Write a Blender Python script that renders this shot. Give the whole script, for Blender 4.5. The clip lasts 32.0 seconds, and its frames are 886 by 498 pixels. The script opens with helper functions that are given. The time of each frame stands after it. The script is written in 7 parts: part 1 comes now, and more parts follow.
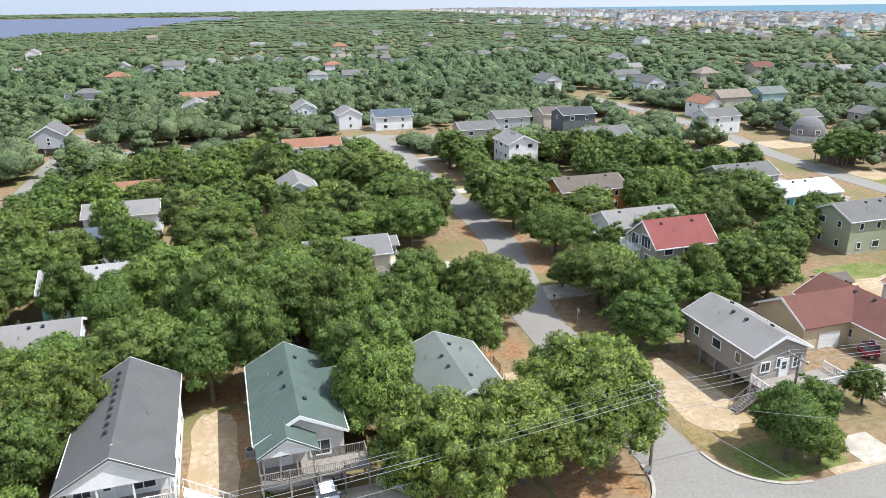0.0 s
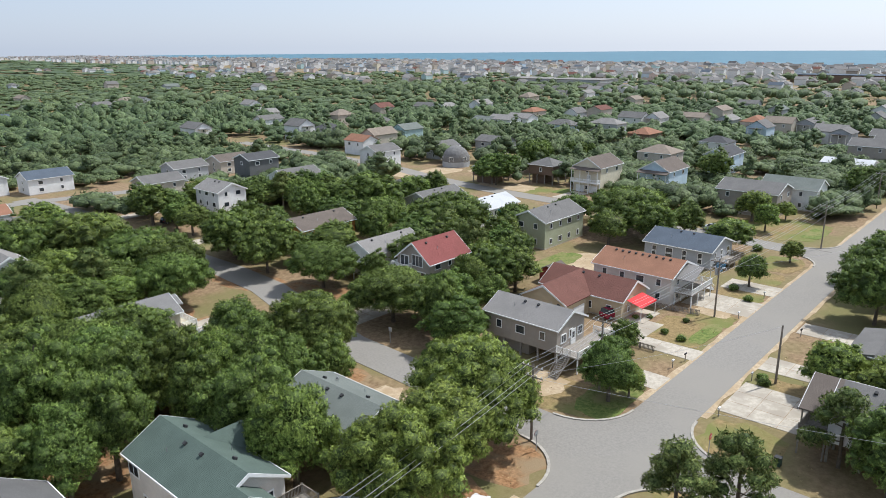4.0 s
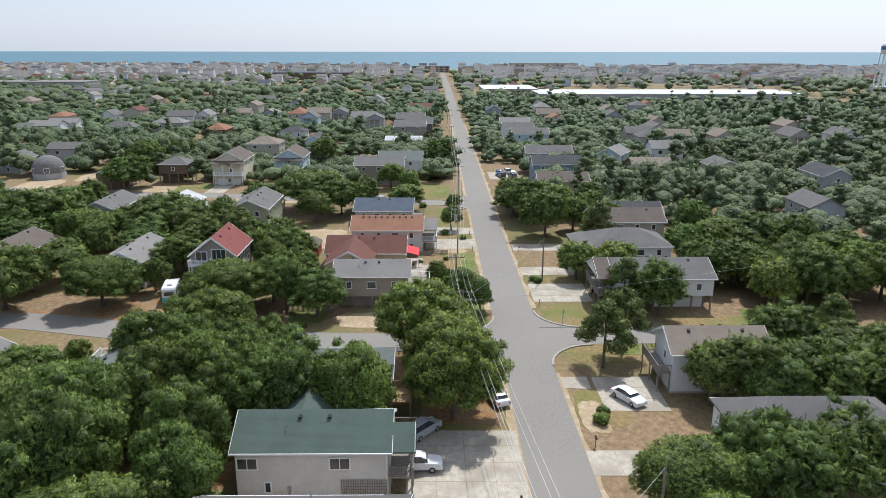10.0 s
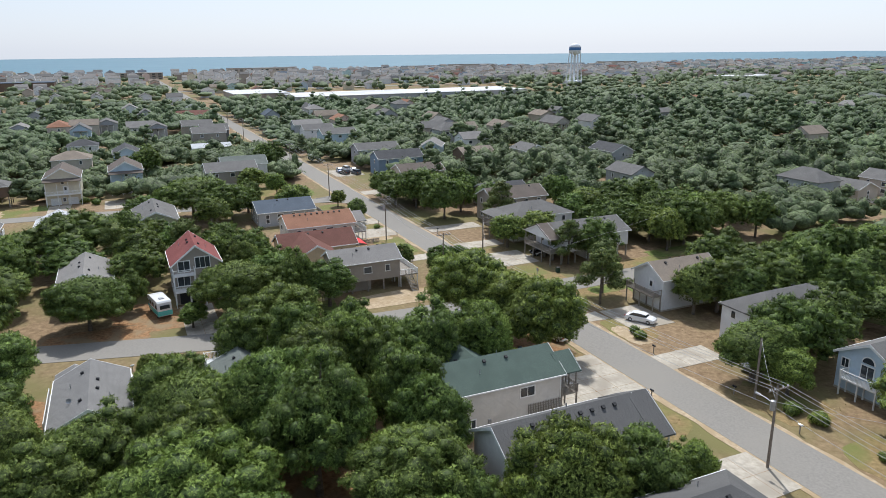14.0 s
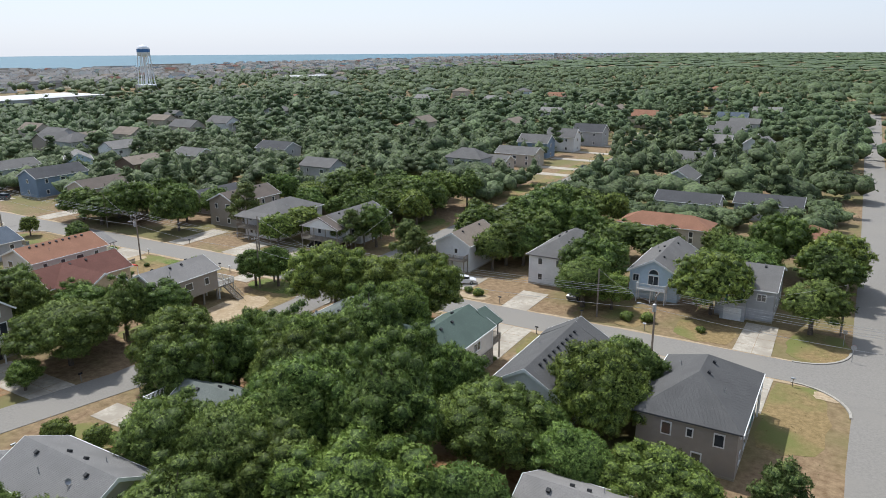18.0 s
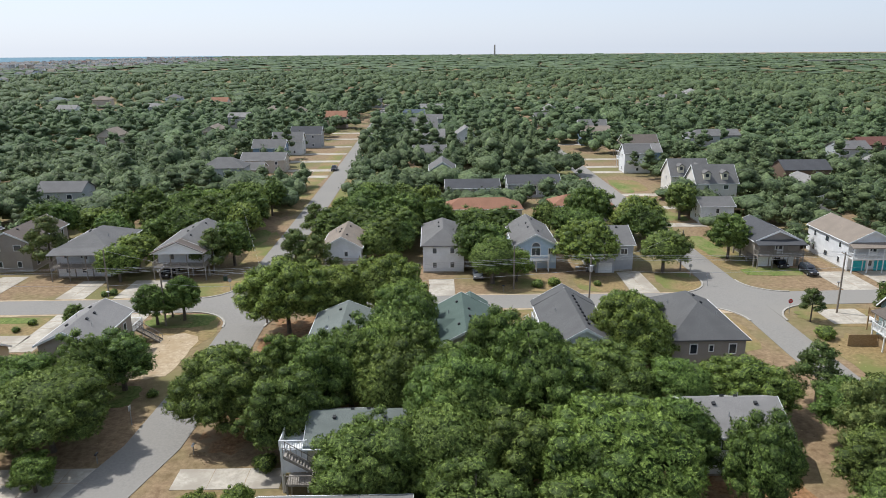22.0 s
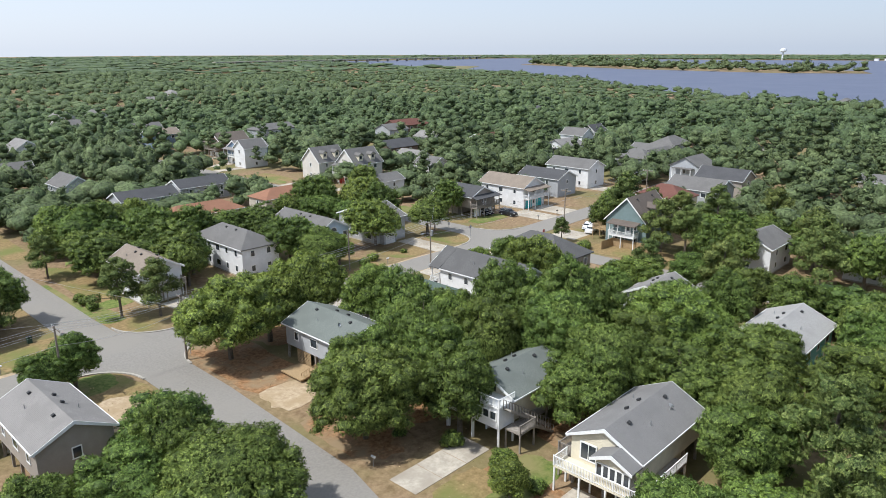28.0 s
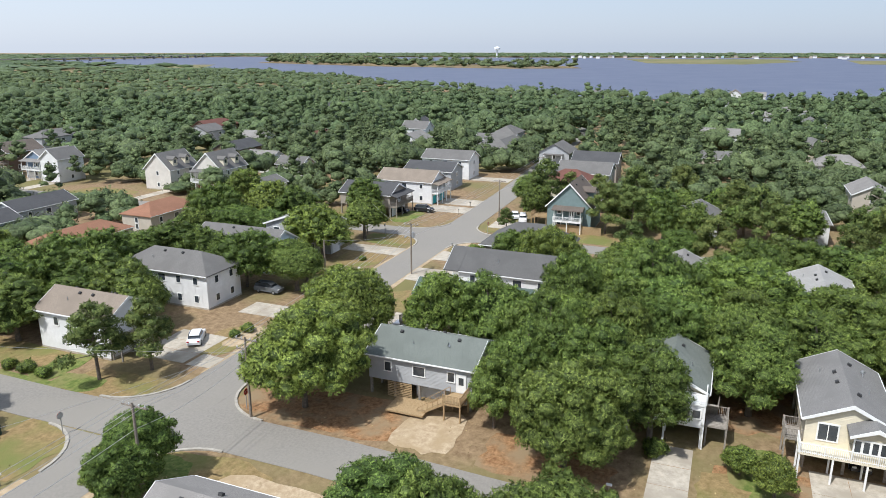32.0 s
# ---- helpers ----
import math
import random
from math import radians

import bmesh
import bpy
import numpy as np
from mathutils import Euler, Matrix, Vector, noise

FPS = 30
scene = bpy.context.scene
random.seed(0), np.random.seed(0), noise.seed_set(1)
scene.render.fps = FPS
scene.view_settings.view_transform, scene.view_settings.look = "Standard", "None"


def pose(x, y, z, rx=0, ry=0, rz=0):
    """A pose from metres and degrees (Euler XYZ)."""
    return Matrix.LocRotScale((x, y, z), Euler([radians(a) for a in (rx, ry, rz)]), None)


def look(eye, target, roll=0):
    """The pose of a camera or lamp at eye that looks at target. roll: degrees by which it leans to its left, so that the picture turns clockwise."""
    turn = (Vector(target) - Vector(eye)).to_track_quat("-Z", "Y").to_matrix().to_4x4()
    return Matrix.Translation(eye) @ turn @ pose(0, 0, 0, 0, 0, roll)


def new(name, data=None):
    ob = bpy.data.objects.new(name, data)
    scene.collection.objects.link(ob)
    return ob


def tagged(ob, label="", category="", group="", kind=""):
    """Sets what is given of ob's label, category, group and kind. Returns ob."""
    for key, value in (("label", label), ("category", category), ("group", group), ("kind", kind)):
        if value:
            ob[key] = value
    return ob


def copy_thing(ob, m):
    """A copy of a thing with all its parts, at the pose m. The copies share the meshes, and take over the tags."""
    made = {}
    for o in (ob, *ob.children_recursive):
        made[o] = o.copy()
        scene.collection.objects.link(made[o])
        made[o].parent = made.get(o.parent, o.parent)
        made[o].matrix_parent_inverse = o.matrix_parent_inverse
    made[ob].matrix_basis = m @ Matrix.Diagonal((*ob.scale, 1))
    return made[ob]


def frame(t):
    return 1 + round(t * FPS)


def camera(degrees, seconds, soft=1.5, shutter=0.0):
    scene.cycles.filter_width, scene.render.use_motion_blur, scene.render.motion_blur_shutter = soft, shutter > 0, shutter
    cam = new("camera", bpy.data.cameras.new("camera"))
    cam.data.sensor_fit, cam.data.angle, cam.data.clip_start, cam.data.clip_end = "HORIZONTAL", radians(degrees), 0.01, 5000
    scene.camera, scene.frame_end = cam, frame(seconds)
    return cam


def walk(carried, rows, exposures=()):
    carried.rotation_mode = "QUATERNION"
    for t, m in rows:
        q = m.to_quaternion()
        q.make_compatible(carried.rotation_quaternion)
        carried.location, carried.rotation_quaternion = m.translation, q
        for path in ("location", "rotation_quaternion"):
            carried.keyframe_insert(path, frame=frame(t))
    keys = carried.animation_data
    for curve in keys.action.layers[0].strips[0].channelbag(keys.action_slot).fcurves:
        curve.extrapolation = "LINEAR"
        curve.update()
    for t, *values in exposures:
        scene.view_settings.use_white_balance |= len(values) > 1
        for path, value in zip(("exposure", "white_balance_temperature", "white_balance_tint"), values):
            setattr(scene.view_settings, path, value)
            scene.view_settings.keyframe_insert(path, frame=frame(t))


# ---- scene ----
cam = camera(63.76, 32.0, soft=0.55)
# seconds, x, y, z, yaw, pitch, roll
PATH = [
    (0.0, -38.32, -38.40, 41.37, -17.27, -19.08, 0.59),
    (0.5, -41.21, -37.56, 41.47, -20.30, -17.91, 0.58),
    (1.0, -44.09, -36.49, 41.54, -24.47, -16.62, 0.51),
    (1.5, -46.99, -35.35, 41.67, -28.71, -15.01, 0.50),
    (2.0, -49.85, -34.22, 41.69, -32.74, -13.32, 0.52),
    (2.5, -53.10, -33.45, 41.58, -36.72, -13.99, 0.52),
    (3.0, -56.30, -32.66, 41.78, -40.34, -15.85, 0.52),
    (3.5, -59.40, -31.67, 41.83, -45.67, -15.92, 0.41),
    (5.5, -73.27, -25.16, 42.36, -51.06, -15.92, 0.47),
    (6.0, -76.61, -22.44, 42.38, -53.60, -15.95, 0.51),
    (6.5, -79.79, -19.38, 42.29, -57.48, -15.98, 0.53),
    (7.0, -82.86, -15.76, 42.21, -62.60, -15.98, 0.50),
    (7.5, -85.91, -11.74, 42.09, -68.41, -16.00, 0.32),
    (8.0, -88.64, -7.53, 42.05, -74.05, -16.02, 0.22),
    (8.5, -91.03, -3.00, 41.83, -79.35, -16.01, 0.11),
    (9.0, -93.27, 1.80, 41.73, -84.05, -15.99, 0.05),
    (9.5, -95.10, 7.05, 41.56, -88.34, -15.95, -0.05),
    (10.0, -96.64, 12.54, 41.50, -90.59, -15.95, -0.07),
    (10.5, -98.16, 18.06, 41.52, -93.31, -15.93, 0.02),
    (11.0, -99.50, 23.79, 41.51, -95.64, -15.89, 0.12),
    (11.5, -100.55, 29.71, 41.53, -97.36, -15.87, 0.20),
    (12.0, -101.34, 35.66, 41.48, -99.06, -15.81, 0.33),
    (12.5, -101.65, 41.70, 41.45, -101.12, -15.80, 0.39),
    (13.0, -101.73, 47.96, 41.50, -103.02, -15.82, 0.44),
    (13.5, -101.53, 53.95, 41.44, -108.83, -15.75, 0.50),
    (15.5, -96.32, 77.59, 41.00, -128.13, -15.84, 0.18),
    (16.0, -93.88, 83.27, 41.07, -134.13, -15.84, 0.14),
    (16.5, -90.55, 88.10, 41.15, -138.92, -15.82, 0.10),
    (17.0, -86.59, 91.73, 41.05, -141.83, -15.80, 0.22),
    (17.5, -82.24, 94.44, 41.06, -146.76, -15.81, 0.29),
    (18.0, -77.41, 96.45, 41.03, -149.68, -15.79, 0.33),
    (18.5, -72.28, 98.62, 41.10, -152.51, -15.78, 0.26),
    (19.0, -67.06, 101.02, 41.21, -155.22, -15.77, 0.24),
    (19.5, -61.66, 103.54, 41.36, -157.88, -15.75, 0.24),
    (20.0, -56.09, 106.11, 41.47, -161.51, -15.71, 0.22),
    (20.5, -49.87, 108.67, 41.44, -167.32, -15.65, 0.24),
    (21.0, -43.43, 110.94, 41.59, -172.31, -15.65, 0.32),
    (21.5, -36.90, 112.99, 41.64, -175.89, -15.65, 0.33),
    (22.0, -30.41, 114.61, 41.79, -181.02, -15.74, 0.37),
    (22.5, -23.66, 115.63, 41.64, -186.51, -15.69, 0.36),
    (23.0, -16.89, 116.17, 41.53, -190.01, -15.63, 0.40),
    (23.5, -10.24, 116.24, 41.42, -193.18, -15.58, 0.40),
    (24.0, -3.52, 115.83, 41.31, -196.84, -15.55, 0.37),
    (24.5, 2.82, 114.99, 41.21, -199.92, -15.57, 0.37),
    (25.0, 8.98, 113.70, 41.14, -203.29, -15.61, 0.30),
    (25.5, 15.00, 111.98, 41.08, -207.27, -15.63, 0.32),
    (26.0, 20.39, 109.50, 40.80, -211.88, -15.59, 0.29),
    (26.5, 25.35, 106.92, 40.80, -216.62, -15.60, 0.28),
    (28.5, 38.88, 90.43, 40.17, -228.84, -15.68, 0.19),
    (29.0, 41.10, 85.82, 39.83, -230.96, -15.64, 0.27),
    (29.5, 43.03, 81.00, 39.45, -233.08, -15.60, 0.31),
    (30.0, 44.63, 75.96, 39.08, -235.59, -15.55, 0.36),
    (30.5, 46.11, 70.70, 38.78, -239.17, -15.57, 0.31),
    (31.0, 47.69, 65.19, 38.55, -244.13, -15.72, 0.23),
    (31.5, 49.54, 59.34, 38.30, -247.11, -15.83, 0.08),
    (32.0, 51.46, 53.46, 38.14, -247.98, -15.83, 0.06),
]
EXPOSURES = [(0.0, 0.80, 5900, 10), (1.0, 0.60, 5900, 10), (2.0, 0.40, 5920, 10), (3.0, 0.37, 5940, 10), (6.0, 0.36, 6000, 10), (9.0, 0.28, 5960, 10), (17.0, 0.20, 5960, 10), (21.0, 0.22, 5960, 10), (26.0, 0.38, 5960, 10), (32.0, 0.38, 6000, 10)]
walk(cam, [(t, pose(x, y, z, 90 + pitch, roll, yaw)) for t, x, y, z, yaw, pitch, roll in PATH], EXPOSURES)

# ---- sky, sun and light ----
SUN_AZ, SUN_EL = -22.0, 57.0          # degrees from +x, and above the horizon
world = bpy.data.worlds.new("sky")
scene.world = world
world.use_nodes = True
wn, wl = world.node_tree.nodes, world.node_tree.links
sky = wn.new("ShaderNodeTexSky")
sky.sky_type, sky.sun_disc = "NISHITA", False
sky.sun_elevation, sky.sun_rotation = radians(SUN_EL), radians(90 - SUN_AZ)
sky.air_density, sky.dust_density, sky.ozone_density = 1.0, 1.0, 2.0
veil = wn.new("ShaderNodeMixRGB")     # summer haze: a pale veil over the whole sky, whiter towards the sun's side
veil.inputs[0].default_value = 0.80
glow, haze = wn.new("ShaderNodeTexGradient"), wn.new("ShaderNodeMixRGB")
glow.texture_mapping.rotation, glow.texture_mapping.scale, glow.texture_mapping.translation = (0, 0, radians(48)), (0.5, 0.5, 0.5), (0.5, 0, 0)
haze.inputs[1].default_value, haze.inputs[2].default_value = (2.30, 2.62, 3.22, 1.0), (4.85, 4.98, 5.25, 1.0)
wl.new(glow.outputs["Fac"], haze.inputs[0])
wl.new(haze.outputs[0], veil.inputs[2])
wl.new(sky.outputs[0], veil.inputs[1])
wl.new(veil.outputs[0], wn["Background"].inputs[0])
wn["Background"].inputs[1].default_value = 0.15
sun = new("sun", bpy.data.lights.new("sun", "SUN"))
sun.data.energy, sun.data.angle, sun.data.color = 3.7, radians(0.6), (1.0, 0.95, 0.87)
_d = Vector((math.cos(radians(SUN_AZ)) * math.cos(radians(SUN_EL)), math.sin(radians(SUN_AZ)) * math.cos(radians(SUN_EL)), math.sin(radians(SUN_EL))))
sun.matrix_world = look(_d * 300, (0, 0, 0))

# ---- materials ----
MATS = {}


def rgb(c):
    return (c[0], c[1], c[2], 1.0)


def surface(name, a, b, scale=1.0, rough=0.8, metal=0.0, bump=0.0, bump_scale=20.0, third=None, third_scale=0.08, vary=0.0, lines=None, spec=0.3, detail=6.0):
    """Two colours by fine noise, a third by coarse noise, relief; lines=(axis, period, depth): courses along an object axis."""
    if name in MATS:
        return MATS[name]
    m = bpy.data.materials.new(name)
    m.use_nodes = True
    n, l = m.node_tree.nodes, m.node_tree.links
    bsdf = n["Principled BSDF"]
    bsdf.inputs["Roughness"].default_value, bsdf.inputs["Metallic"].default_value = rough, metal
    bsdf.inputs["Specular IOR Level"].default_value = spec
    geo = n.new("ShaderNodeNewGeometry")
    tex = n.new("ShaderNodeTexNoise")
    tex.inputs["Scale"].default_value, tex.inputs["Detail"].default_value, tex.inputs["Roughness"].default_value = scale, detail, 0.72
    l.new(geo.outputs["Position"], tex.inputs["Vector"])
    ramp = n.new("ShaderNodeValToRGB")
    ramp.color_ramp.elements[0].position, ramp.color_ramp.elements[1].position = 0.37, 0.63
    ramp.color_ramp.elements[0].color, ramp.color_ramp.elements[1].color = rgb(a), rgb(b)
    l.new(tex.outputs["Fac"], ramp.inputs["Fac"])
    colour = ramp.outputs["Color"]
    if third:
        t2 = n.new("ShaderNodeTexNoise")
        t2.inputs["Scale"].default_value, t2.inputs["Detail"].default_value = third_scale, 5.0
        l.new(geo.outputs["Position"], t2.inputs["Vector"])
        r2 = n.new("ShaderNodeValToRGB")
        r2.color_ramp.elements[0].position, r2.color_ramp.elements[1].position = 0.45, 0.62
        l.new(t2.outputs["Fac"], r2.inputs["Fac"])
        mix = n.new("ShaderNodeMixRGB")
        mix.inputs[2].default_value = rgb(third)
        l.new(r2.outputs["Color"], mix.inputs[0])
        l.new(colour, mix.inputs[1])
        colour = mix.outputs[0]
    if vary:
        info = n.new("ShaderNodeObjectInfo")
        hsv = n.new("ShaderNodeHueSaturation")
        rng = n.new("ShaderNodeMapRange")
        rng.inputs[3].default_value, rng.inputs[4].default_value = 1 - vary, 1 + vary
        l.new(info.outputs["Random"], rng.inputs[0])
        l.new(rng.outputs[0], hsv.inputs["Value"])
        l.new(colour, hsv.inputs["Color"])
        colour = hsv.outputs["Color"]
    l.new(colour, bsdf.inputs["Base Color"])
    height = None
    if lines:
        co = n.new("ShaderNodeTexCoord")
        sep = n.new("ShaderNodeSeparateXYZ")
        l.new(co.outputs["Object"], sep.inputs[0])
        mul = n.new("ShaderNodeMath")
        mul.operation = "DIVIDE"
        mul.inputs[1].default_value = lines[1]
        l.new(sep.outputs[lines[0]], mul.inputs[0])
        fr = n.new("ShaderNodeMath")
        fr.operation = "FRACT"
        l.new(mul.outputs[0], fr.inputs[0])
        height = fr.outputs[0]
        bm_ = n.new("ShaderNodeBump")
        bm_.inputs["Strength"].default_value, bm_.inputs["Distance"].default_value = 0.8, lines[2]
        bm_.invert = True
        l.new(height, bm_.inputs["Height"])
        l.new(bm_.outputs[0], bsdf.inputs["Normal"])
    if bump:
        t3 = n.new("ShaderNodeTexNoise")
        t3.inputs["Scale"].default_value, t3.inputs["Detail"].default_value = bump_scale, 4.0
        l.new(geo.outputs["Position"], t3.inputs["Vector"])
        b3 = n.new("ShaderNodeBump")
        b3.inputs["Strength"].default_value, b3.inputs["Distance"].default_value = 0.7, bump
        l.new(t3.outputs["Fac"], b3.inputs["Height"])
        if lines:
            l.new(bm_.outputs[0], b3.inputs["Normal"])
        l.new(b3.outputs[0], bsdf.inputs["Normal"])
    MATS[name] = m
    return m


def leaves(name, dark, light, hue=0.018, transl=0.16, lace=0.0, fine=8.5, relief=0.0, mottle=5.5):
    if name in MATS:
        return MATS[name]
    m = bpy.data.materials.new(name)
    m.use_nodes = True
    n, l = m.node_tree.nodes, m.node_tree.links
    bsdf = n["Principled BSDF"]
    bsdf.inputs["Roughness"].default_value, bsdf.inputs["Specular IOR Level"].default_value = 0.6, 0.14
    geo, info = n.new("ShaderNodeNewGeometry"), n.new("ShaderNodeObjectInfo")
    ramp = n.new("ShaderNodeValToRGB")
    ramp.color_ramp.elements[0].color, ramp.color_ramp.elements[1].color = rgb(dark), rgb(light)
    l.new(geo.outputs["Random Per Island"], ramp.inputs["Fac"])
    tex = n.new("ShaderNodeTexNoise")
    tex.inputs["Scale"].default_value, tex.inputs["Detail"].default_value = 0.09, 3.0
    l.new(geo.outputs["Position"], tex.inputs["Vector"])
    hsv = n.new("ShaderNodeHueSaturation")
    mr = n.new("ShaderNodeMapRange")
    mr.inputs[3].default_value, mr.inputs[4].default_value = 0.5 - hue * 1.3, 0.5 + hue * 0.1
    l.new(info.outputs["Random"], mr.inputs[0])
    l.new(mr.outputs[0], hsv.inputs["Hue"])
    mv = n.new("ShaderNodeMapRange")
    mv.inputs[1].default_value, mv.inputs[2].default_value, mv.inputs[3].default_value, mv.inputs[4].default_value = 0.3, 0.7, 0.72, 1.3
    l.new(tex.outputs["Fac"], mv.inputs[0])
    grain = n.new("ShaderNodeTexNoise")
    grain.inputs["Scale"].default_value, grain.inputs["Detail"].default_value, grain.inputs["Roughness"].default_value = mottle, 4.0, 0.75
    l.new(geo.outputs["Position"], grain.inputs["Vector"])
    gm, mul = n.new("ShaderNodeMapRange"), n.new("ShaderNodeMath")
    gm.inputs[1].default_value, gm.inputs[2].default_value, gm.inputs[3].default_value, gm.inputs[4].default_value = 0.34, 0.66, 0.30, 1.75
    l.new(grain.outputs["Fac"], gm.inputs[0])
    mul.operation = "MULTIPLY"
    l.new(mv.outputs[0], mul.inputs[0])
    l.new(gm.outputs[0], mul.inputs[1])
    l.new(mul.outputs[0], hsv.inputs["Value"])
    l.new(ramp.outputs["Color"], hsv.inputs["Color"])
    l.new(hsv.outputs["Color"], bsdf.inputs["Base Color"])
    if relief:                        # uneven leafy surface
        rough_, bump_ = n.new("ShaderNodeTexNoise"), n.new("ShaderNodeBump")
        rough_.inputs["Scale"].default_value, rough_.inputs["Detail"].default_value = 1.3, 5.0
        bump_.inputs["Strength"].default_value, bump_.inputs["Distance"].default_value = 0.9, relief
        l.new(geo.outputs["Position"], rough_.inputs["Vector"])
        l.new(rough_.outputs["Fac"], bump_.inputs["Height"])
        l.new(bump_.outputs[0], bsdf.inputs["Normal"])
    if transl:
        tr, mix = n.new("ShaderNodeBsdfTranslucent"), n.new("ShaderNodeMixShader")
        l.new(hsv.outputs["Color"], tr.inputs["Color"])
        mix.inputs[0].default_value = transl
        l.new(bsdf.outputs[0], mix.inputs[1])
        l.new(tr.outputs[0], mix.inputs[2])
        l.new(mix.outputs[0], n["Material Output"].inputs["Surface"])
    if lace:                          # gaps between the leaves of a spray
        gaps, step, clear_, mix2 = n.new("ShaderNodeTexNoise"), n.new("ShaderNodeMath"), n.new("ShaderNodeBsdfTransparent"), n.new("ShaderNodeMixShader")
        gaps.inputs["Scale"].default_value, gaps.inputs["Detail"].default_value = fine, 2.0
        l.new(geo.outputs["Position"], gaps.inputs["Vector"])
        step.operation = "GREATER_THAN"
        step.inputs[1].default_value = lace
        l.new(gaps.outputs["Fac"], step.inputs[0])
        l.new(step.outputs[0], mix2.inputs[0])
        l.new(clear_.outputs[0], mix2.inputs[1])
        l.new(mix.outputs[0], mix2.inputs[2])
        l.new(mix2.outputs[0], n["Material Output"].inputs["Surface"])
    MATS[name] = m
    return m


GROUND = surface("sandy_soil_and_straw", (0.165, 0.107, 0.058), (0.31, 0.222, 0.128), 1.1, 0.95, third=(0.17, 0.155, 0.06), third_scale=0.05, bump=0.06, bump_scale=4.0, detail=12.0)
ASPHALT = surface("worn_asphalt", (0.212, 0.198, 0.175), (0.268, 0.250, 0.222), 3.5, 0.9, third=(0.252, 0.234, 0.204), third_scale=0.07, bump=0.01, bump_scale=40, detail=12.0)
CONCRETE = surface("pale_concrete", (0.36, 0.32, 0.26), (0.52, 0.47, 0.385), 1.3, 0.9, third=(0.34, 0.30, 0.24), third_scale=0.25, detail=12.0, bump=0.01, bump_scale=30)
KERB = surface("kerb_concrete", (0.31, 0.285, 0.245), (0.43, 0.40, 0.345), 2.0, 0.9)
GRASS_BLADE = leaves("dry_grass_blades", (0.16, 0.13, 0.055), (0.40, 0.32, 0.16), hue=0.0, transl=0)
SAND = surface("bare_sand", (0.33, 0.245, 0.15), (0.50, 0.40, 0.27), 1.5, 0.95, third=(0.36, 0.27, 0.16), third_scale=0.3, bump=0.04, bump_scale=5)
DRYGRASS = surface("dry_lawn", (0.175, 0.125, 0.052), (0.315, 0.228, 0.108), 1.6, 0.95, third=(0.16, 0.17, 0.05), third_scale=0.12, bump=0.06, bump_scale=9, detail=12.0)
LAWN = surface("green_lawn", (0.075, 0.115, 0.02), (0.19, 0.22, 0.06), 1.6, 0.95, third=(0.22, 0.20, 0.08), third_scale=0.2, bump=0.06, bump_scale=9, detail=12.0)
STRAW = surface("pine_straw", (0.17, 0.085, 0.036), (0.37, 0.215, 0.105), 1.8, 0.95, third=(0.26, 0.19, 0.11), third_scale=0.3, bump=0.05, bump_scale=8)
BARK = surface("bark", (0.09, 0.075, 0.06), (0.17, 0.14, 0.11), 3.0, 0.95, bump=0.03, bump_scale=12)
OAK_LEAF = leaves("oak_leaves", (0.052, 0.092, 0.022), (0.176, 0.250, 0.058), lace=0.49, fine=12.5)
# darker green: the shade in crown gaps is put into the core colour
SHADE_CORE = leaves("inner_foliage", (0.036, 0.060, 0.016), (0.070, 0.105, 0.028), transl=0)
LIGHT_LEAF = leaves("light_leaves", (0.088, 0.140, 0.028), (0.225, 0.305, 0.068), lace=0.49, fine=12.5)
PINE_LEAF = leaves("pine_needles", (0.062, 0.098, 0.030), (0.180, 0.225, 0.066), lace=0.48)
# greens of the woods bluer and greyer, with distance haze put in
HAZED_LEAF = leaves("haze_toned_foliage", (0.051, 0.078, 0.034), (0.098, 0.134, 0.058), transl=0, relief=0.5, mottle=1.2)
HAZED_SPRAY = leaves("haze_toned_sprays", (0.060, 0.092, 0.039), (0.142, 0.190, 0.080), lace=0.47, fine=4.5, mottle=1.6)
WATER = surface("sound_water", (0.085, 0.10, 0.155), (0.11, 0.125, 0.18), 0.02, 0.5, bump=0.12, bump_scale=0.35, spec=0.3)
SEA = surface("sea_water", (0.05, 0.14, 0.19), (0.07, 0.17, 0.22), 0.01, 0.5, bump=0.12, bump_scale=0.3, spec=0.3)
WHITE = surface("white_paint", (0.74, 0.74, 0.72), (0.80, 0.80, 0.78), 3.0, 0.55)
WOODGREY = surface("weathered_wood", (0.20, 0.175, 0.145), (0.33, 0.30, 0.26), 4.0, 0.9)
WOODNEW = surface("new_pine_boards", (0.29, 0.20, 0.105), (0.40, 0.29, 0.16), 4.0, 0.8)
DARK = surface("dark_vent_and_shade", (0.03, 0.03, 0.032), (0.05, 0.05, 0.05), 5.0, 0.7)
METAL = surface("grey_metal", (0.35, 0.36, 0.37), (0.45, 0.46, 0.47), 4.0, 0.45, metal=0.6)
TYRE = surface("tyre_rubber", (0.02, 0.02, 0.02), (0.035, 0.035, 0.035), 8.0, 0.85)
GLASS = surface("window_glass", (0.025, 0.032, 0.04), (0.05, 0.06, 0.07), 0.6, 0.06, spec=0.9)
CABLE = surface("bare_cable", (0.42, 0.42, 0.42), (0.5, 0.5, 0.5), 4.0, 0.4, metal=0.5)


def siding(name, c, var=0.06):
    return surface(name, tuple(v * (1 - var) for v in c), tuple(min(1, v * (1 + var)) for v in c), 1.2, 0.65, lines=("Z", 0.16, 0.02), third=tuple(v * 0.92 for v in c), third_scale=0.4)


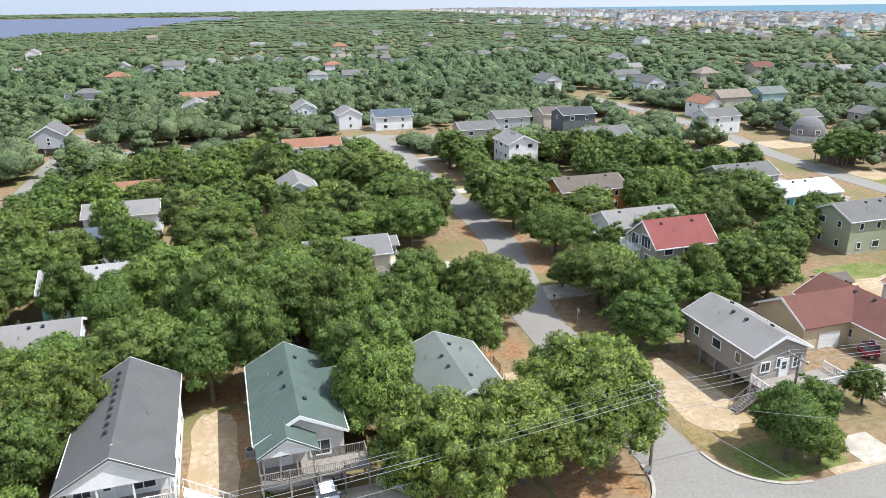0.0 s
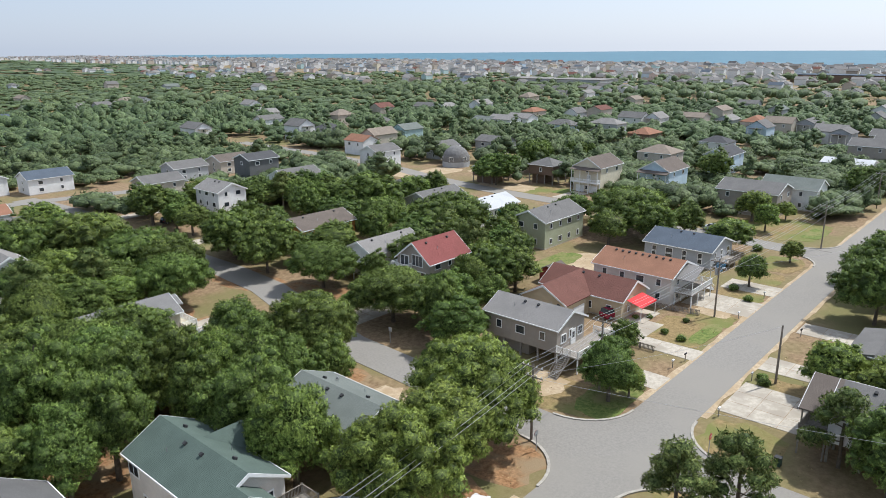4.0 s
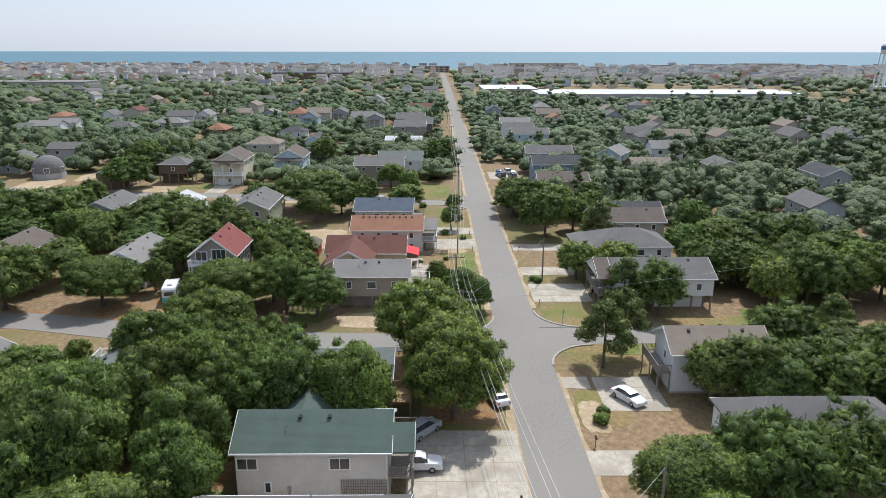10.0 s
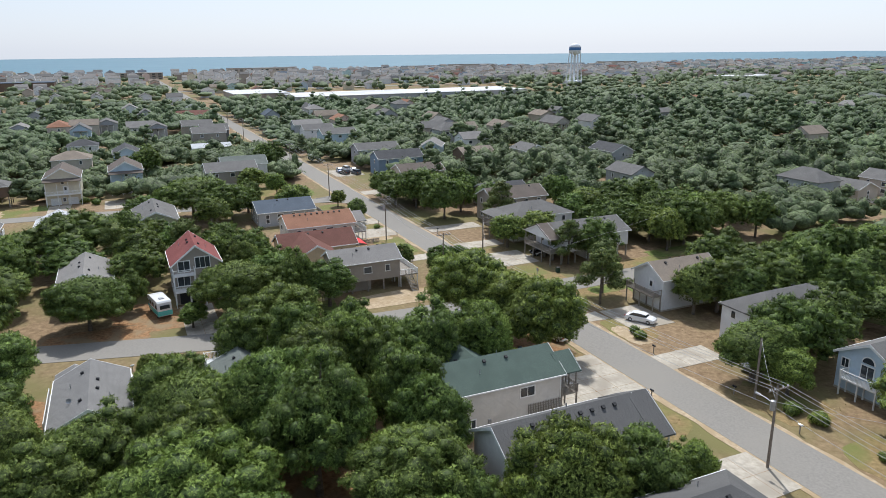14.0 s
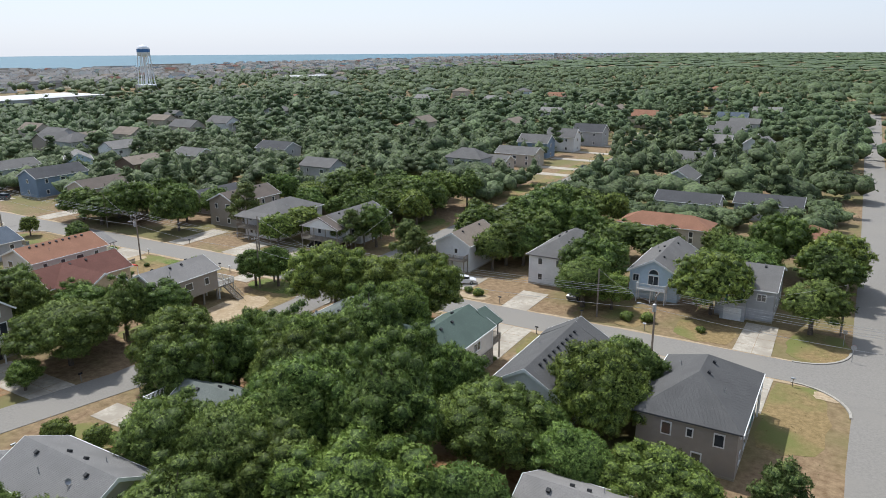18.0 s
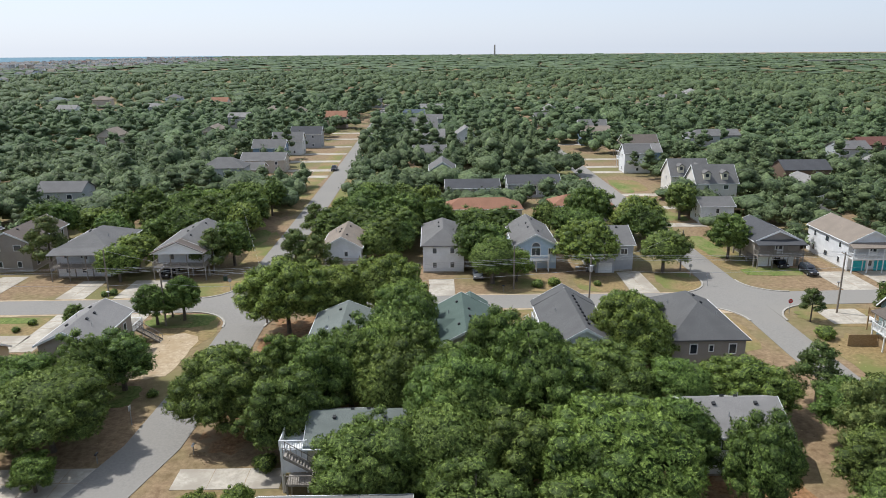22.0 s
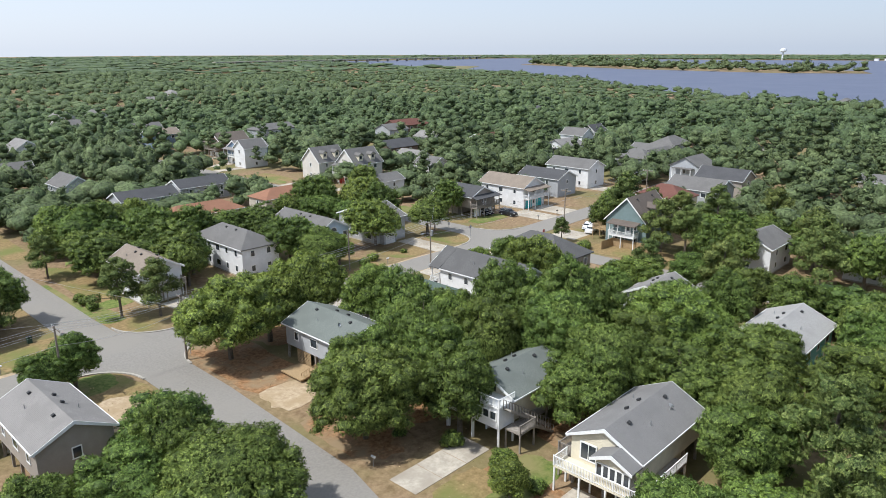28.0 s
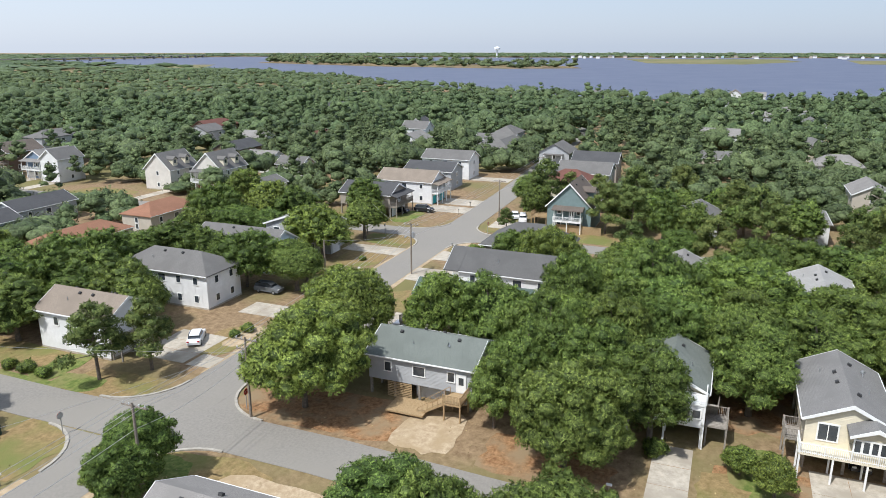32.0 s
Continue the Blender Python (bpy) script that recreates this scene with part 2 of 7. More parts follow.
def shingle(name, c, var=0.16):
    c = tuple(v * 0.8 for v in c)
    return surface(name, tuple(v * (1 - 1.6 * var) for v in c), tuple(min(1, v * (1 + 1.6 * var)) for v in c), 13.0, 0.9, lines=("Z", 0.055, 0.015), third=tuple(v * 0.9 for v in c), third_scale=0.4, bump=0.02, bump_scale=18, detail=10.0, spec=0.15)


# ---- mesh helpers ----
def mesh_of(name, verts, faces, mats, index=None, smooth=False, normals=None):
    """A mesh from arrays; faces: one array of n-gons of equal size, or a list of such arrays; normals: shading directions, one a vertex."""
    faces = faces if isinstance(faces, list) else [faces]
    faces = [np.asarray(f, dtype=np.int32) for f in faces if len(f)]
    me = bpy.data.meshes.new(name)
    v = np.asarray(verts, dtype=np.float32)
    me.vertices.add(len(v))
    me.vertices.foreach_set("co", v.ravel())
    loops = np.concatenate([f.ravel() for f in faces])
    sizes = np.concatenate([np.full(len(f), f.shape[1], dtype=np.int32) for f in faces])
    starts = np.concatenate([[0], np.cumsum(sizes)[:-1]]).astype(np.int32)
    me.loops.add(len(loops))
    me.loops.foreach_set("vertex_index", loops)
    me.polygons.add(len(sizes))
    me.polygons.foreach_set("loop_start", starts)
    for m in (mats if isinstance(mats, (list, tuple)) else [mats]):
        me.materials.append(m)
    if index is not None:
        me.polygons.foreach_set("material_index", np.asarray(index, dtype=np.int32))
    me.polygons.foreach_set("use_smooth", np.full(len(sizes), smooth, dtype=bool))
    me.update(calc_edges=True)
    if normals is not None:
        me.normals_split_custom_set_from_vertices(np.asarray(normals, dtype=np.float32))
    return me


BOX_V = np.array([(x, y, z) for z in (-.5, .5) for y in (-.5, .5) for x in (-.5, .5)])
BOX_F = np.array([(0, 2, 3, 1), (4, 5, 7, 6), (0, 1, 5, 4), (2, 6, 7, 3), (0, 4, 6, 2), (1, 3, 7, 5)])


def boxes(*items):
    """Vertices and faces of boxes (cx, cy, cz, sx, sy, sz[, turn about z])."""
    vs, fs = [], []
    for k, it in enumerate(items):
        v = BOX_V * np.array(it[3:6])
        if len(it) > 6:
            a = radians(it[6])
            v = v @ np.array([[math.cos(a), math.sin(a), 0], [-math.sin(a), math.cos(a), 0], [0, 0, 1]])
        vs.append(v + np.array(it[:3]))
        fs.append(BOX_F + 8 * k)
    return np.concatenate(vs), np.concatenate(fs)


CACHE = {}


def box_mesh(name, mat, *items):
    key = (name, mat.name, tuple(tuple(round(float(q), 3) for q in i) for i in items))
    if key not in CACHE:
        CACHE[key] = mesh_of(name, *boxes(*items), mat)
    return CACHE[key]


def place(name, me, parent=None, at=(0, 0, 0), rz=0.0, label="", rx=0.0, ry=0.0):
    ob = new(name, me)
    ob.matrix_basis = pose(*at, rx, ry, rz)
    ob.parent = parent
    if label:
        ob["label"] = label
    return ob


def thing(name, at, rz=0.0, label="", category="", group="", kind=""):
    return tagged(place(name, None, None, at, rz), label, category, group, kind)


def tube(points, radii, sides=6):
    """Vertices and quads of a round tube along points."""
    pts = [Vector(p) for p in points]
    vs, fs = [], []
    for i, p in enumerate(pts):
        d = (pts[min(i + 1, len(pts) - 1)] - pts[max(i - 1, 0)]).normalized()
        a = d.orthogonal().normalized() if abs(d.z) < 0.99 else Vector((1, 0, 0))
        b = d.cross(a)
        for k in range(sides):
            w = 2 * math.pi * k / sides
            vs.append(p + (a * math.cos(w) + b * math.sin(w)) * radii[i])
    for i in range(len(pts) - 1):
        for k in range(sides):
            k2 = (k + 1) % sides
            fs.append((i * sides + k, i * sides + k2, (i + 1) * sides + k2, (i + 1) * sides + k))
    return np.array([tuple(v) for v in vs]), np.array(fs)


def merge(parts):
    vs, fs, o = [], [], 0
    for v, f in parts:
        vs.append(np.asarray(v))
        fs.append(np.asarray(f) + o)
        o += len(v)
    return np.concatenate(vs), np.concatenate(fs)


def polygon_slab(name, pts, z, mat, thick=0.1):
    """A flat slab over the outline pts (anticlockwise), its top at z."""
    n = len(pts)
    v = [(x, y, z) for x, y in pts] + [(x, y, z - thick) for x, y in pts]
    me = bpy.data.meshes.new(name)
    me.from_pydata(v, [], [tuple(range(n))] + [(i, i + n, (i + 1) % n + n, (i + 1) % n) for i in range(n)])
    me.materials.append(mat)
    me.polygons.foreach_set("use_smooth", np.zeros(n + 1, dtype=bool))
    me.update()
    return me


def ribbon(name, line, width, z, mat, thick=0.08):
    """A road slab along a line of (x, y)."""
    p = np.array(line, dtype=float)
    d = np.gradient(p, axis=0)
    d /= np.linalg.norm(d, axis=1)[:, None]
    nrm = np.stack([-d[:, 1], d[:, 0]], 1) * np.asarray(width).reshape(-1, 1) / 2
    left, right = p + nrm, p - nrm
    return polygon_slab(name, [tuple(q) for q in right] + [tuple(q) for q in left[::-1]], z, mat, thick)

# ---- ground, water, roads ----
def grid_sheet(name, size, mat):
    me = mesh_of(name, [(-size, -size, 0), (size, -size, 0), (size, size, 0), (-size, size, 0)], np.array([(0, 1, 2, 3)]), mat)
    return me


tagged(place("ground", grid_sheet("ground", 4900, GROUND)), "sandy ground with pine straw and dry grass", "ground", kind="structure")
tagged(place("sea", polygon_slab("sea", [(1215, -4850), (4850, -4850), (4850, 4850), (1750, 4850), (1500, 2500), (1330, 900), (1240, 150), (1190, -500)], 0.35, SEA, 0.3)), "blue-green sea reaching the hazy horizon", "sea", kind="structure")
tagged(place("beach", polygon_slab("beach", [(1150, -4850), (1216, -4850), (1191, -500), (1241, 150), (1331, 900), (1501, 2500), (1751, 4850), (1680, 4850), (1440, 2500), (1275, 900), (1190, 150), (1140, -500)], 0.25, SAND, 0.2)), "pale sand beach along the sea", "beach", kind="structure")
SHORE = [(-1500, -1900), (-1120, -1180), (-985, -770), (-790, -420), (-640, -283), (-525, -60), (-490, 120), (-455, 420), (-330, 900), (-280, 1104), (-195, 1300), (-127, 1730), (61, 2440), (40, 2750), (-420, 2900), (-1300, 2980), (-2400, 2900)]
FAR_SHORE = [(-3100, 2400), (-2900, 1200), (-2700, 0), (-2550, -900), (-2500, -1900)]
tagged(place("sound_water", polygon_slab("sound_water", SHORE + FAR_SHORE, 0.3, WATER, 0.2)), "calm grey-blue water of a wide sound", "water", kind="structure")
MARSH = surface("marsh_grass", (0.15, 0.14, 0.06), (0.22, 0.19, 0.09), 0.02, 0.95, third=(0.12, 0.13, 0.05), third_scale=0.004)
for pts in ([(-2400, -300), (-1750, -150), (-1700, 60), (-2050, 200), (-2450, 160)], [(-2300, 330), (-1800, 300), (-1750, 480), (-2250, 560)], [(-1250, -1180), (-1010, -1000), (-1080, -900), (-1300, -1050)]):
    tagged(place("marsh", polygon_slab("marsh", pts, 0.5, MARSH, 0.2)), "flat brown marsh grass in the sound", "marsh", kind="structure")
ISLAND = [(-1900, -1250), (-1500, -1080), (-1290, -640), (-1225, -330), (-1290, -215), (-1420, -260), (-1560, -600), (-1800, -900)]
tagged(place("island_ground", polygon_slab("island_ground", ISLAND, 0.55, GROUND, 0.3)), "low wooded island in the sound", "island", kind="structure")

ROAD_Z = 0.06
tagged(place("road_main", ribbon("road_main", [(-330, -16), (-250, -9), (-180, -4), (-130, -1), (-90, 0), (-40, 0), (0, 0.1), (60, 0.4), (160, 0.3), (380, 0.3), (640, 0.3), (1130, 2)], 6.7, ROAD_Z, ASPHALT)), "pale grey asphalt street with worn edges", "road", kind="structure")
NS = [(2.3, -560), (1.8, -400), (0.8, -160), (1.2, -60), (1.6, -15), (1.2, -3.0)]
tagged(place("road_south", ribbon("road_south", NS, 6.2, ROAD_Z - 0.004, ASPHALT)), "pale grey asphalt side street", "road", kind="structure")
NN = [(-0.8, 3.2), (-0.8, 20), (0.4, 45), (4.5, 62), (7.8, 75), (8.9, 90), (8.8, 110), (9.6, 140), (10.6, 165), (9.5, 186), (8.0, 196)]
tagged(place("road_north", ribbon("road_north", NN, 6.4, ROAD_Z - 0.004, ASPHALT)), "pale grey asphalt side street", "road", kind="structure")
tagged(place("road_west_south", ribbon("road_west_south", [(-82.5, -420), (-82, -260), (-83, -140), (-83.5, -60), (-83.3, -20), (-83.3, -3.1)], 6.4, ROAD_Z - 0.004, ASPHALT)), "pale grey asphalt side street", "road", kind="structure")
tagged(place("road_west_north", ribbon("road_west_north", [(-83.5, 3.2), (-83.2, 22), (-83.5, 60), (-84, 120), (-84, 230)], 5.6, ROAD_Z - 0.004, ASPHALT)), "pale grey asphalt side street", "road", kind="structure")
tagged(place("road_east_north", ribbon("road_east_north", [(94, 3.4), (96, 30), (101, 55), (104.5, 75), (106, 100), (110, 128), (116, 150), (121, 190), (123, 260)], 6.2, ROAD_Z - 0.004, ASPHALT)), "pale grey asphalt side street", "road", kind="structure")
tagged(place("road_north_cross", ribbon("road_north_cross", [(-75, 190), (-40, 189), (5, 191), (60, 178), (112, 160)], 5.8, ROAD_Z - 0.008, ASPHALT)), "pale grey asphalt cross street", "road", kind="structure")
tagged(place("road_shore", ribbon("road_shore", [(690, -1500), (700, -300), (720, 300), (900, 2000), (1100, 3500)], 14, ROAD_Z - 0.008, ASPHALT)), "distant highway behind the beach houses", "road", kind="structure")


def shoulder(x0, x1, edge, side, seed):
    """Worn sandy edge of the street, of uneven width."""
    rg = random.Random(seed)
    xs = np.arange(x0, x1, 1.5)
    inner = [(x, edge - side * 0.25) for x in xs]
    outer = [(x, edge + side * (0.35 + 0.5 * abs(noise.noise((x * 0.11, seed, 0))) * 2 + rg.uniform(0, 0.22))) for x in xs]
    pts = inner + outer[::-1] if side < 0 else outer + inner[::-1]
    tagged(place("sandy_shoulder", polygon_slab("sandy_shoulder", pts[::-1], 0.042, SAND, 0.04)), "sandy worn edge along the street", "road edge", kind="structure")


for i, (x0, x1) in enumerate(((-78, -12), (12, 88), (104, 300))):
    shoulder(x0, x1, 3.5 + (0.25 if x0 > 0 else 0), 1, 3 + i)
for i, (x0, x1) in enumerate(((-74, -10), (13, 300))):
    shoulder(x0, x1, -3.2 + (0.2 if x0 > 0 else -0.05), -1, 13 + i)


def fillet(cx, cy, sx, sy, r=7.0):
    """The rounded corner of a junction: between the kerb at x = cx and the edge at y = cy."""
    pts = [(cx, cy)] + [(cx + sx * r - sx * r * math.sin(a), cy + sy * r - sy * r * math.cos(a)) for a in np.linspace(0, math.pi / 2, 8)]
    if sx * sy > 0:
        pts = pts[::-1]
    tagged(place("junction_corner", polygon_slab("junction_corner", pts[::-1], ROAD_Z - 0.006, ASPHALT)), "rounded asphalt corner of a street junction", "road", kind="structure")
    arc = [(cx + sx * r - sx * (r - 0.12) * math.sin(a), cy + sy * r - sy * (r - 0.12) * math.cos(a)) for a in np.linspace(0, math.pi / 2, 9)]
    tagged(place("kerb", ribbon("kerb", arc, 0.32, 0.16, KERB, 0.16)), "pale curved concrete kerb at the corner", "kerb", kind="structure")


for (x0, x1, e0, e1) in ((-4.0, 2.4, 3.4, -3.3), (-86.4, -80.6, 3.4, -3.3)):
    fillet(x0 + 0.1, e0 - 0.1, -1, 1)
    fillet(x1 - 0.1, e0 - 0.1, 1, 1)
fillet(-1.8, -3.2, -1, -1)
fillet(4.6, -3.2, 1, -1)
fillet(-86.4, -3.2, -1, -1)
fillet(-80.2, -3.2, 1, -1)
fillet(91.2, 3.6, -1, 1)
fillet(97.4, 3.6, 1, 1)

# ---- houses ----
RECTS = []                        # footprints, kept clear of trees


def gable_roof(W, L, eave, rise, over, t=0.16):
    k = rise / (W / 2)
    ze, zr = eave - k * over, eave + rise
    xo, yo = W / 2 + over, L / 2 + over
    prof = [(-xo, ze), (0, zr), (xo, ze), (xo, ze + t), (0, zr + t * 1.1), (-xo, ze + t)]
    v = [(x, y, z) for y in (-yo, yo) for x, z in prof]
    f4 = [(i, (i + 1) % 6, (i + 1) % 6 + 6, i + 6) for i in range(6)]
    ends = [(0, 5, 4, 1), (1, 4, 3, 2), (6, 7, 10, 11), (7, 8, 9, 10)]
    return np.array(v), np.array([q[::-1] for q in f4] + [e[::-1] for e in ends])


def hip_roof(W, L, eave, rise, over, t=0.16):
    k = rise / (W / 2)
    ze = eave - k * over
    xo, yo = W / 2 + over, L / 2 + over
    h = max(0.05, (L - W) / 2)
    v = [(-xo, -yo, ze), (xo, -yo, ze), (xo, yo, ze), (-xo, yo, ze), (-xo, -yo, ze + t), (xo, -yo, ze + t), (xo, yo, ze + t), (-xo, yo, ze + t), (0, -h, eave + rise + t), (0, h, eave + rise + t)]
    f4 = [(0, 3, 2, 1), (0, 1, 5, 4), (1, 2, 6, 5), (2, 3, 7, 6), (3, 0, 4, 7), (5, 6, 9, 8), (7, 4, 8, 9)]
    f3 = [(4, 5, 8), (6, 7, 9)]
    return np.array(v), [np.array(f4), np.array(f3)]


def wall_body(W, L, base, eave, rise, hip):
    w, l = W / 2, L / 2
    top = eave + (0 if hip else rise) - 0.02
    prof = [(-w, base), (w, base), (w, eave), (0, top), (-w, eave)]
    v = [(x, y, z) for y in (-l, l) for x, z in prof]
    f4 = [(i, (i + 1) % 5, (i + 1) % 5 + 5, i + 5) for i in range(5)]
    f5 = [(4, 3, 2, 1, 0), (5, 6, 7, 8, 9)]
    return np.array(v), [np.array([q for q in f4]), np.array(f5)]


def rake(W, over, eave, rise, drop=0.2):
    k = rise / (W / 2)
    xo = W / 2 + over
    ze, zr = eave - k * over, eave + rise
    prof = [(-xo, ze + 0.17), (0, zr + 0.19), (xo, ze + 0.17), (xo, ze - drop + .1), (0, zr - drop), (-xo, ze - drop + .1)]
    v = [(x, y, z) for y in (-0.025, 0.025) for x, z in prof]
    f4 = [(i, (i + 1) % 6, (i + 1) % 6 + 6, i + 6) for i in range(6)] + [(0, 5, 4, 1), (1, 4, 3, 2), (6, 7, 10, 11), (7, 8, 9, 10)]
    return np.array(v), np.array(f4)


def window_part(parent, x, y, z, w, h, rz, trim, two=True):
    """A window on a wall: frame proud of the siding, panes behind it, a rail between. Outward is local -y."""
    key = ("win", round(w, 2), round(h, 2), trim.name)
    if key not in CACHE:
        f = 0.11
        CACHE[key] = (box_mesh("window_frame", trim, (-w / 2, 0, 0, f, 0.1, h + f), (w / 2, 0, 0, f, 0.1, h + f), (0, 0, h / 2, w + f, 0.098, f), (0, 0, -h / 2, w + f + 0.1, 0.14, f), (0, 0.01, 0, w, 0.06, 0.05)),
                      box_mesh("pane", GLASS, (0, 0, 0, w - 0.08, 0.05, h - 0.08)))
    fr, pa = CACHE[key]
    o = place("window", fr, parent, (x, y, z), rz)
    place("pane", pa, o, (0, 0.0, 0))
    return o


def wall_windows(parent, W, L, zs, trim, side, skip=(), w=0.9, h=1.25, gap=3.0):
    """Windows along one side: s, n (ends), e, w (long sides), at sill-centre heights zs."""
    span = W if side in "sn" else L
    n = max(1, int((span - 1.2) / gap))
    for z in zs:
        for i in range(n):
            u = (i + 0.5) / n * (span - 1.0) - (span - 1.0) / 2
            if (i, z) in skip or i in skip:
                continue
            if gap > 4.5:
                ww = w * (1.6 if i % 2 else 1.0)
                key = ("win1", ww, h, trim.name)
                if key not in CACHE:
                    f = 0.13
                    v1, f1 = boxes((-ww / 2, 0, 0, f, 0.1, h + f), (ww / 2, 0, 0, f, 0.1, h + f), (0, 0, h / 2, ww, 0.1, f), (0, 0, -h / 2, ww, 0.12, f))
                    v2, f2 = boxes((0, 0, 0, ww - 0.1, 0.05, h - 0.1))
                    CACHE[key] = mesh_of("window", np.concatenate([v1, v2]), np.concatenate([f1, f2 + len(v1)]), [trim, GLASS], [0] * 24 + [1] * 6)
                xx, yy, rz = {"s": (u, -L / 2 - 0.02, 0), "n": (u, L / 2 + 0.02, 180), "e": (W / 2 + 0.02, u, 90), "w": (-W / 2 - 0.02, u, -90)}[side]
                place("window", CACHE[key], parent, (xx, yy, z), rz)
                continue
            ww = w * (1.7 if (i * 7 + int(z * 3)) % 3 == 0 else 1.0)
            if side == "s":
                window_part(parent, u, -L / 2 - 0.02, z, ww, h, 0, trim)
            elif side == "n":
                window_part(parent, u, L / 2 + 0.02, z, ww, h, 180, trim)
            elif side == "e":
                window_part(parent, W / 2 + 0.02, u, z, ww, h, 90, trim)
            else:
                window_part(parent, -W / 2 - 0.02, u, z, ww, h, -90, trim)


def railing(parent, x0, y0, x1, y1, z, mat, h=0.95, step=0.16):
    """A rail from corner to corner: top and bottom rail, posts, balusters."""
    n = math.hypot(x1 - x0, y1 - y0)
    if n < 0.2:
        return
    rz = math.degrees(math.atan2(y1 - y0, x1 - x0))
    k = max(2, int(n / step))
    place("top_rail", box_mesh("top_rail", mat, (n / 2, 0, h, n, 0.09, 0.05)), parent, (x0, y0, z), rz)
    place("bottom_rail", box_mesh("bottom_rail", mat, (n / 2, 0, 0.12, n, 0.05, 0.05)), parent, (x0, y0, z), rz)
    tagged(place("railing_screen", box_mesh("railing_screen", mat, *[(n * i / k, 0, h / 2, 0.04, 0.04, h) for i in range(1, k)]), parent, (x0, y0, z), rz), kind="stuff")
    m = max(1, round(n / 2.2))
    for i in range(m + 1):
        u = i / m
        place("rail_post", box_mesh("rail_post", mat, (0, 0, h / 2 + 0.04, 0.1, 0.1, h + 0.08)), parent, (x0 + (x1 - x0) * u, y0 + (y1 - y0) * u, z))


def deck(parent, x0, x1, y0, y1, z, mat, rails="swen", roofless=True, post=None):
    me = box_mesh("deck_floor", mat, ((x0 + x1) / 2, (y0 + y1) / 2, z - 0.09, x1 - x0, y1 - y0, 0.18))
    place("deck_floor", me, parent)
    if z > 0.5:
        nx, ny = max(1, round((x1 - x0) / 3)), max(1, round((y1 - y0) / 3))
        for i in range(nx + 1):
            for j in range(ny + 1):
                if i in (0, nx) or j in (0, ny):
                    place("deck_post", box_mesh("deck_post", post or mat, (0, 0, (z - 0.18) / 2, 0.16, 0.16, z - 0.18)), parent, (x0 + 0.1 + (x1 - x0 - 0.2) * i / nx, y0 + 0.1 + (y1 - y0 - 0.2) * j / ny, 0))
    e = 0.05
    for s, seg in (("s", (x0, y0 + e, x1, y0 + e)), ("n", (x0, y1 - e, x1, y1 - e)), ("w", (x0 + e, y0, x0 + e, y1)), ("e", (x1 - e, y0, x1 - e, y1))):
        if s in rails:
            railing(parent, *seg, z, post or mat)


def stairs(parent, x, y, z, rz, width, mat, rails=True):
    """Steps down from z towards local -y, beginning at (x, y)."""
    n = max(2, round(z / 0.18))
    items = [(0, -0.27 * (i + 0.5), z - (i + 1) * z / n + 0.02, width, 0.29, 0.05) for i in range(n)]
    st = place("stair_treads", box_mesh("stair_treads", mat, *items), parent, (x, y, 0), rz)
    run = 0.27 * n
    for sx in (-width / 2, width / 2):
        v = np.array([(sx + d, -run * u, max(0.02, (1 - u) * z) + o) for d in (-0.03, 0.03) for u, o in ((0, -0.3), (1, -0.02), (1, 0.2), (0, 0.03))])
        f = np.array([(0, 1, 2, 3), (7, 6, 5, 4), (0, 4, 5, 1), (1, 5, 6, 2), (2, 6, 7, 3), (3, 7, 4, 0)])
        place("stringer", mesh_of("stringer", v, f, mat), st)
        if rails:
            v2 = np.array([(sx + d, -run * u, (1 - u) * z + o) for d in (-0.03, 0.03) for u, o in ((0, 0.86), (1, 0.86), (1, 0.93), (0, 0.93))])
            place("handrail", mesh_of("handrail", v2, f, mat), st)
            k = max(2, int(run / 0.5))
            place("railing_screen", box_mesh("railing_screen", mat, *[(sx, -run * i / k, (1 - i / k) * z + 0.45, 0.05, 0.05, 0.9) for i in range(k + 1)]), st)


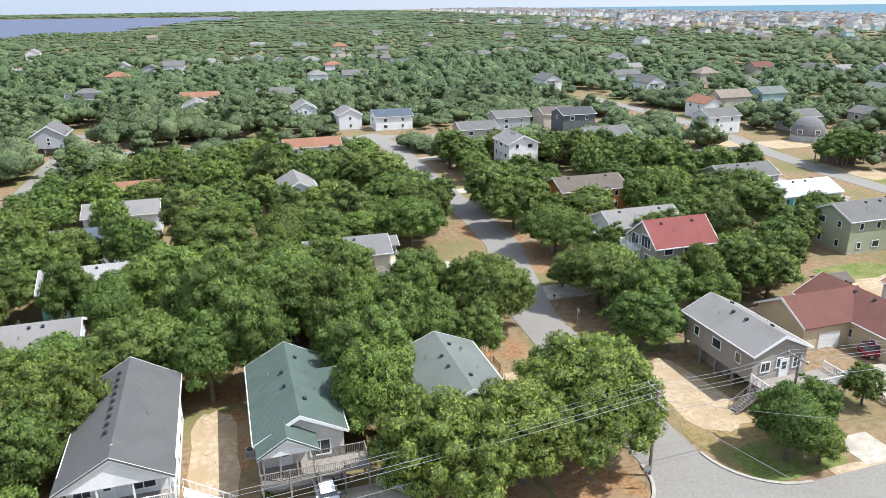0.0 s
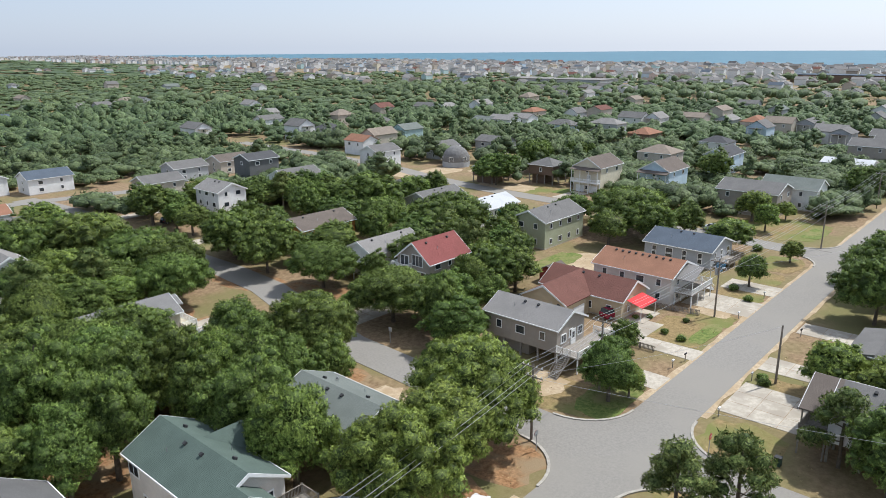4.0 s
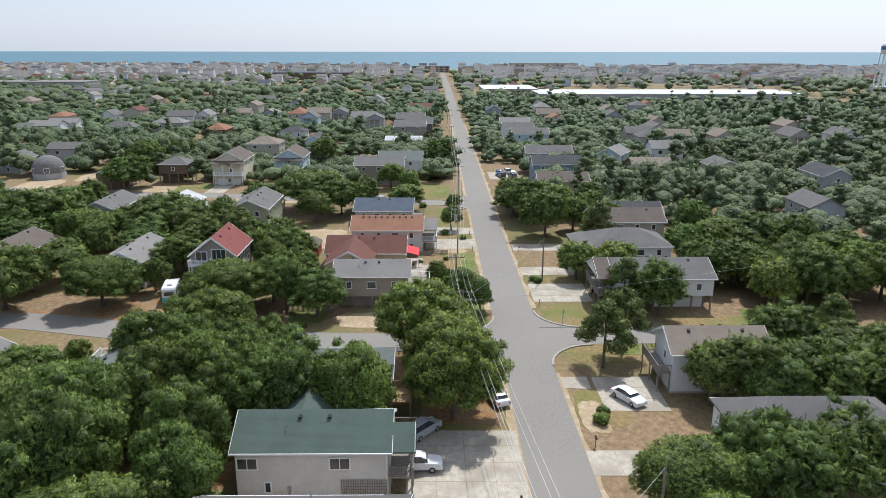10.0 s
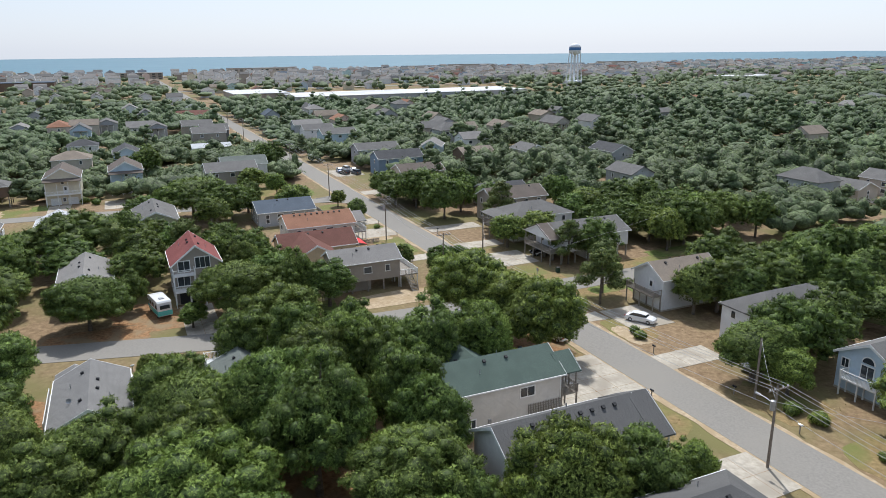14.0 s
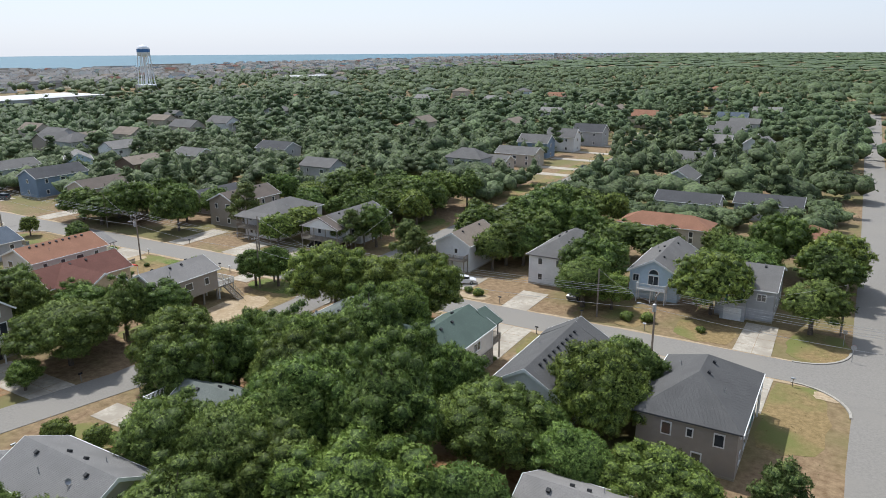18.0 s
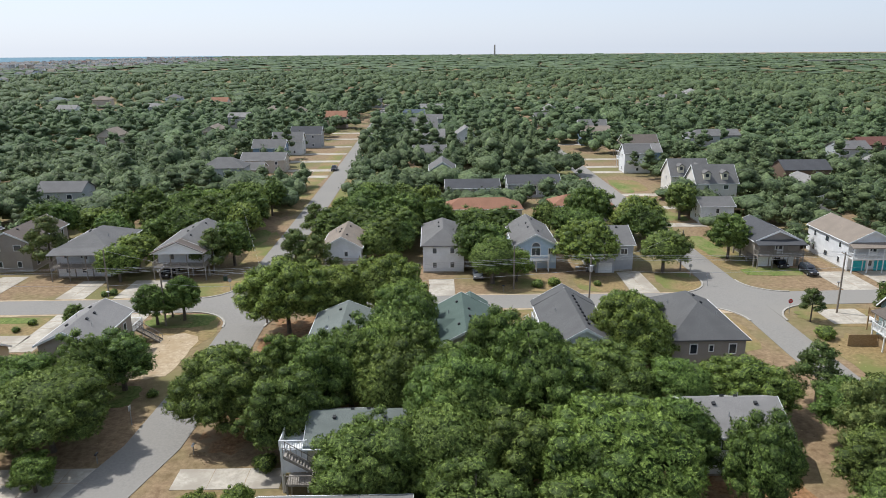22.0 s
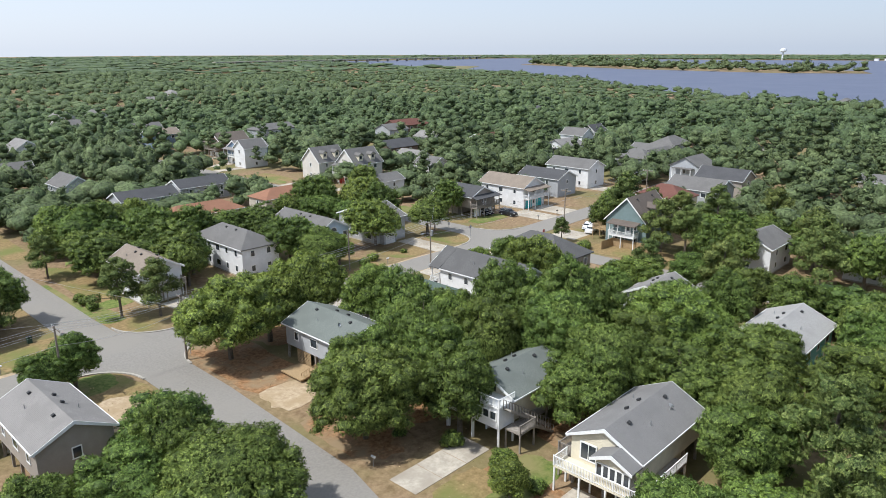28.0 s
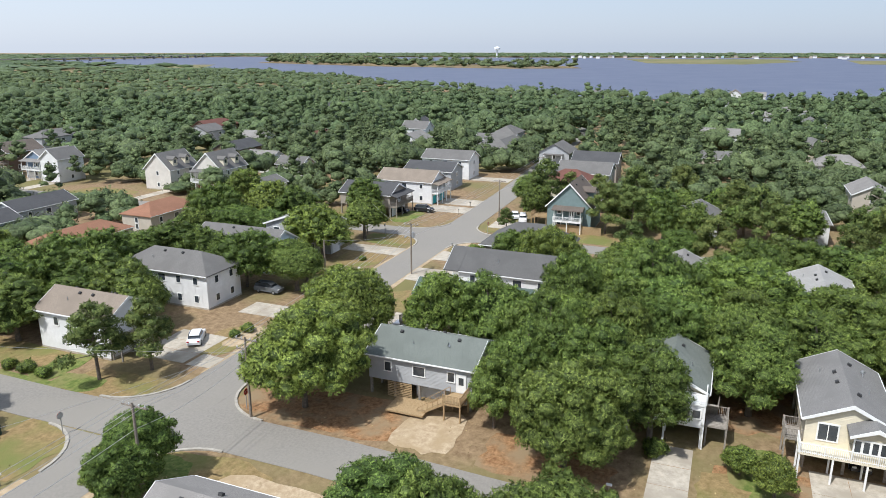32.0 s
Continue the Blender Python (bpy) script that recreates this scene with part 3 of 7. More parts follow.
def house(label, cx, cy, W, L, rot, eave, rise, wall, roof, base=0.0, hip=False, over=0.4, lod=2, sides="sewn", trim=None, vents=4, lower=None, storeys=None, name="house", gap=3.0, skip=()):
    """A detached house. W across the ridge, L along it; the front is local -y, turned by rot."""
    trim = trim or WHITE
    hs = thing(name, (cx, cy, 0), rot, label, "house")
    key = ("house", round(W, 1), round(L, 1), eave, rise, base, hip, over, wall.name, roof.name)
    if key not in CACHE:
        rv = hip_roof(W, L, eave, rise, over) if hip else gable_roof(W, L, eave, rise, over)
        CACHE[key] = (mesh_of("wall", *wall_body(W, L, base, eave, rise, hip), wall), mesh_of("roof", *rv, roof))
    wm, rm = CACHE[key]
    place("wall", wm, hs)
    rf = place("roof", rm, hs)
    a, b = (W, L) if rot % 180 == 0 else (L, W)
    RECTS.append((cx - a / 2, cx + a / 2, cy - b / 2, cy + b / 2))
    if lod == 0:
        return hs
    k = rise / (W / 2)
    if not hip:
        for sy in (-1, 1):
            place("bargeboard", mesh_of("bargeboard", *rake(W, over, eave, rise), trim) if ("rk", W, over, eave, rise, trim.name) not in CACHE else CACHE[("rk", W, over, eave, rise, trim.name)], hs, (0, sy * (L / 2 + over + 0.028), 0))
    for sx in (-1, 1):
        place("gutter", box_mesh("gutter", trim, (0, 0, 0, 0.09, L + 2 * over, 0.15)), hs, (sx * (W / 2 + over + 0.046), 0, eave - k * over + 0.07))
    if lod == 1:
        gap = 4.6
    zs = storeys or ([base + 1.55] if eave - base < 3.6 else [1.5 + base, eave - 1.15])
    for s in sides:
        wall_windows(hs, W, L, zs, trim, s, w=0.85, h=1.15, gap=gap, skip=skip)
    if base > 1.0:
        nx, ny = max(2, round(W / 3.2)), max(2, round(L / 3.2))
        for i in range(nx + 1):
            for j in range(ny + 1):
                if i in (0, nx) or j in (0, ny):
                    place("support_post", box_mesh("support_post", WOODGREY, (0, 0, base / 2, 0.25, 0.25, base)), hs, (-W / 2 + 0.2 + (W - 0.4) * i / nx, -L / 2 + 0.2 + (L - 0.4) * j / ny, 0))
        place("store_room", box_mesh("store_room", lower or wall, (0, L * 0.18, base / 2, W * 0.7, L * 0.5, base - 0.01)), hs)
    else:
        place("footing", box_mesh("footing", CONCRETE, (0, 0, 0.1, W + 0.06, L + 0.06, 0.3)), hs)
    if lod > 1:
        for i in range(vents):
            y = (i + 0.5) / vents * (L - 3) - (L - 3) / 2
            if not hip or abs(y) < (L - W) / 2 + 0.6:
                sx = -1 if i % 3 or vents > 7 else 1
                place("roof_vent", box_mesh("roof_vent", DARK, (0, 0, 0.12, 0.34, 0.34, 0.24)), rf, (sx * 0.75, y, eave + rise - k * 0.75 + 0.16), 0, ry=math.degrees(math.atan(k)) * sx)
        for i in range(2):
            v, f = tube([(0, 0, 0), (0, 0, 0.5)], [0.05, 0.05], 6)
            place("vent_pipe", CACHE.setdefault("pipe", mesh_of("vent_pipe", v, f, METAL)), rf, ((-1) ** i * W * 0.27, (i - 0.4) * L * 0.3, eave + rise - k * W * 0.27 + 0.1))
    return hs


R_DGREY = shingle("dark_grey_shingles", (0.105, 0.105, 0.108))
R_GREY = shingle("grey_shingles", (0.195, 0.188, 0.178))
R_SLATE = shingle("slate_grey_shingles", (0.145, 0.142, 0.138))
R_MGREY = shingle("mid_grey_shingles", (0.245, 0.238, 0.228))
R_LGREY = shingle("light_grey_shingles", (0.295, 0.28, 0.262))
R_GREEN = shingle("green_shingles", (0.118, 0.158, 0.134))
R_SAGE = shingle("sage_grey_shingles", (0.198, 0.218, 0.196))
R_BROWN = shingle("brown_shingles", (0.180, 0.150, 0.127))
R_TAN = shingle("tan_shingles", (0.30, 0.25, 0.20))
R_RED = shingle("red_shingles", (0.285, 0.098, 0.088))
R_MAROON = shingle("maroon_brown_shingles", (0.20, 0.095, 0.075))
R_ORANGE = shingle("terracotta_shingles", (0.345, 0.180, 0.115))
R_BLUE = shingle("blue_grey_shingles", (0.120, 0.145, 0.178))
R_PALE = shingle("pale_grey_shingles", (0.42, 0.41, 0.39))
R_WHITE = shingle("white_roofing", (0.62, 0.63, 0.64), 0.05)
W_WHITE = siding("white_siding", (0.72, 0.72, 0.71))
W_CREAM = siding("cream_siding", (0.66, 0.60, 0.46))
W_BEIGE = siding("beige_siding", (0.48, 0.43, 0.36))
W_STONE = siding("pale_stone_siding", (0.62, 0.585, 0.53))
W_TAUPE = siding("taupe_siding", (0.34, 0.30, 0.255))
W_GREY = siding("grey_siding", (0.40, 0.41, 0.42))
W_DGREY = siding("charcoal_siding", (0.13, 0.13, 0.13))
W_LBLUE = siding("pale_blue_siding", (0.50, 0.60, 0.68))
W_BLUE = siding("slate_blue_siding", (0.20, 0.27, 0.36))
W_TEAL = siding("teal_siding", (0.175, 0.235, 0.232))
W_TURQ = siding("turquoise_siding", (0.22, 0.52, 0.50))
W_GREEN = siding("olive_green_siding", (0.36, 0.38, 0.26))
W_ORANGE = siding("orange_cedar_siding", (0.50, 0.20, 0.055))
W_RED = siding("red_siding", (0.35, 0.07, 0.06))
W_BROWN = siding("brown_wood_siding", (0.16, 0.11, 0.08))
W_SANDY = siding("sandy_tan_siding", (0.54, 0.44, 0.29))
W_AQUA = siding("pale_aqua_siding", (0.42, 0.56, 0.56))
W_PINK = siding("pale_pink_siding", (0.62, 0.50, 0.44))

HOUSES = {}
# round the crossroads: label, x, y, W, L, rot, eave, rise, wall, roof, options
for row in (
    ("G", "beige house with a green shingle roof and front deck", -34.6, 24.1, 7.5, 14.2, 0, 5.5, 2.0, W_STONE, R_GREEN, dict(sides="", vents=4)),
    ("L", "long pale house with a dark grey roof and vents", -49.6, 24.3, 8.2, 15.0, 0, 5.5, 2.4, W_WHITE, R_SLATE, dict(sides="we", vents=9)),
    ("A", "white raised house with a grey-green roof and deck", -18.3, 24.0, 8.2, 12.4, 0, 5.0, 1.7, W_GREY, R_SAGE, dict(base=2.0, sides="e", storeys=[3.7], lower=W_WHITE)),
    ("B", "white house on posts with a sage roof and sun deck", -23.0, 50.0, 7.2, 9.6, 90, 5.0, 1.7, W_CREAM, R_SAGE, dict(base=2.3, sides="", lower=W_WHITE)),
    ("C", "cream house on posts with a grey roof and balcony", -22.0, 66.0, 7.2, 12.4, 90, 5.4, 1.75, W_CREAM, R_MGREY, dict(base=2.6, sides="", lower=W_CREAM)),
    ("K", "taupe two-storey house with a dark hipped roof", -66.1, 22.4, 9.8, 14.6, 0, 5.5, 3.0, W_TAUPE, R_SLATE, dict(hip=True, vents=4, over=0.45, sides="swe")),
    ("D", "pale house with a light grey roof among oaks", -61.4, 48.0, 8.0, 8.8, 90, 4.6, 1.9, W_WHITE, R_LGREY, dict()),
    ("E", "turquoise house with a pale grey roof among oaks", -58.6, 67.4, 8.4, 12.0, 90, 4.6, 1.8, W_TURQ, R_PALE, dict()),
    ("V", "white house with a tan roof and an end balcony", -13.2, -22.5, 7.2, 12.0, 180, 5.4, 2.0, W_WHITE, R_TAN, dict(sides="we", gap=4.4, storeys=[4.1])),
    ("S2", "pale house with a grey hipped roof", -32.6, -25.5, 7.8, 17.0, 180, 5.5, 2.2, W_WHITE, R_GREY, dict(hip=True)),
    ("S3", "pale blue house with an arched gable window", -50.6, -26.5, 8.0, 16.5, 180, 4.9, 2.2, W_LBLUE, R_GREY, dict(sides="we")),
    ("S4", "grey house with a garage and grey roof", -65.0, -23.0, 12.5, 8.4, 90, 5.2, 2.2, W_GREY, R_GREY, dict(sides="sn")),
    ("SE1", "pale house on posts with a brown-grey roof", 17.0, -24.5, 9.6, 16.0, 180, 5.4, 2.0, W_WHITE, R_GREY, dict(base=2.4, storeys=[3.9])),
    ("SE2", "white house with a grey hipped roof", 36.0, -24.0, 10.2, 15.0, 180, 5.5, 2.2, W_WHITE, R_GREY, dict(hip=True)),
    ("SE3", "grey two-storey house with a brown roof", 52.3, -28.0, 8.6, 15.0, 180, 6.0, 2.0, W_TAUPE, R_BROWN, dict()),
    ("H1", "grey-beige raised house with a light grey roof", 16.9, 23.0, 7.0, 12.0, 0, 5.5, 1.7, W_TAUPE, R_LGREY, dict(base=2.0, storeys=[3.95], lower=W_TAUPE)),
    ("HB", "low tan house with a maroon-brown roof", 38.6, 26.0, 8.4, 15.0, 0, 3.3, 2.3, W_SANDY, R_MAROON, dict()),
    ("H2", "long beige house with a terracotta-brown roof", 50.0, 22.6, 9.6, 14.4, 0, 5.0, 1.9, W_STONE, R_ORANGE, dict(base=0, vents=9)),
    ("H3", "low house with a blue-grey roof", 74.6, 25.0, 11.0, 13.6, 0, 3.6, 1.9, W_GREY, R_BLUE, dict()),
    ("RR", "tall taupe house with a red roof and balconies", 25.9, 50.7, 7.6, 10.2, -90, 7.0, 3.0, W_TAUPE, R_RED, dict(sides="we", storeys=[1.6, 4.2, 6.2])),
    ("WG", "pale house with a light grey roof and deck", 30.5, 68.0, 8.0, 13.6, -90, 4.6, 1.9, W_WHITE, R_LGREY, dict()),
    ("OR", "orange cedar house with a brown roof", 33.0, 92.0, 8.8, 14.4, -90, 5.0, 1.9, W_ORANGE, R_BROWN, dict()),
    ("W3", "white three-storey house with a pale roof", 34.3, 132.5, 8.0, 10.5, 0, 7.4, 1.9, W_WHITE, R_LGREY, dict(storeys=[1.5, 4.1, 6.7])),
    ("GR", "olive-green house with a grey roof and rear deck", 68.5, 54.8, 8.6, 15.5, 90, 6.0, 2.0, W_GREEN, R_GREY, dict()),
    ("WT", "white house with a white metal roof", 71.0, 74.5, 8.6, 15.0, 90, 5.0, 1.8, W_WHITE, R_WHITE, dict()),
    ("G7", "grey house with a dark grey roof and white balcony", 70.0, 90.0, 8.4, 14.0, 90, 5.2, 1.9, W_GREY, R_GREY, dict()),
    ("TE", "teal house with a dormer and brown-grey roof", -101.5, 22.8, 9.4, 11.5, 90, 5.6, 4.8, W_TEAL, R_BROWN, dict(sides="sn", storeys=[1.6, 4.4])),
):
    HOUSES[row[0]] = house(*row[1:11], **row[11])
# farther round: walls and windows only
FARTHER = {}
for row in (
    ("white raised house with a double garage and deck", 127.5, 76, 9, 13, -90, 7.6, 2.6, W_CREAM, R_BROWN, {}), ("beige house with a tan hipped roof", 168.5, 75.5, 10, 12, 0, 7.0, 2.2, W_BEIGE, R_TAN, dict(hip=True)),
    ("white house on a high base", 214, 73.5, 9, 11, 0, 6.0, 2.0, W_WHITE, R_DGREY, dict(hip=True)), ("pale blue house with a dark roof", 181, 58.5, 8.5, 14, 90, 6.5, 2.2, W_LBLUE, R_DGREY, {}),
    ("pale blue house with a brown-grey roof", 137, 59.5, 9, 13, -90, 7.0, 2.6, W_LBLUE, R_BROWN, {}), ("brown house on tall posts with a hipped roof", 127.5, 94, 8, 9, 0, 6.0, 1.8, W_BROWN, R_GREY, dict(hip=True, base=3.0)),
    ("dark wooden house on posts", 119, 109, 8, 12, 90, 5.0, 1.6, W_BROWN, R_GREY, dict(base=2.2)), ("white two-storey house with a grey roof", 117, 160, 9, 12, 90, 5.8, 2.0, W_WHITE, R_GREY, {}),
    ("grey house with a pale roof", 146, 155, 8, 11, 90, 4.6, 2.0, W_GREY, R_GREY, {}), ("grey house with a black deck", 78, 108, 8, 11, 90, 5.0, 1.6, W_GREY, R_DGREY, {}),
    ("white house with a grey roof", 66, 143, 8.5, 13, 90, 5.6, 1.9, W_WHITE, R_GREY, {}), ("charcoal three-storey house with a dark roof", 68, 166, 8.5, 11, 90, 8.2, 1.6, W_DGREY, R_DGREY, {}),
    ("grey house with a grey roof", 56, 190, 9, 12, 90, 4.6, 1.8, W_GREY, R_GREY, {}), ("tan house with a brown roof", 74, 192, 9, 12, 90, 4.6, 1.8, W_BEIGE, R_BROWN, {}),
    ("pale house with a grey roof", 36.5, 170, 8.5, 12, 90, 4.8, 1.8, W_BEIGE, R_GREY, {}), ("white house with a blue-grey roof", 18, 205, 9, 13, 90, 4.8, 1.9, W_WHITE, R_BLUE, {}),
    ("white gabled house among oaks", -25, 107.5, 7.5, 11, 0, 6.0, 2.0, W_WHITE, R_LGREY, {}), ("white house with a terracotta roof", -15.5, 158, 8, 15, 90, 5.0, 1.7, W_WHITE, R_ORANGE, {}),
    ("white house with a grey roof", -14, 144, 7.5, 11, 90, 4.4, 1.6, W_WHITE, R_GREY, {}), ("white house with a pale grey roof", -58, 104, 8, 13, 90, 4.8, 1.6, W_WHITE, R_LGREY, {}),
    ("white house with a terracotta roof", -57, 122, 7.5, 12, 90, 4.6, 1.6, W_WHITE, R_ORANGE, {}), ("white house with a blue roof", -61, 88, 8, 12, 90, 4.6, 1.6, W_WHITE, R_BLUE, {}),
    ("white gabled house with a pale roof", -9, 231, 8, 12, 0, 5.5, 2.2, W_WHITE, R_LGREY, {}), ("white house with a grey roof", 4, 212, 8, 11, 0, 5.2, 2.0, W_WHITE, R_LGREY, {}),
    ("white gabled house with a pale roof", -47, 251, 9, 12, 0, 5.5, 2.2, W_WHITE, R_LGREY, {}), ("tan house with a terracotta roof", -46, 284, 8, 15, 90, 5.0, 1.8, W_BEIGE, R_ORANGE, {}),
    ("blue-grey house with a grey roof", -15, 282, 9, 15, 90, 5.5, 2.0, W_GREY, R_GREY, {}), ("grey house with a steep gable", -87, 198, 9, 12, 0, 6.0, 2.8, W_GREY, R_GREY, dict(base=2.4)),
    ("grey house with a grey roof", -92, 296, 9, 14, 90, 5.0, 1.9, W_GREY, R_DGREY, {}), ("long house with a terracotta roof", -43, -59, 8, 19, 90, 4.0, 1.9, W_BEIGE, R_ORANGE, dict(hip=True)),
    ("long house with a terracotta roof", -68, -62, 8, 15, 90, 4.0, 1.9, W_BEIGE, R_ORANGE, dict(hip=True)), ("low house with a dark grey roof", -42, -86, 8, 15, 90, 4.0, 1.8, W_GREY, R_DGREY, {}),
    ("low house with a dark grey roof", -60, -91, 8, 15, 90, 4.2, 1.8, W_GREY, R_DGREY, {}), ("beige house with a grey roof", 28.5, -139, 9, 15, 90, 4.6, 2.0, W_BEIGE, R_GREY, {}),
    ("low house with a grey roof", 32, -124, 8, 13, 90, 3.6, 1.8, W_BEIGE, R_GREY, {}), ("blue house with white gables", 31, -160, 8, 12, -90, 6.0, 2.6, W_BLUE, R_GREY, {}), ("grey house with white gables", 28, -181, 8, 12, -90, 6.0, 3.0, W_WHITE, R_GREY, {}),
    ("slate house with a grey roof", 24, -203, 9, 13, -90, 6.2, 2.8, W_GREY, R_DGREY, {}), ("blue house with white porches", -20, -290, 9, 14, 90, 6.5, 2.4, W_LBLUE, R_BLUE, {}),
    ("grey house with a grey roof", -27, -245, 9, 13, 90, 6.0, 2.5, W_GREY, R_GREY, {}), ("grey house with a grey roof", -27, -225, 9, 13, 90, 6.0, 2.5, W_BLUE, R_GREY, {}), ("grey gabled house with a grey roof", -30, -152, 8, 12, 90, 4.8, 2.2, W_GREY, R_GREY, {}),
    ("grey gabled house with a grey roof", -34, -114, 8, 12, 0, 4.8, 2.6, W_GREY, R_GREY, {}), ("white house with steep gables", -30, -186, 9, 12, 90, 6.2, 3.0, W_WHITE, R_LGREY, {}), ("white house with steep gables", -45, -188, 9, 12, 0, 7.0, 3.0, W_WHITE, R_LGREY, {}),
    ("blue-grey house with a dark roof", 111, -103, 9, 14, 90, 5.5, 2.2, W_GREY, R_DGREY, {}), ("pale house with a grey roof", 129, -79, 9, 12, 90, 5.0, 2.0, W_BEIGE, R_GREY, {}), ("pale blue gabled house", 153, -50, 8, 12, 60, 5.5, 2.2, W_LBLUE, R_LGREY, {}),
    ("tan house on posts with brown roof", 102, -23, 9, 14, 180, 5.4, 1.9, W_BEIGE, R_BROWN, dict(base=2.4)), ("grey house with a dark roof", 128.5, -26, 9, 16, 180, 5.8, 2.2, W_BLUE, R_DGREY, {}), ("grey house with a low roof", 154, -27, 9, 16, 180, 5.6, 2.0, W_GREY, R_GREY, {}), ("low taupe house with a dark roof", 69, -34, 8, 13, 0, 4.0, 1.8, W_TAUPE, R_DGREY, {}),
    ("slate blue house with a grey roof", 205, -27, 10, 15, 180, 6.2, 2.0, W_LBLUE, R_GREY, {}), ("pale house with a grey roof", 232, -25, 9, 14, 180, 5.6, 2.0, W_WHITE, R_GREY, {}), ("pale house with a grey roof", 256, -26, 9, 14, 180, 5.6, 2.0, W_GREY, R_LGREY, {}), ("white A-frame house with a grey roof", 358, -52, 7, 11, 90, 4.5, 4.0, W_WHITE, R_GREY, {}),
    ("large taupe house with a grey roof", 127, 30, 12, 15, 0, 6.0, 2.0, W_TAUPE, R_GREY, {}), ("white house with a green-grey roof and deck", 139.5, 24, 10, 14, 0, 5.6, 2.2, W_WHITE, R_SAGE, {}), ("grey two-storey house with a chimney", 232, 24, 11, 14, 0, 6.6, 2.2, W_TAUPE, R_GREY, {}),
    ("charcoal house with a grey roof", 245, 20, 10, 12, 0, 6.4, 2.2, W_DGREY, R_GREY, {}), ("taupe house with a grey roof", 270, 25, 10, 14, 0, 6.4, 2.2, W_TAUPE, R_GREY, {}), ("low white cottage with a white roof", 208, 26, 10, 15, 0, 3.2, 1.2, W_WHITE, R_WHITE, {}),
    ("low brick house with a brown shingle roof", 350, 20, 12, 20, 0, 5.0, 2.2, W_BROWN, R_MAROON, {}), ("cream house with dormers and red porch", -107, -77, 9, 11, 90, 6.6, 4.2, W_STONE, R_GREY, {}), ("cream house with dormers", -105.5, -93, 9, 11, 90, 5.8, 4.2, W_STONE, R_GREY, {}),
    ("brown house with white trim", -111, -162, 9, 13, 90, 6.2, 2.8, W_BROWN, R_BROWN, {}), ("slate blue house with white porch", -106, -140, 8, 12, 90, 6.0, 2.4, W_BLUE, R_LGREY, {}), ("white house with double porch", -101, -130, 7, 9, 90, 7.0, 2.6, W_WHITE, R_GREY, {}),
    ("white house with a grey roof", -107, -227, 9, 13, 90, 6.0, 2.6, W_WHITE, R_GREY, {}), ("blue house with a tan roof", -103, -203, 9, 13, 90, 6.0, 2.2, W_BLUE, R_TAN, {}), ("pale house with a grey roof", -94, -285, 9, 12, 90, 5.0, 2.0, W_WHITE, R_GREY, {}),
    ("brown-roofed house on posts with a deck", -98, -25, 9, 13, 180, 5.2, 2.0, W_TAUPE, R_DGREY, dict(base=2.4)), ("cream white house with turquoise shutters", -114.5, -22.5, 9, 15, 180, 5.6, 2.2, W_WHITE, R_TAN, dict(trim=None)), ("grey house with a dark roof", -133, -24, 9, 14, 180, 5.2, 1.9, W_GREY, R_DGREY, {}), ("white house with a grey roof and porch", -150, -25.5, 9, 15, 180, 6.0, 2.1, W_WHITE, R_GREY, {}),
    ("cream house with a maroon roof", -126, 16.5, 9, 12, 0, 6.0, 2.4, W_CREAM, R_MAROON, dict(hip=True)), ("grey house with a grey roof and red door", -144, 17, 10, 14, 0, 5.4, 2.4, W_GREY, R_GREY, {}), ("grey house with a gambrel-like roof", -160, 17, 9, 13, 0, 6.0, 2.4, W_TAUPE, R_DGREY, {}), ("white cottage with a bay and porch", -101, 48.5, 8, 11, 90, 5.0, 1.9, W_WHITE, R_GREY, {}),
    ("white hipped house with a skylight", -109, 68, 10, 13, 90, 4.6, 2.2, W_WHITE, R_LGREY, dict(hip=True)), ("beige gabled house with small windows", -136, 84, 8, 12, 90, 6.0, 2.2, W_BEIGE, R_LGREY, {}), ("grey-roofed house in the woods", -190, 50, 8, 12, 0, 4.5, 1.8, W_BEIGE, R_GREY, {}), ("pale house with a grey roof", -207, -29, 9, 15, 0, 4.8, 1.8, W_GREY, R_GREY, {}), ("tall white house with porches", -205, -61, 8, 10, 0, 8.0, 2.4, W_WHITE, R_GREY, {}),
    ("white house with a screened porch", -100, -57, 7, 8, 90, 4.4, 1.6, W_WHITE, R_GREY, {}), ("white cottage with a pale roof among trees", -137, -84, 8, 10, 0, 4.6, 2.0, W_WHITE, R_LGREY, {}), ("white cottage with a pale roof among trees", -130, -68, 7, 9, 0, 4.6, 2.0, W_WHITE, R_GREY, {}), ("house in the woods with a brown roof", -195, -100, 8, 12, 90, 4.4, 1.8, W_BROWN, R_MAROON, {}), ("white gabled house in the woods", -240, -75, 7, 10, 90, 5.6, 2.6, W_WHITE, R_DGREY, {}),
):
    FARTHER[row[1], row[2]] = house(*row[:10], lod=1, over=0.35, **row[10])

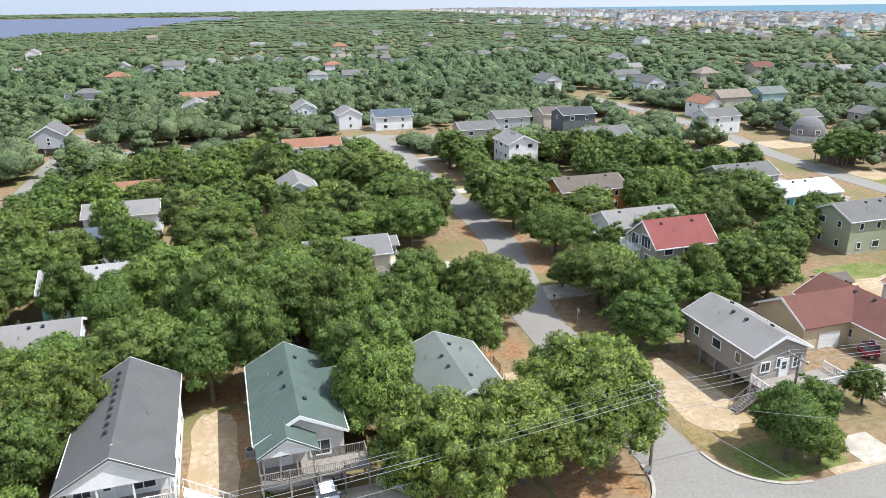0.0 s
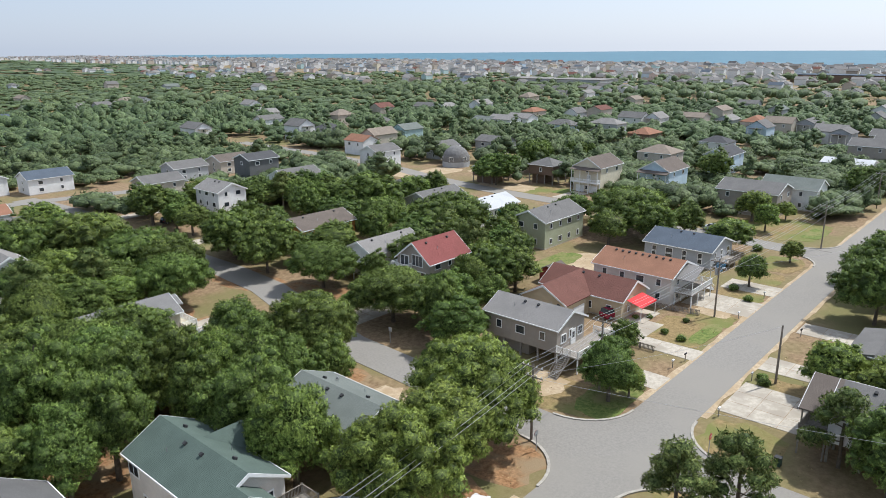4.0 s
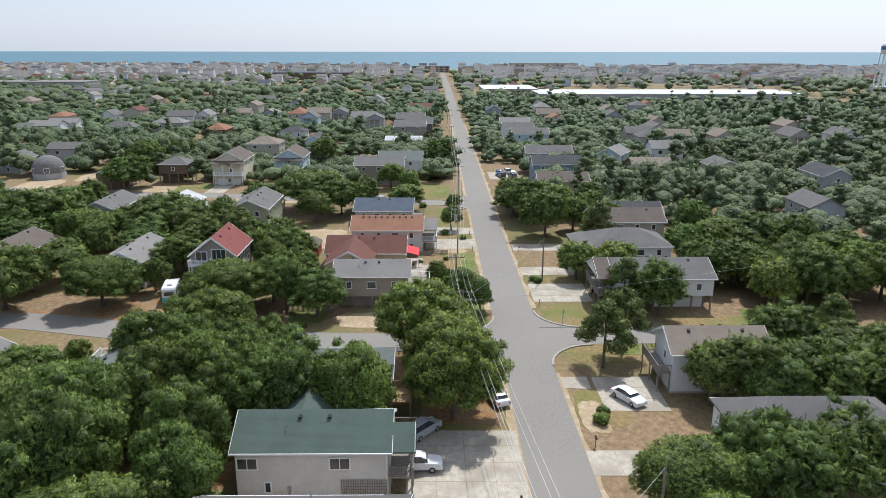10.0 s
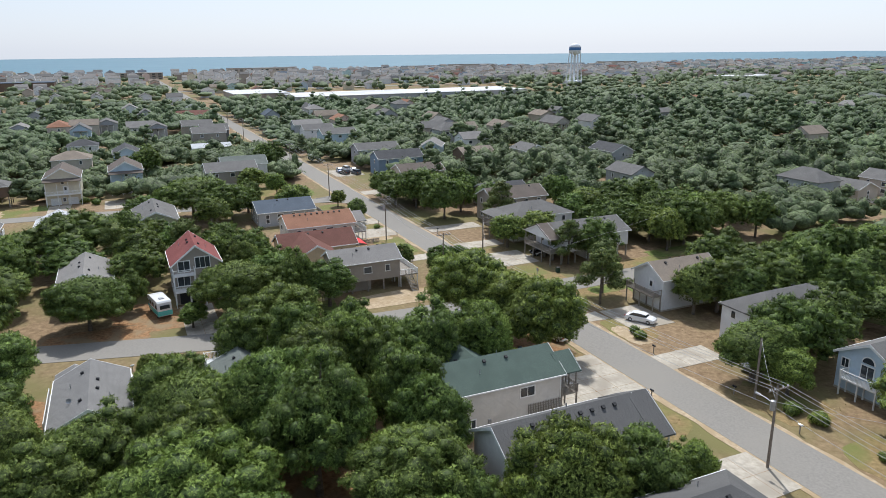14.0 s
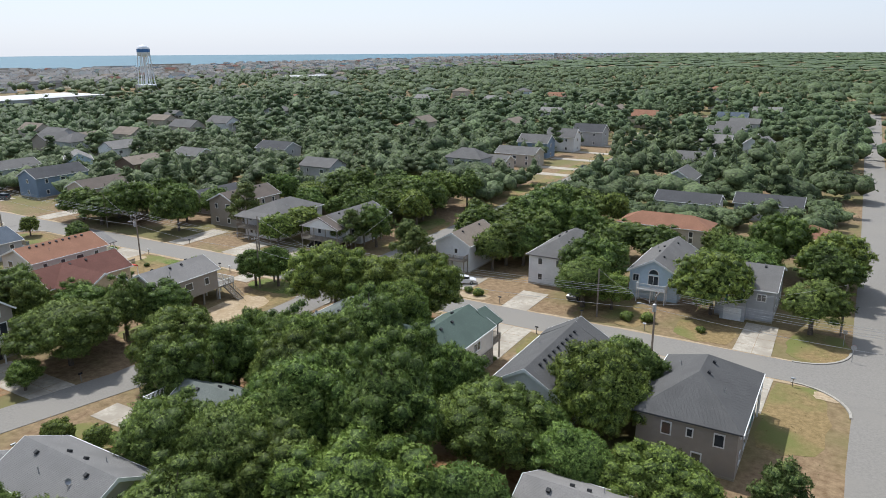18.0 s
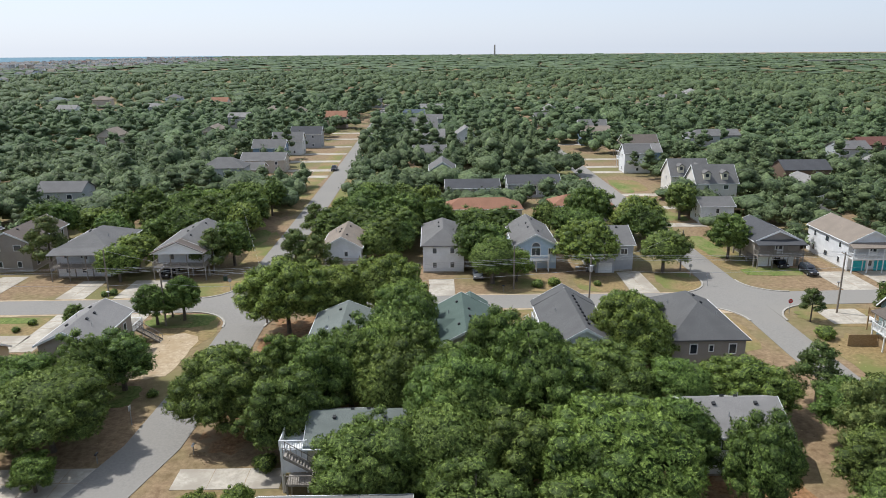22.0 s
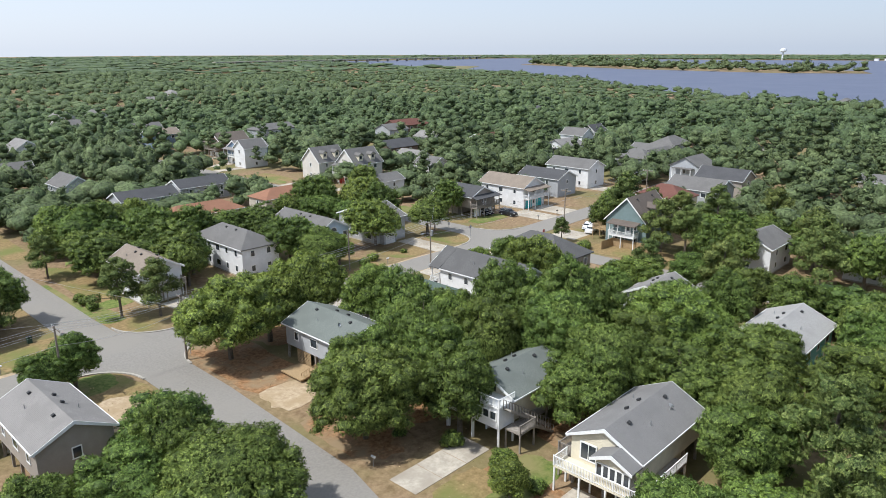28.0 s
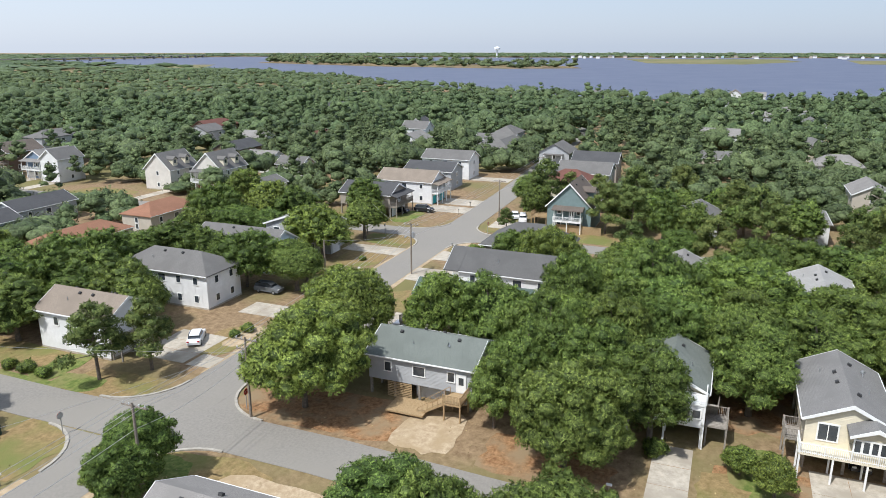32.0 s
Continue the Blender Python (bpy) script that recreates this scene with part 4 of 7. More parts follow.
# ---- yards, drives and paths ----
DRIVES = [                        # x0, x1, y0, y1
    (-38.5, -25.5, 3.6, 15.5), (-60.5, -53.0, 3.6, 12.0), (-71.5, -66.0, 3.6, 14.0), (-70.6, -65.6, -15.5, -3.6), (-34.4, -29.8, -12.5, -3.4), (-21.2, -12.4, -15.3, -7.6), (-15.4, -12.4, -7.0, -3.6),
    (15.9, 25.5, -14.0, -4.0), (27.5, 31.0, 3.8, 18.8), (31.0, 37.0, 12.6, 18.8), (16.0, 20.3, 3.8, 8.2), (48.6, 56.6, 3.9, 14.8), (61.0, 67.0, 3.9, 13.0), (-15.0, -4.2, 49.4, 53.0), (-15.4, -4.2, 63.2, 69.6), (4.2, 19.5, 49.0, 54.2),
    (30.5, 35.5, -14.0, -3.8), (47.0, 52.0, -17.0, -3.8), (96.5, 102, -16, -3.8), (108.5, 120.0, 74.5, 80.0), (109.0, 121.0, 60.0, 66.0), (-110.0, -103.5, -14.5, -3.8), (-119.0, -112.0, -14.5, -3.8), (-152.0, -146.0, -18.0, -6.0), (-100, -93, 5.5, 12.0), (130, 144, -15, -5),
    (-102.0, -86.5, -74.0, -70.5), (-101.5, -86.5, -91.5, -88.0), (-97.0, -86.5, -54.5, -51.0), (-100.5, -86.5, -131.5, -127.5), (-101.0, -86.5, -143.0, -139.0), (-104.0, -86.5, -161.0, -157.0), (-98.0, -86.5, -205.0, -201.0),
    (4.6, 23.0, -141.0, -136.5), (4.6, 26.0, -128.0, -123.5), (4.6, 24.0, -162.0, -157.5), (4.6, 22.0, -182.0, -178.0), (4.6, 19.0, -204.0, -200.0), (4.6, 20.0, -232.0, -228.0), (4.6, 20.0, -257.0, -253.0), (11.5, 26.0, 112.0, 116.0), (12.0, 30.0, 149.0, 153.5),
]
for x0, x1, y0, y1 in DRIVES:
    j = 0.25 * math.sin(x0 * 3.1 + y0)
    ob = tagged(place("driveway", polygon_slab("driveway", [(x0 - j, y0), (x1 + j, y0), (x1, y1), (x0, y1)], 0.05, CONCRETE)), "pale concrete driveway running to the street", "driveway", kind="structure")
    nx, ny = max(1, round((x1 - x0) / 3.2)), max(1, round((y1 - y0) / 3.2))
    for i in range(1, nx):
        place("joint", box_mesh("joint", STRAW, (0, 0, 0, 0.035, y1 - y0, 0.012)), ob, (x0 + (x1 - x0) * i / nx, (y0 + y1) / 2, 0.05))
    for i in range(1, ny):
        place("joint", box_mesh("joint", STRAW, (0, 0, 0, x1 - x0, 0.035, 0.012)), ob, ((x0 + x1) / 2, y0 + (y1 - y0) * i / ny, 0.05))


def patch(kind, mat, label, cx, cy, rx, ry, seed, z):
    rg = random.Random(seed)
    pts = []
    for i in range(22):
        a = 2 * math.pi * i / 22
        sq = 1 / max(abs(math.cos(a)), abs(math.sin(a))) ** 0.6
        k = sq * rg.uniform(0.88, 1.06)
        pts.append((cx + rx * k * math.cos(a), cy + ry * k * math.sin(a)))
    tagged(place(kind, polygon_slab(kind, pts, z, mat, 0.05)), label, kind.replace("_", " "), kind="structure")


for i, (cx, cy, rx, ry) in enumerate(((-43.5, 8.5, 4.6, 4.4), (-75.0, 13, 3.6, 9.5), (-57, 8, 3, 4), (36.5, 9.5, 6.0, 5.0), (-3.0, -11, 5, 6), (25.5, -9.5, 3.5, 4.5), (9, -9, 6, 4.5), (-7, -36, 3, 14), (7, -36, 2.6, 14), (-61, -9, 4.5, 4.5), (-76, -10, 4, 6), (-47, -9, 6, 4.5), (58.5, 8.5, 3.2, 4.0), (44.5, 8.0, 3.5, 3.6), (7.5, 12, 4.5, 6.5), (-96, 9, 7, 4), (-90, -28, 4, 12), (-90, -64, 4, 8), (-92, -105, 5, 10), (112, 18, 11, 10), (8, -90, 3.5, 24), (-5, -90, 3, 30), (8, -150, 3, 40), (-8.5, 57.5, 4.0, 4.2), (115, 88, 7, 5), (70, 9, 5, 4), (82, 9, 6, 4), (-92, 30, 5, 14), (-20.5, -7, 5, 3.2), (-26.5, 8, 3, 4))):
    patch("dry_lawn", DRYGRASS, "sun-dried lawn of tan and green grass", cx, cy, rx, ry, 100 + i, 0.018 + 0.0005 * i)
for i, (cx, cy, rx, ry) in enumerate(((-7.5, 60.5, 3.4, 2.6), (-13.6, 58.6, 4.2, 2.7), (10, 7.2, 5.5, 3.0), (-3.5, -15.5, 2.0, 3.4), (-1.8, -28, 0.9, 13), (-6, -21.0, 4, 2.2), (11, 33, 4.5, 3.2), (-96, -15, 6, 2.6), (-107, -9.5, 3, 4.5), (-91.5, -62, 4, 5), (-89.5, -100, 2.2, 8), (56, 44, 7, 3), (31, -270, 14, 14), (-12, -275, 9, 18), (112, 10.5, 6, 2.2), (118, 82, 4, 2.6), (-90.2, -33, 2.2, 9), (38, 6.2, 5, 1.4), (-30, -47, 8, 5), (10, -44, 3, 8))):
    patch("green_lawn", LAWN, "mown green lawn with thin patches", cx, cy, rx, ry, 200 + i, 0.0385 + 0.0005 * i)
for i, (cx, cy, rx, ry) in enumerate(((8.0, 20.5, 3.6, 8.0), (-22.5, -5.8, 3.8, 1.6), (57, 38.5, 8.5, 6.0), (-9.0, 27.5, 4.4, 3.4), (-42.5, 24, 2.4, 9.0), (136, 120, 10, 9), (122, 135, 8, 6), (47.5, 9.0, 2.0, 3.0), (-78, 5.6, 1.6, 1.2), (32, 112, 9, 5), (92, 118, 6, 12), (98, 60, 4, 14), (114, 100, 5, 10), (108, 140, 4, 9))):
    patch("sandy_yard", SAND, "bare pale sand in a yard", cx, cy, rx, ry, 300 + i, 0.0335 + 0.0003 * i)
for i, (cx, cy, rx, ry) in enumerate(((-9.0, 15.0, 4.6, 11.0), (-8.0, 40, 4.0, 6.5), (-20, 9.5, 6, 5.0), (-9.5, 62.5, 4.5, 8), (-24, 40, 14, 5), (-40, 42, 14, 9), (-57, 34, 9, 4), (-32, 58, 12, 5), (19, 60, 5, 5), (13.5, 57.0, 4, 4), (8.0, 83, 5, 9), (-40.8, 27, 2.0, 6.0), (10, 67, 4.5, 8), (-50, 54, 18, 8), (-16, 78, 10, 7))):
    patch("leaf_litter", STRAW, "brown pine straw and leaf litter under trees", cx, cy, rx, ry, 400 + i, 0.008 + 0.0006 * i)


# ---- porches, decks and wings of the nearer houses ----
def porch(hs, W, L, eave, rise, roof, depth, x0, x1, z, mat, infill=None, rails="swe", pitch=None, post=None):
    """A deck before the front, with posts up to a small gabled roof over x0..x1."""
    w = x1 - x0
    r = pitch or rise * w / W
    cx, cy = (x0 + x1) / 2, -L / 2 - depth / 2
    place("porch_roof", mesh_of("porch_roof", *gable_roof(w - 0.6, depth - 0.5, eave, r, 0.4), roof), hs, (cx, cy - 0.05, 0.012))
    place("bargeboard", mesh_of("bargeboard", *rake(w - 0.6, 0.4, eave, r), WHITE), hs, (cx, -L / 2 - depth - 0.11, 0.012))
    v, f = wall_body(w - 0.7, 0.1, eave - 0.25, eave, r, False)
    place("gable_panel", mesh_of("gable_panel", v, f, infill or WHITE), hs, (cx, -L / 2 - depth + 0.12, 0))
    deck(hs, x0 + 0.1, x1 - 0.1, -L / 2 - depth + 0.1, -L / 2 - 0.02, z, mat, rails, post=post)
    for i in range(4):
        x = x0 + 0.45 + (w - 0.9) * i / 3
        place("porch_post", box_mesh("porch_post", post or mat, (0, 0, (z + eave) / 2, 0.14, 0.14, eave - z)), hs, (x, -L / 2 - depth + 0.2, 0))


def door_part(hs, x, y, z, rz, mat=WHITE, w=0.95, h=2.05):
    d = place("door", box_mesh("door", mat, (0, 0, h / 2, w, 0.08, h), (-w / 2 - 0.06, 0, h / 2, 0.12, 0.12, h + 0.12), (w / 2 + 0.06, 0, h / 2, 0.12, 0.12, h + 0.12), (0, 0, h + 0.06, w + 0.24, 0.118, 0.12)), hs, (x, y, z), rz)
    place("door_pane", box_mesh("door_pane", GLASS, (0, -0.035, h * 0.66, w * 0.6, 0.04, h * 0.42)), d)


def big_window(hs, x, y, z, rz, w, h, n=2):
    f = place("window", box_mesh("window_frame", WHITE, (-w / 2, 0, 0, 0.13, 0.11, h + .13), (w / 2, 0, 0, 0.13, 0.11, h + .13), (0, 0, h / 2, w, 0.108, .13), (0, 0, -h / 2, w, 0.108, .13), *[(-w / 2 + w * i / n, 0, 0, 0.07, 0.1, h) for i in range(1, n)]), hs, (x, y, z), rz)
    for i in range(n):
        place("pane", box_mesh("pane", GLASS, (0, 0.0, 0, w / n - 0.07, 0.06, h - 0.1)), f, (-w / 2 + w * (i + 0.5) / n, 0, 0))


def ac_unit(x, y, z=0.0, rz=0.0):
    u = thing("air_conditioner", (x, y, z), rz, "grey outdoor air conditioning unit beside a house", "air conditioner", "air conditioners")
    place("casing", box_mesh("casing", METAL, (0, 0, 0.42, 0.85, 0.85, 0.76)), u)
    place("grille", box_mesh("grille", DARK, *[(-0.44 + s * 0.88, 0, 0.14 + 0.1 * i, 0.02, 0.7, 0.05) for s in (0, 1) for i in range(6)]), u)
    v, f = tube([(0, 0, 0.8), (0, 0, 0.86)], [0.36, 0.34], 12)
    place("fan_cover", mesh_of("fan_cover", np.concatenate([v, [(0, 0, 0.85)]]), [f, np.array([(12 + i, 12 + (i + 1) % 12, 24) for i in range(12)])], DARK), u)
    place("pad", box_mesh("pad", CONCRETE, (0, 0, 0.02, 1.1, 1.1, 0.08)), u)


H = HOUSES
# green-roofed house
porch(H["G"], 7.5, 14.2, 5.5, 2.0, R_GREEN, 2.4, -3.9, 1.2, 2.7, WOODGREY, W_WHITE, "sw")
deck(H["G"], 1.1, 5.6, -9.5, -7.12, 2.7, WOODGREY, "sen")
place("cross_roof", mesh_of("cross_roof", *gable_roof(5.0, 4.6, 5.4, 1.5, 0.4), R_GREEN), H["G"], (2.6, 1.6, 0.02), 90)
place("cross_wall", mesh_of("cross_wall", *wall_body(5.0, 3.4, 0, 5.4, 1.5, False), W_STONE), H["G"], (2.8, 1.6, 0), 90)
place("lattice", box_mesh("lattice", WOODGREY, *[(-3.9, -6.9 + 0.22 * i, 1.3, 0.05, 0.07, 2.4) for i in range(20)], *[(-3.92, -4.8, 0.25 + 0.3 * i, 0.03, 4.4, 0.06) for i in range(8)]), H["G"])
door_part(H["G"], -1.5, -7.14, 2.7, 0)
big_window(H["G"], 1.6, -7.14, 3.9, 0, 1.8, 1.5)
for yy, zz, w_, h_ in ((6.0, 4.1, 1.9, 1.2), (-2.6, 4.1, 1.9, 1.2), (4.2, 1.6, 0.6, 1.1)):
    big_window(H["G"], -3.77, yy, zz, -90, w_, h_, 2 if w_ > 1 else 1)
place("meter_box", box_mesh("meter_box", METAL, (0, 0, 0, 0.14, 0.34, 0.5), (0, 0, -0.8, 0.06, 0.06, 1.2)), H["G"], (-3.84, 2.2, 1.5))
place("downpipe", box_mesh("downpipe", WHITE, (0, 0, 2.7, 0.08, 0.1, 5.2)), H["G"], (-3.82, -6.95, 0))
ac_unit(-39.1, 23.3, 0.0)
# long dark-roofed house
porch(H["L"], 8.2, 15.0, 5.5, 2.4, R_SLATE, 2.2, -4.5, 4.5, 2.7, WOODGREY, W_WHITE, "swe", pitch=2.4, post=WHITE)
door_part(H["L"], -1.0, -7.54, 2.7, 0)
big_window(H["L"], 1.8, -7.54, 3.9, 0, 2.0, 1.4)
big_window(H["L"], -2.9, -7.54, 3.9, 0, 1.4, 1.3)
stairs(H["L"], 4.9, -8.4, 2.7, 90, 1.1, WHITE)
# hipped house
deck(H["K"], -5.2, 5.2, -8.9, -7.32, 2.9, WHITE, "swe")
door_part(H["K"], -1.0, -7.34, 2.9, 0)
for xx, zz, w_ in ((-3.2, 4.0, 0.95), (-0.4, 4.1, 0.6), (1.9, 4.0, 0.95), (-1.2, 1.4, 0.95)):
    big_window(H["K"], xx, 7.34, zz, 180, w_, 1.35 if w_ > 0.8 else 0.9, 1)
big_window(H["K"], 2.6, -7.34, 4.2, 0, 1.8, 1.3)
for yy in (-5.2, -2.2):
    for zz in (1.5, 4.2):
        place("shutter", box_mesh("shutter", surface("teal_paint", (0.05, 0.22, 0.24), (0.07, 0.27, 0.29), 4, 0.5), (0, -0.75, 0, 0.05, 0.36, 1.3), (0, 0.75, 0, 0.05, 0.36, 1.3)), H["K"], (-4.93, yy, zz))
# corner house with the new ramp
place("lower_slats", box_mesh("lower_slats", WOODNEW, *[(0, 0, 0.15 + 0.21 * i, 0.05, 3.0, 0.13) for i in range(9)]), H["A"], (4.05, -2.4, 0))
door_part(H["A"], 4.14, 5.0, 2.05, 90)
wood = thing("wooden_ramp", (-13.7, 24.0, 0), 0, "new pine deck and steps before a raised house", "deck")
deck(wood, 0.0, 3.2, -2.4, 2.0, 0.5, WOODNEW, "")
stairs(wood, 1.3, 4.0, 2.05, 0, 2.2, WOODNEW)
deck(wood, -0.35, 2.4, 4.0, 6.0, 2.05, WOODNEW, "en")
deck(H["A"], -4.6, -1.0, -8.6, -6.3, 2.2, WOODNEW, "swe")
# house with the sun deck
HB_ = H["B"]
place("porch_body", box_mesh("porch_body", W_WHITE, (0, -6.1, 3.4, 7.4, 2.55, 2.3)), HB_)
for i in range(7):
    big_window(HB_, -2.9 + 0.97 * i, -7.40, 3.7, 0, 0.84, 0.95, 1)
deck(HB_, -3.75, 3.75, -7.45, -4.85, 4.78, WHITE, "swe")
for x in (-3.5, 0, 3.5):
    place("support_post", box_mesh("support_post", WHITE, (0, 0, 1.15, 0.2, 0.2, 2.3)), HB_, (x, -7.2, 0))
place("gable_door", box_mesh("gable_door", GLASS, (0.3, -4.84, 5.5, 1.6, 0.06, 1.2)), HB_)
stairs(HB_, 4.35, -6.9, 4.78, 180, 1.0, WOODGREY)
deck(HB_, 3.85, 5.9, -6.6, -4.0, 2.3, WOODGREY, "ne")
stairs(HB_, 5.2, -4.0, 2.3, 180, 1.2, WOODGREY)
place("pole", box_mesh("pole", WOODGREY, (-3.7, -4.9, 6.0, 0.1, 0.1, 3.4)), HB_)
# cream house with a balcony
HC = H["C"]
deck(HC, -4.1, 4.3, -8.4, -6.22, 2.75, W_CREAM, "sw", post=WHITE)
place("sun_room", box_mesh("sun_room", W_CREAM, (1.85, -7.1, 3.0, 3.5, 1.75, 0.85), (1.85, -7.1, 5.05, 3.5, 1.75, 0.4)), HC)
for i in range(5):
    big_window(HC, 0.5 + 0.68 * i, -7.95, 4.1, 0, 0.6, 1.25, 1)
place("sun_room_roof", mesh_of("sun_room_roof", *gable_roof(3.6, 2.2, 5.2, 0.85, 0.35), R_MGREY), HC, (1.85, -7.0, 0.02))
place("bargeboard", mesh_of("bargeboard", *rake(3.6, 0.35, 5.2, 0.85), WHITE), HC, (1.85, -8.48, 0.02))
v, f = wall_body(3.5, 0.1, 5.1, 5.2, 0.85, False)
place("gable_panel", mesh_of("gable_panel", v, f, W_CREAM), HC, (1.85, -8.0, 0))
big_window(HC, -1.7, -6.24, 4.1, 0, 1.7, 1.7)
deck(HC, 3.7, 4.9, -8.4, 0.5, 2.75, WOODGREY, "e", post=WHITE)
deck(HC, -5.2, -3.7, -6.0, -3.4, 2.75, WOODGREY, "nsw")
# grey house at the crossroads
HH = H["H1"]
deck(HH, -3.6, 6.2, -9.4, -6.02, 2.2, WOODGREY, "sew", post=WHITE)
stairs(HH, -3.6, -7.6, 2.2, -90, 1.2, WOODGREY)
door_part(HH, 0.6, -6.04, 2.2, 0)
big_window(HH, -1.9, -6.04, 3.7, 0, 1.2, 1.2)
big_window(HH, 2.3, -6.04, 3.7, 0, 1.1, 1.2)
# maroon-roofed house: wing, garage, awning
place("wing_wall", mesh_of("wing_wall", *wall_body(8.2, 7.6, 0, 3.3, 2.3, False), W_SANDY), H["HB"], (-7.6, 2.4, 0), 90)
place("wing_roof", mesh_of("wing_roof", *gable_roof(8.2, 11.4, 3.3, 2.3, 0.4), R_MAROON), H["HB"], (-5.6, 2.4, 0.015), 90)
place("bargeboard", mesh_of("bargeboard", *rake(8.2, 0.4, 3.3, 2.3), WHITE), H["HB"], (-11.75, 2.4, 0.015), 90)
place("garage_door", box_mesh("garage_door", WHITE, *[(0, 0, 0.28 + 0.52 * i, 3.2, 0.1, 0.49) for i in range(4)]), H["HB"], (-7.4, -1.74, 0))
aw = np.array([(-2.6, -0.05, 3.1), (2.6, -0.05, 3.1), (2.6, -2.6, 2.4), (-2.6, -2.6, 2.4), (2.6, -2.6, 2.15), (-2.6, -2.6, 2.15), (-2.6, -0.05, 3.04), (2.6, -0.05, 3.04), (2.6, -2.55, 2.34), (-2.6, -2.55, 2.34)])
RED = surface("red_canvas", (0.62, 0.03, 0.035), (0.70, 0.05, 0.05), 3, 0.7)
awn = thing("awning", (38.4, 18.4, 0), 0, "bright red canvas awning over a patio", "awning")
place("canvas", mesh_of("canvas", aw, np.array([(0, 3, 2, 1), (3, 5, 4, 2), (6, 7, 8, 9)]), RED), awn)
for x in (-2.5, 2.5):
    place("awning_post", box_mesh("awning_post", WHITE, (0, 0, 1.1, 0.08, 0.08, 2.2)), awn, (x, -2.5, 0))
place("tiled_floor", box_mesh("tiled_floor", CONCRETE, (0, -1.6, 0.06, 6.0, 3.2, 0.1)), awn)
shed = thing("garden_shed", (45.0, 38.0, 0), 0, "red wooden garden shed with a brown roof", "shed")
place("shed_wall", mesh_of("shed_wall", *wall_body(3.2, 4.4, 0, 2.3, 0.8, False), W_RED), shed, (0, 0, 0), 90)
place("shed_roof", mesh_of("shed_roof", *gable_roof(3.2, 4.4, 2.3, 0.8, 0.25), R_BROWN), shed, (0, 0, 0), 90)
# terracotta-roofed house
deck(H["H2"], -3.4, 4.9, -10.3, -7.22, 2.3, WOODGREY, "swe", post=WHITE)
place("porch_roof", mesh_of("porch_roof", *gable_roof(7.8, 2.8, 4.7, 1.4, 0.3), R_LGREY), H["H2"], (0.6, -8.7, 0.02))
for x in (-3.0, 0.7, 4.4):
    place("porch_post", box_mesh("porch_post", WHITE, (0, 0, 3.5, 0.13, 0.13, 2.4)), H["H2"], (x, -10.1, 0))
stairs(H["H2"], 5.0, -8.8, 2.3, 90, 1.2, WHITE)
# blue-roofed house
deck(H["H3"], -3, 3, -9.6, -6.82, 1.2, WOODGREY, "swe")
stairs(H["H3"], -3.2, -8.4, 1.2, -90, 1.2, surface("blue_paint", (0.05, 0.16, 0.26), (0.07, 0.2, 0.31), 4, 0.5))
# white house with the side balcony
deck(H["V"], -3.4, 3.4, -7.7, -6.02, 2.7, WOODGREY, "swe")
door_part(H["V"], 0.8, -6.04, 2.7, 0)
porch(H["SE1"], 9.6, 16.0, 5.4, 2.0, R_BROWN, 2.8, -5.0, 5.0, 2.6, WOODGREY, W_WHITE, "swe", pitch=2.0)
deck(H["S3"], -2.4, 2.4, -9.8, -8.27, 2.3, WHITE, "swe")
big_window(H["S3"], 0, -8.28, 3.5, 0, 1.7, 1.7)
big_window(H["S3"], 2.9, -8.28, 3.7, 0, 1.0, 1.2)
big_window(H["S3"], -2.9, -8.28, 3.7, 0, 1.0, 1.2)
# arched windows
def arch(hs, x, y, z, w, mat=WHITE, rz=0.0):
    n = 10
    v = [(0, 0, 0)] + [(w / 2 * math.cos(math.pi * i / n), 0, w / 2 * math.sin(math.pi * i / n)) for i in range(n + 1)]
    v2 = [(p[0] * 1.22, 0.03, p[2] * 1.22 - (0.06 if k == 0 else 0)) for k, p in enumerate(v)]
    o = place("arched_window", mesh_of("arched_frame", np.array(v2), np.array([(0, i, i + 1) for i in range(1, n + 1)]), mat), hs, (x, y, z), rz)
    place("pane", mesh_of("pane", np.array(v) + np.array([0, -0.03, 0]), np.array([(0, i, i + 1) for i in range(1, n + 1)]), GLASS), o)


arch(H["S3"], 0, -8.32, 4.65, 1.5)
place("bay_wall", mesh_of("bay_wall", *wall_body(3.6, 1.3, 0, 4.9, 1.35, False), W_GREY), H["S4"], (6.85, -1.4, 0), 90)
place("bay_roof", mesh_of("bay_roof", *gable_roof(3.6, 3.6, 4.9, 1.35, 0.3), R_GREY), H["S4"], (5.9, -1.4, 0.03), 90)
place("bargeboard", mesh_of("bargeboard", *rake(3.6, 0.3, 4.9, 1.35), WHITE), H["S4"], (8.04, -1.4, 0.03), 90)
place("garage_door", box_mesh("garage_door", WHITE, *[(0, 0, 0.28 + 0.5 * i, 2.6, 0.1, 0.47) for i in range(4)]), H["S4"], (7.53, -1.4, 0), 90)
big_window(H["S4"], 7.53, -1.4, 3.6, 90, 1.5, 1.1)
arch(H["S4"], 7.56, -1.4, 4.6, 1.3, WHITE, 90)
for yy in (-2.5, -0.3):
    place("shutter", box_mesh("shutter", surface("teal_paint", (0.05, 0.22, 0.24), (0.07, 0.27, 0.29), 4, 0.5), (0, 0, 0, 0.05, 0.34, 1.2)), H["S4"], (7.53, yy, 3.6))
big_window(H["S4"], 6.29, 2.4, 3.9, 90, 1.3, 1.1)
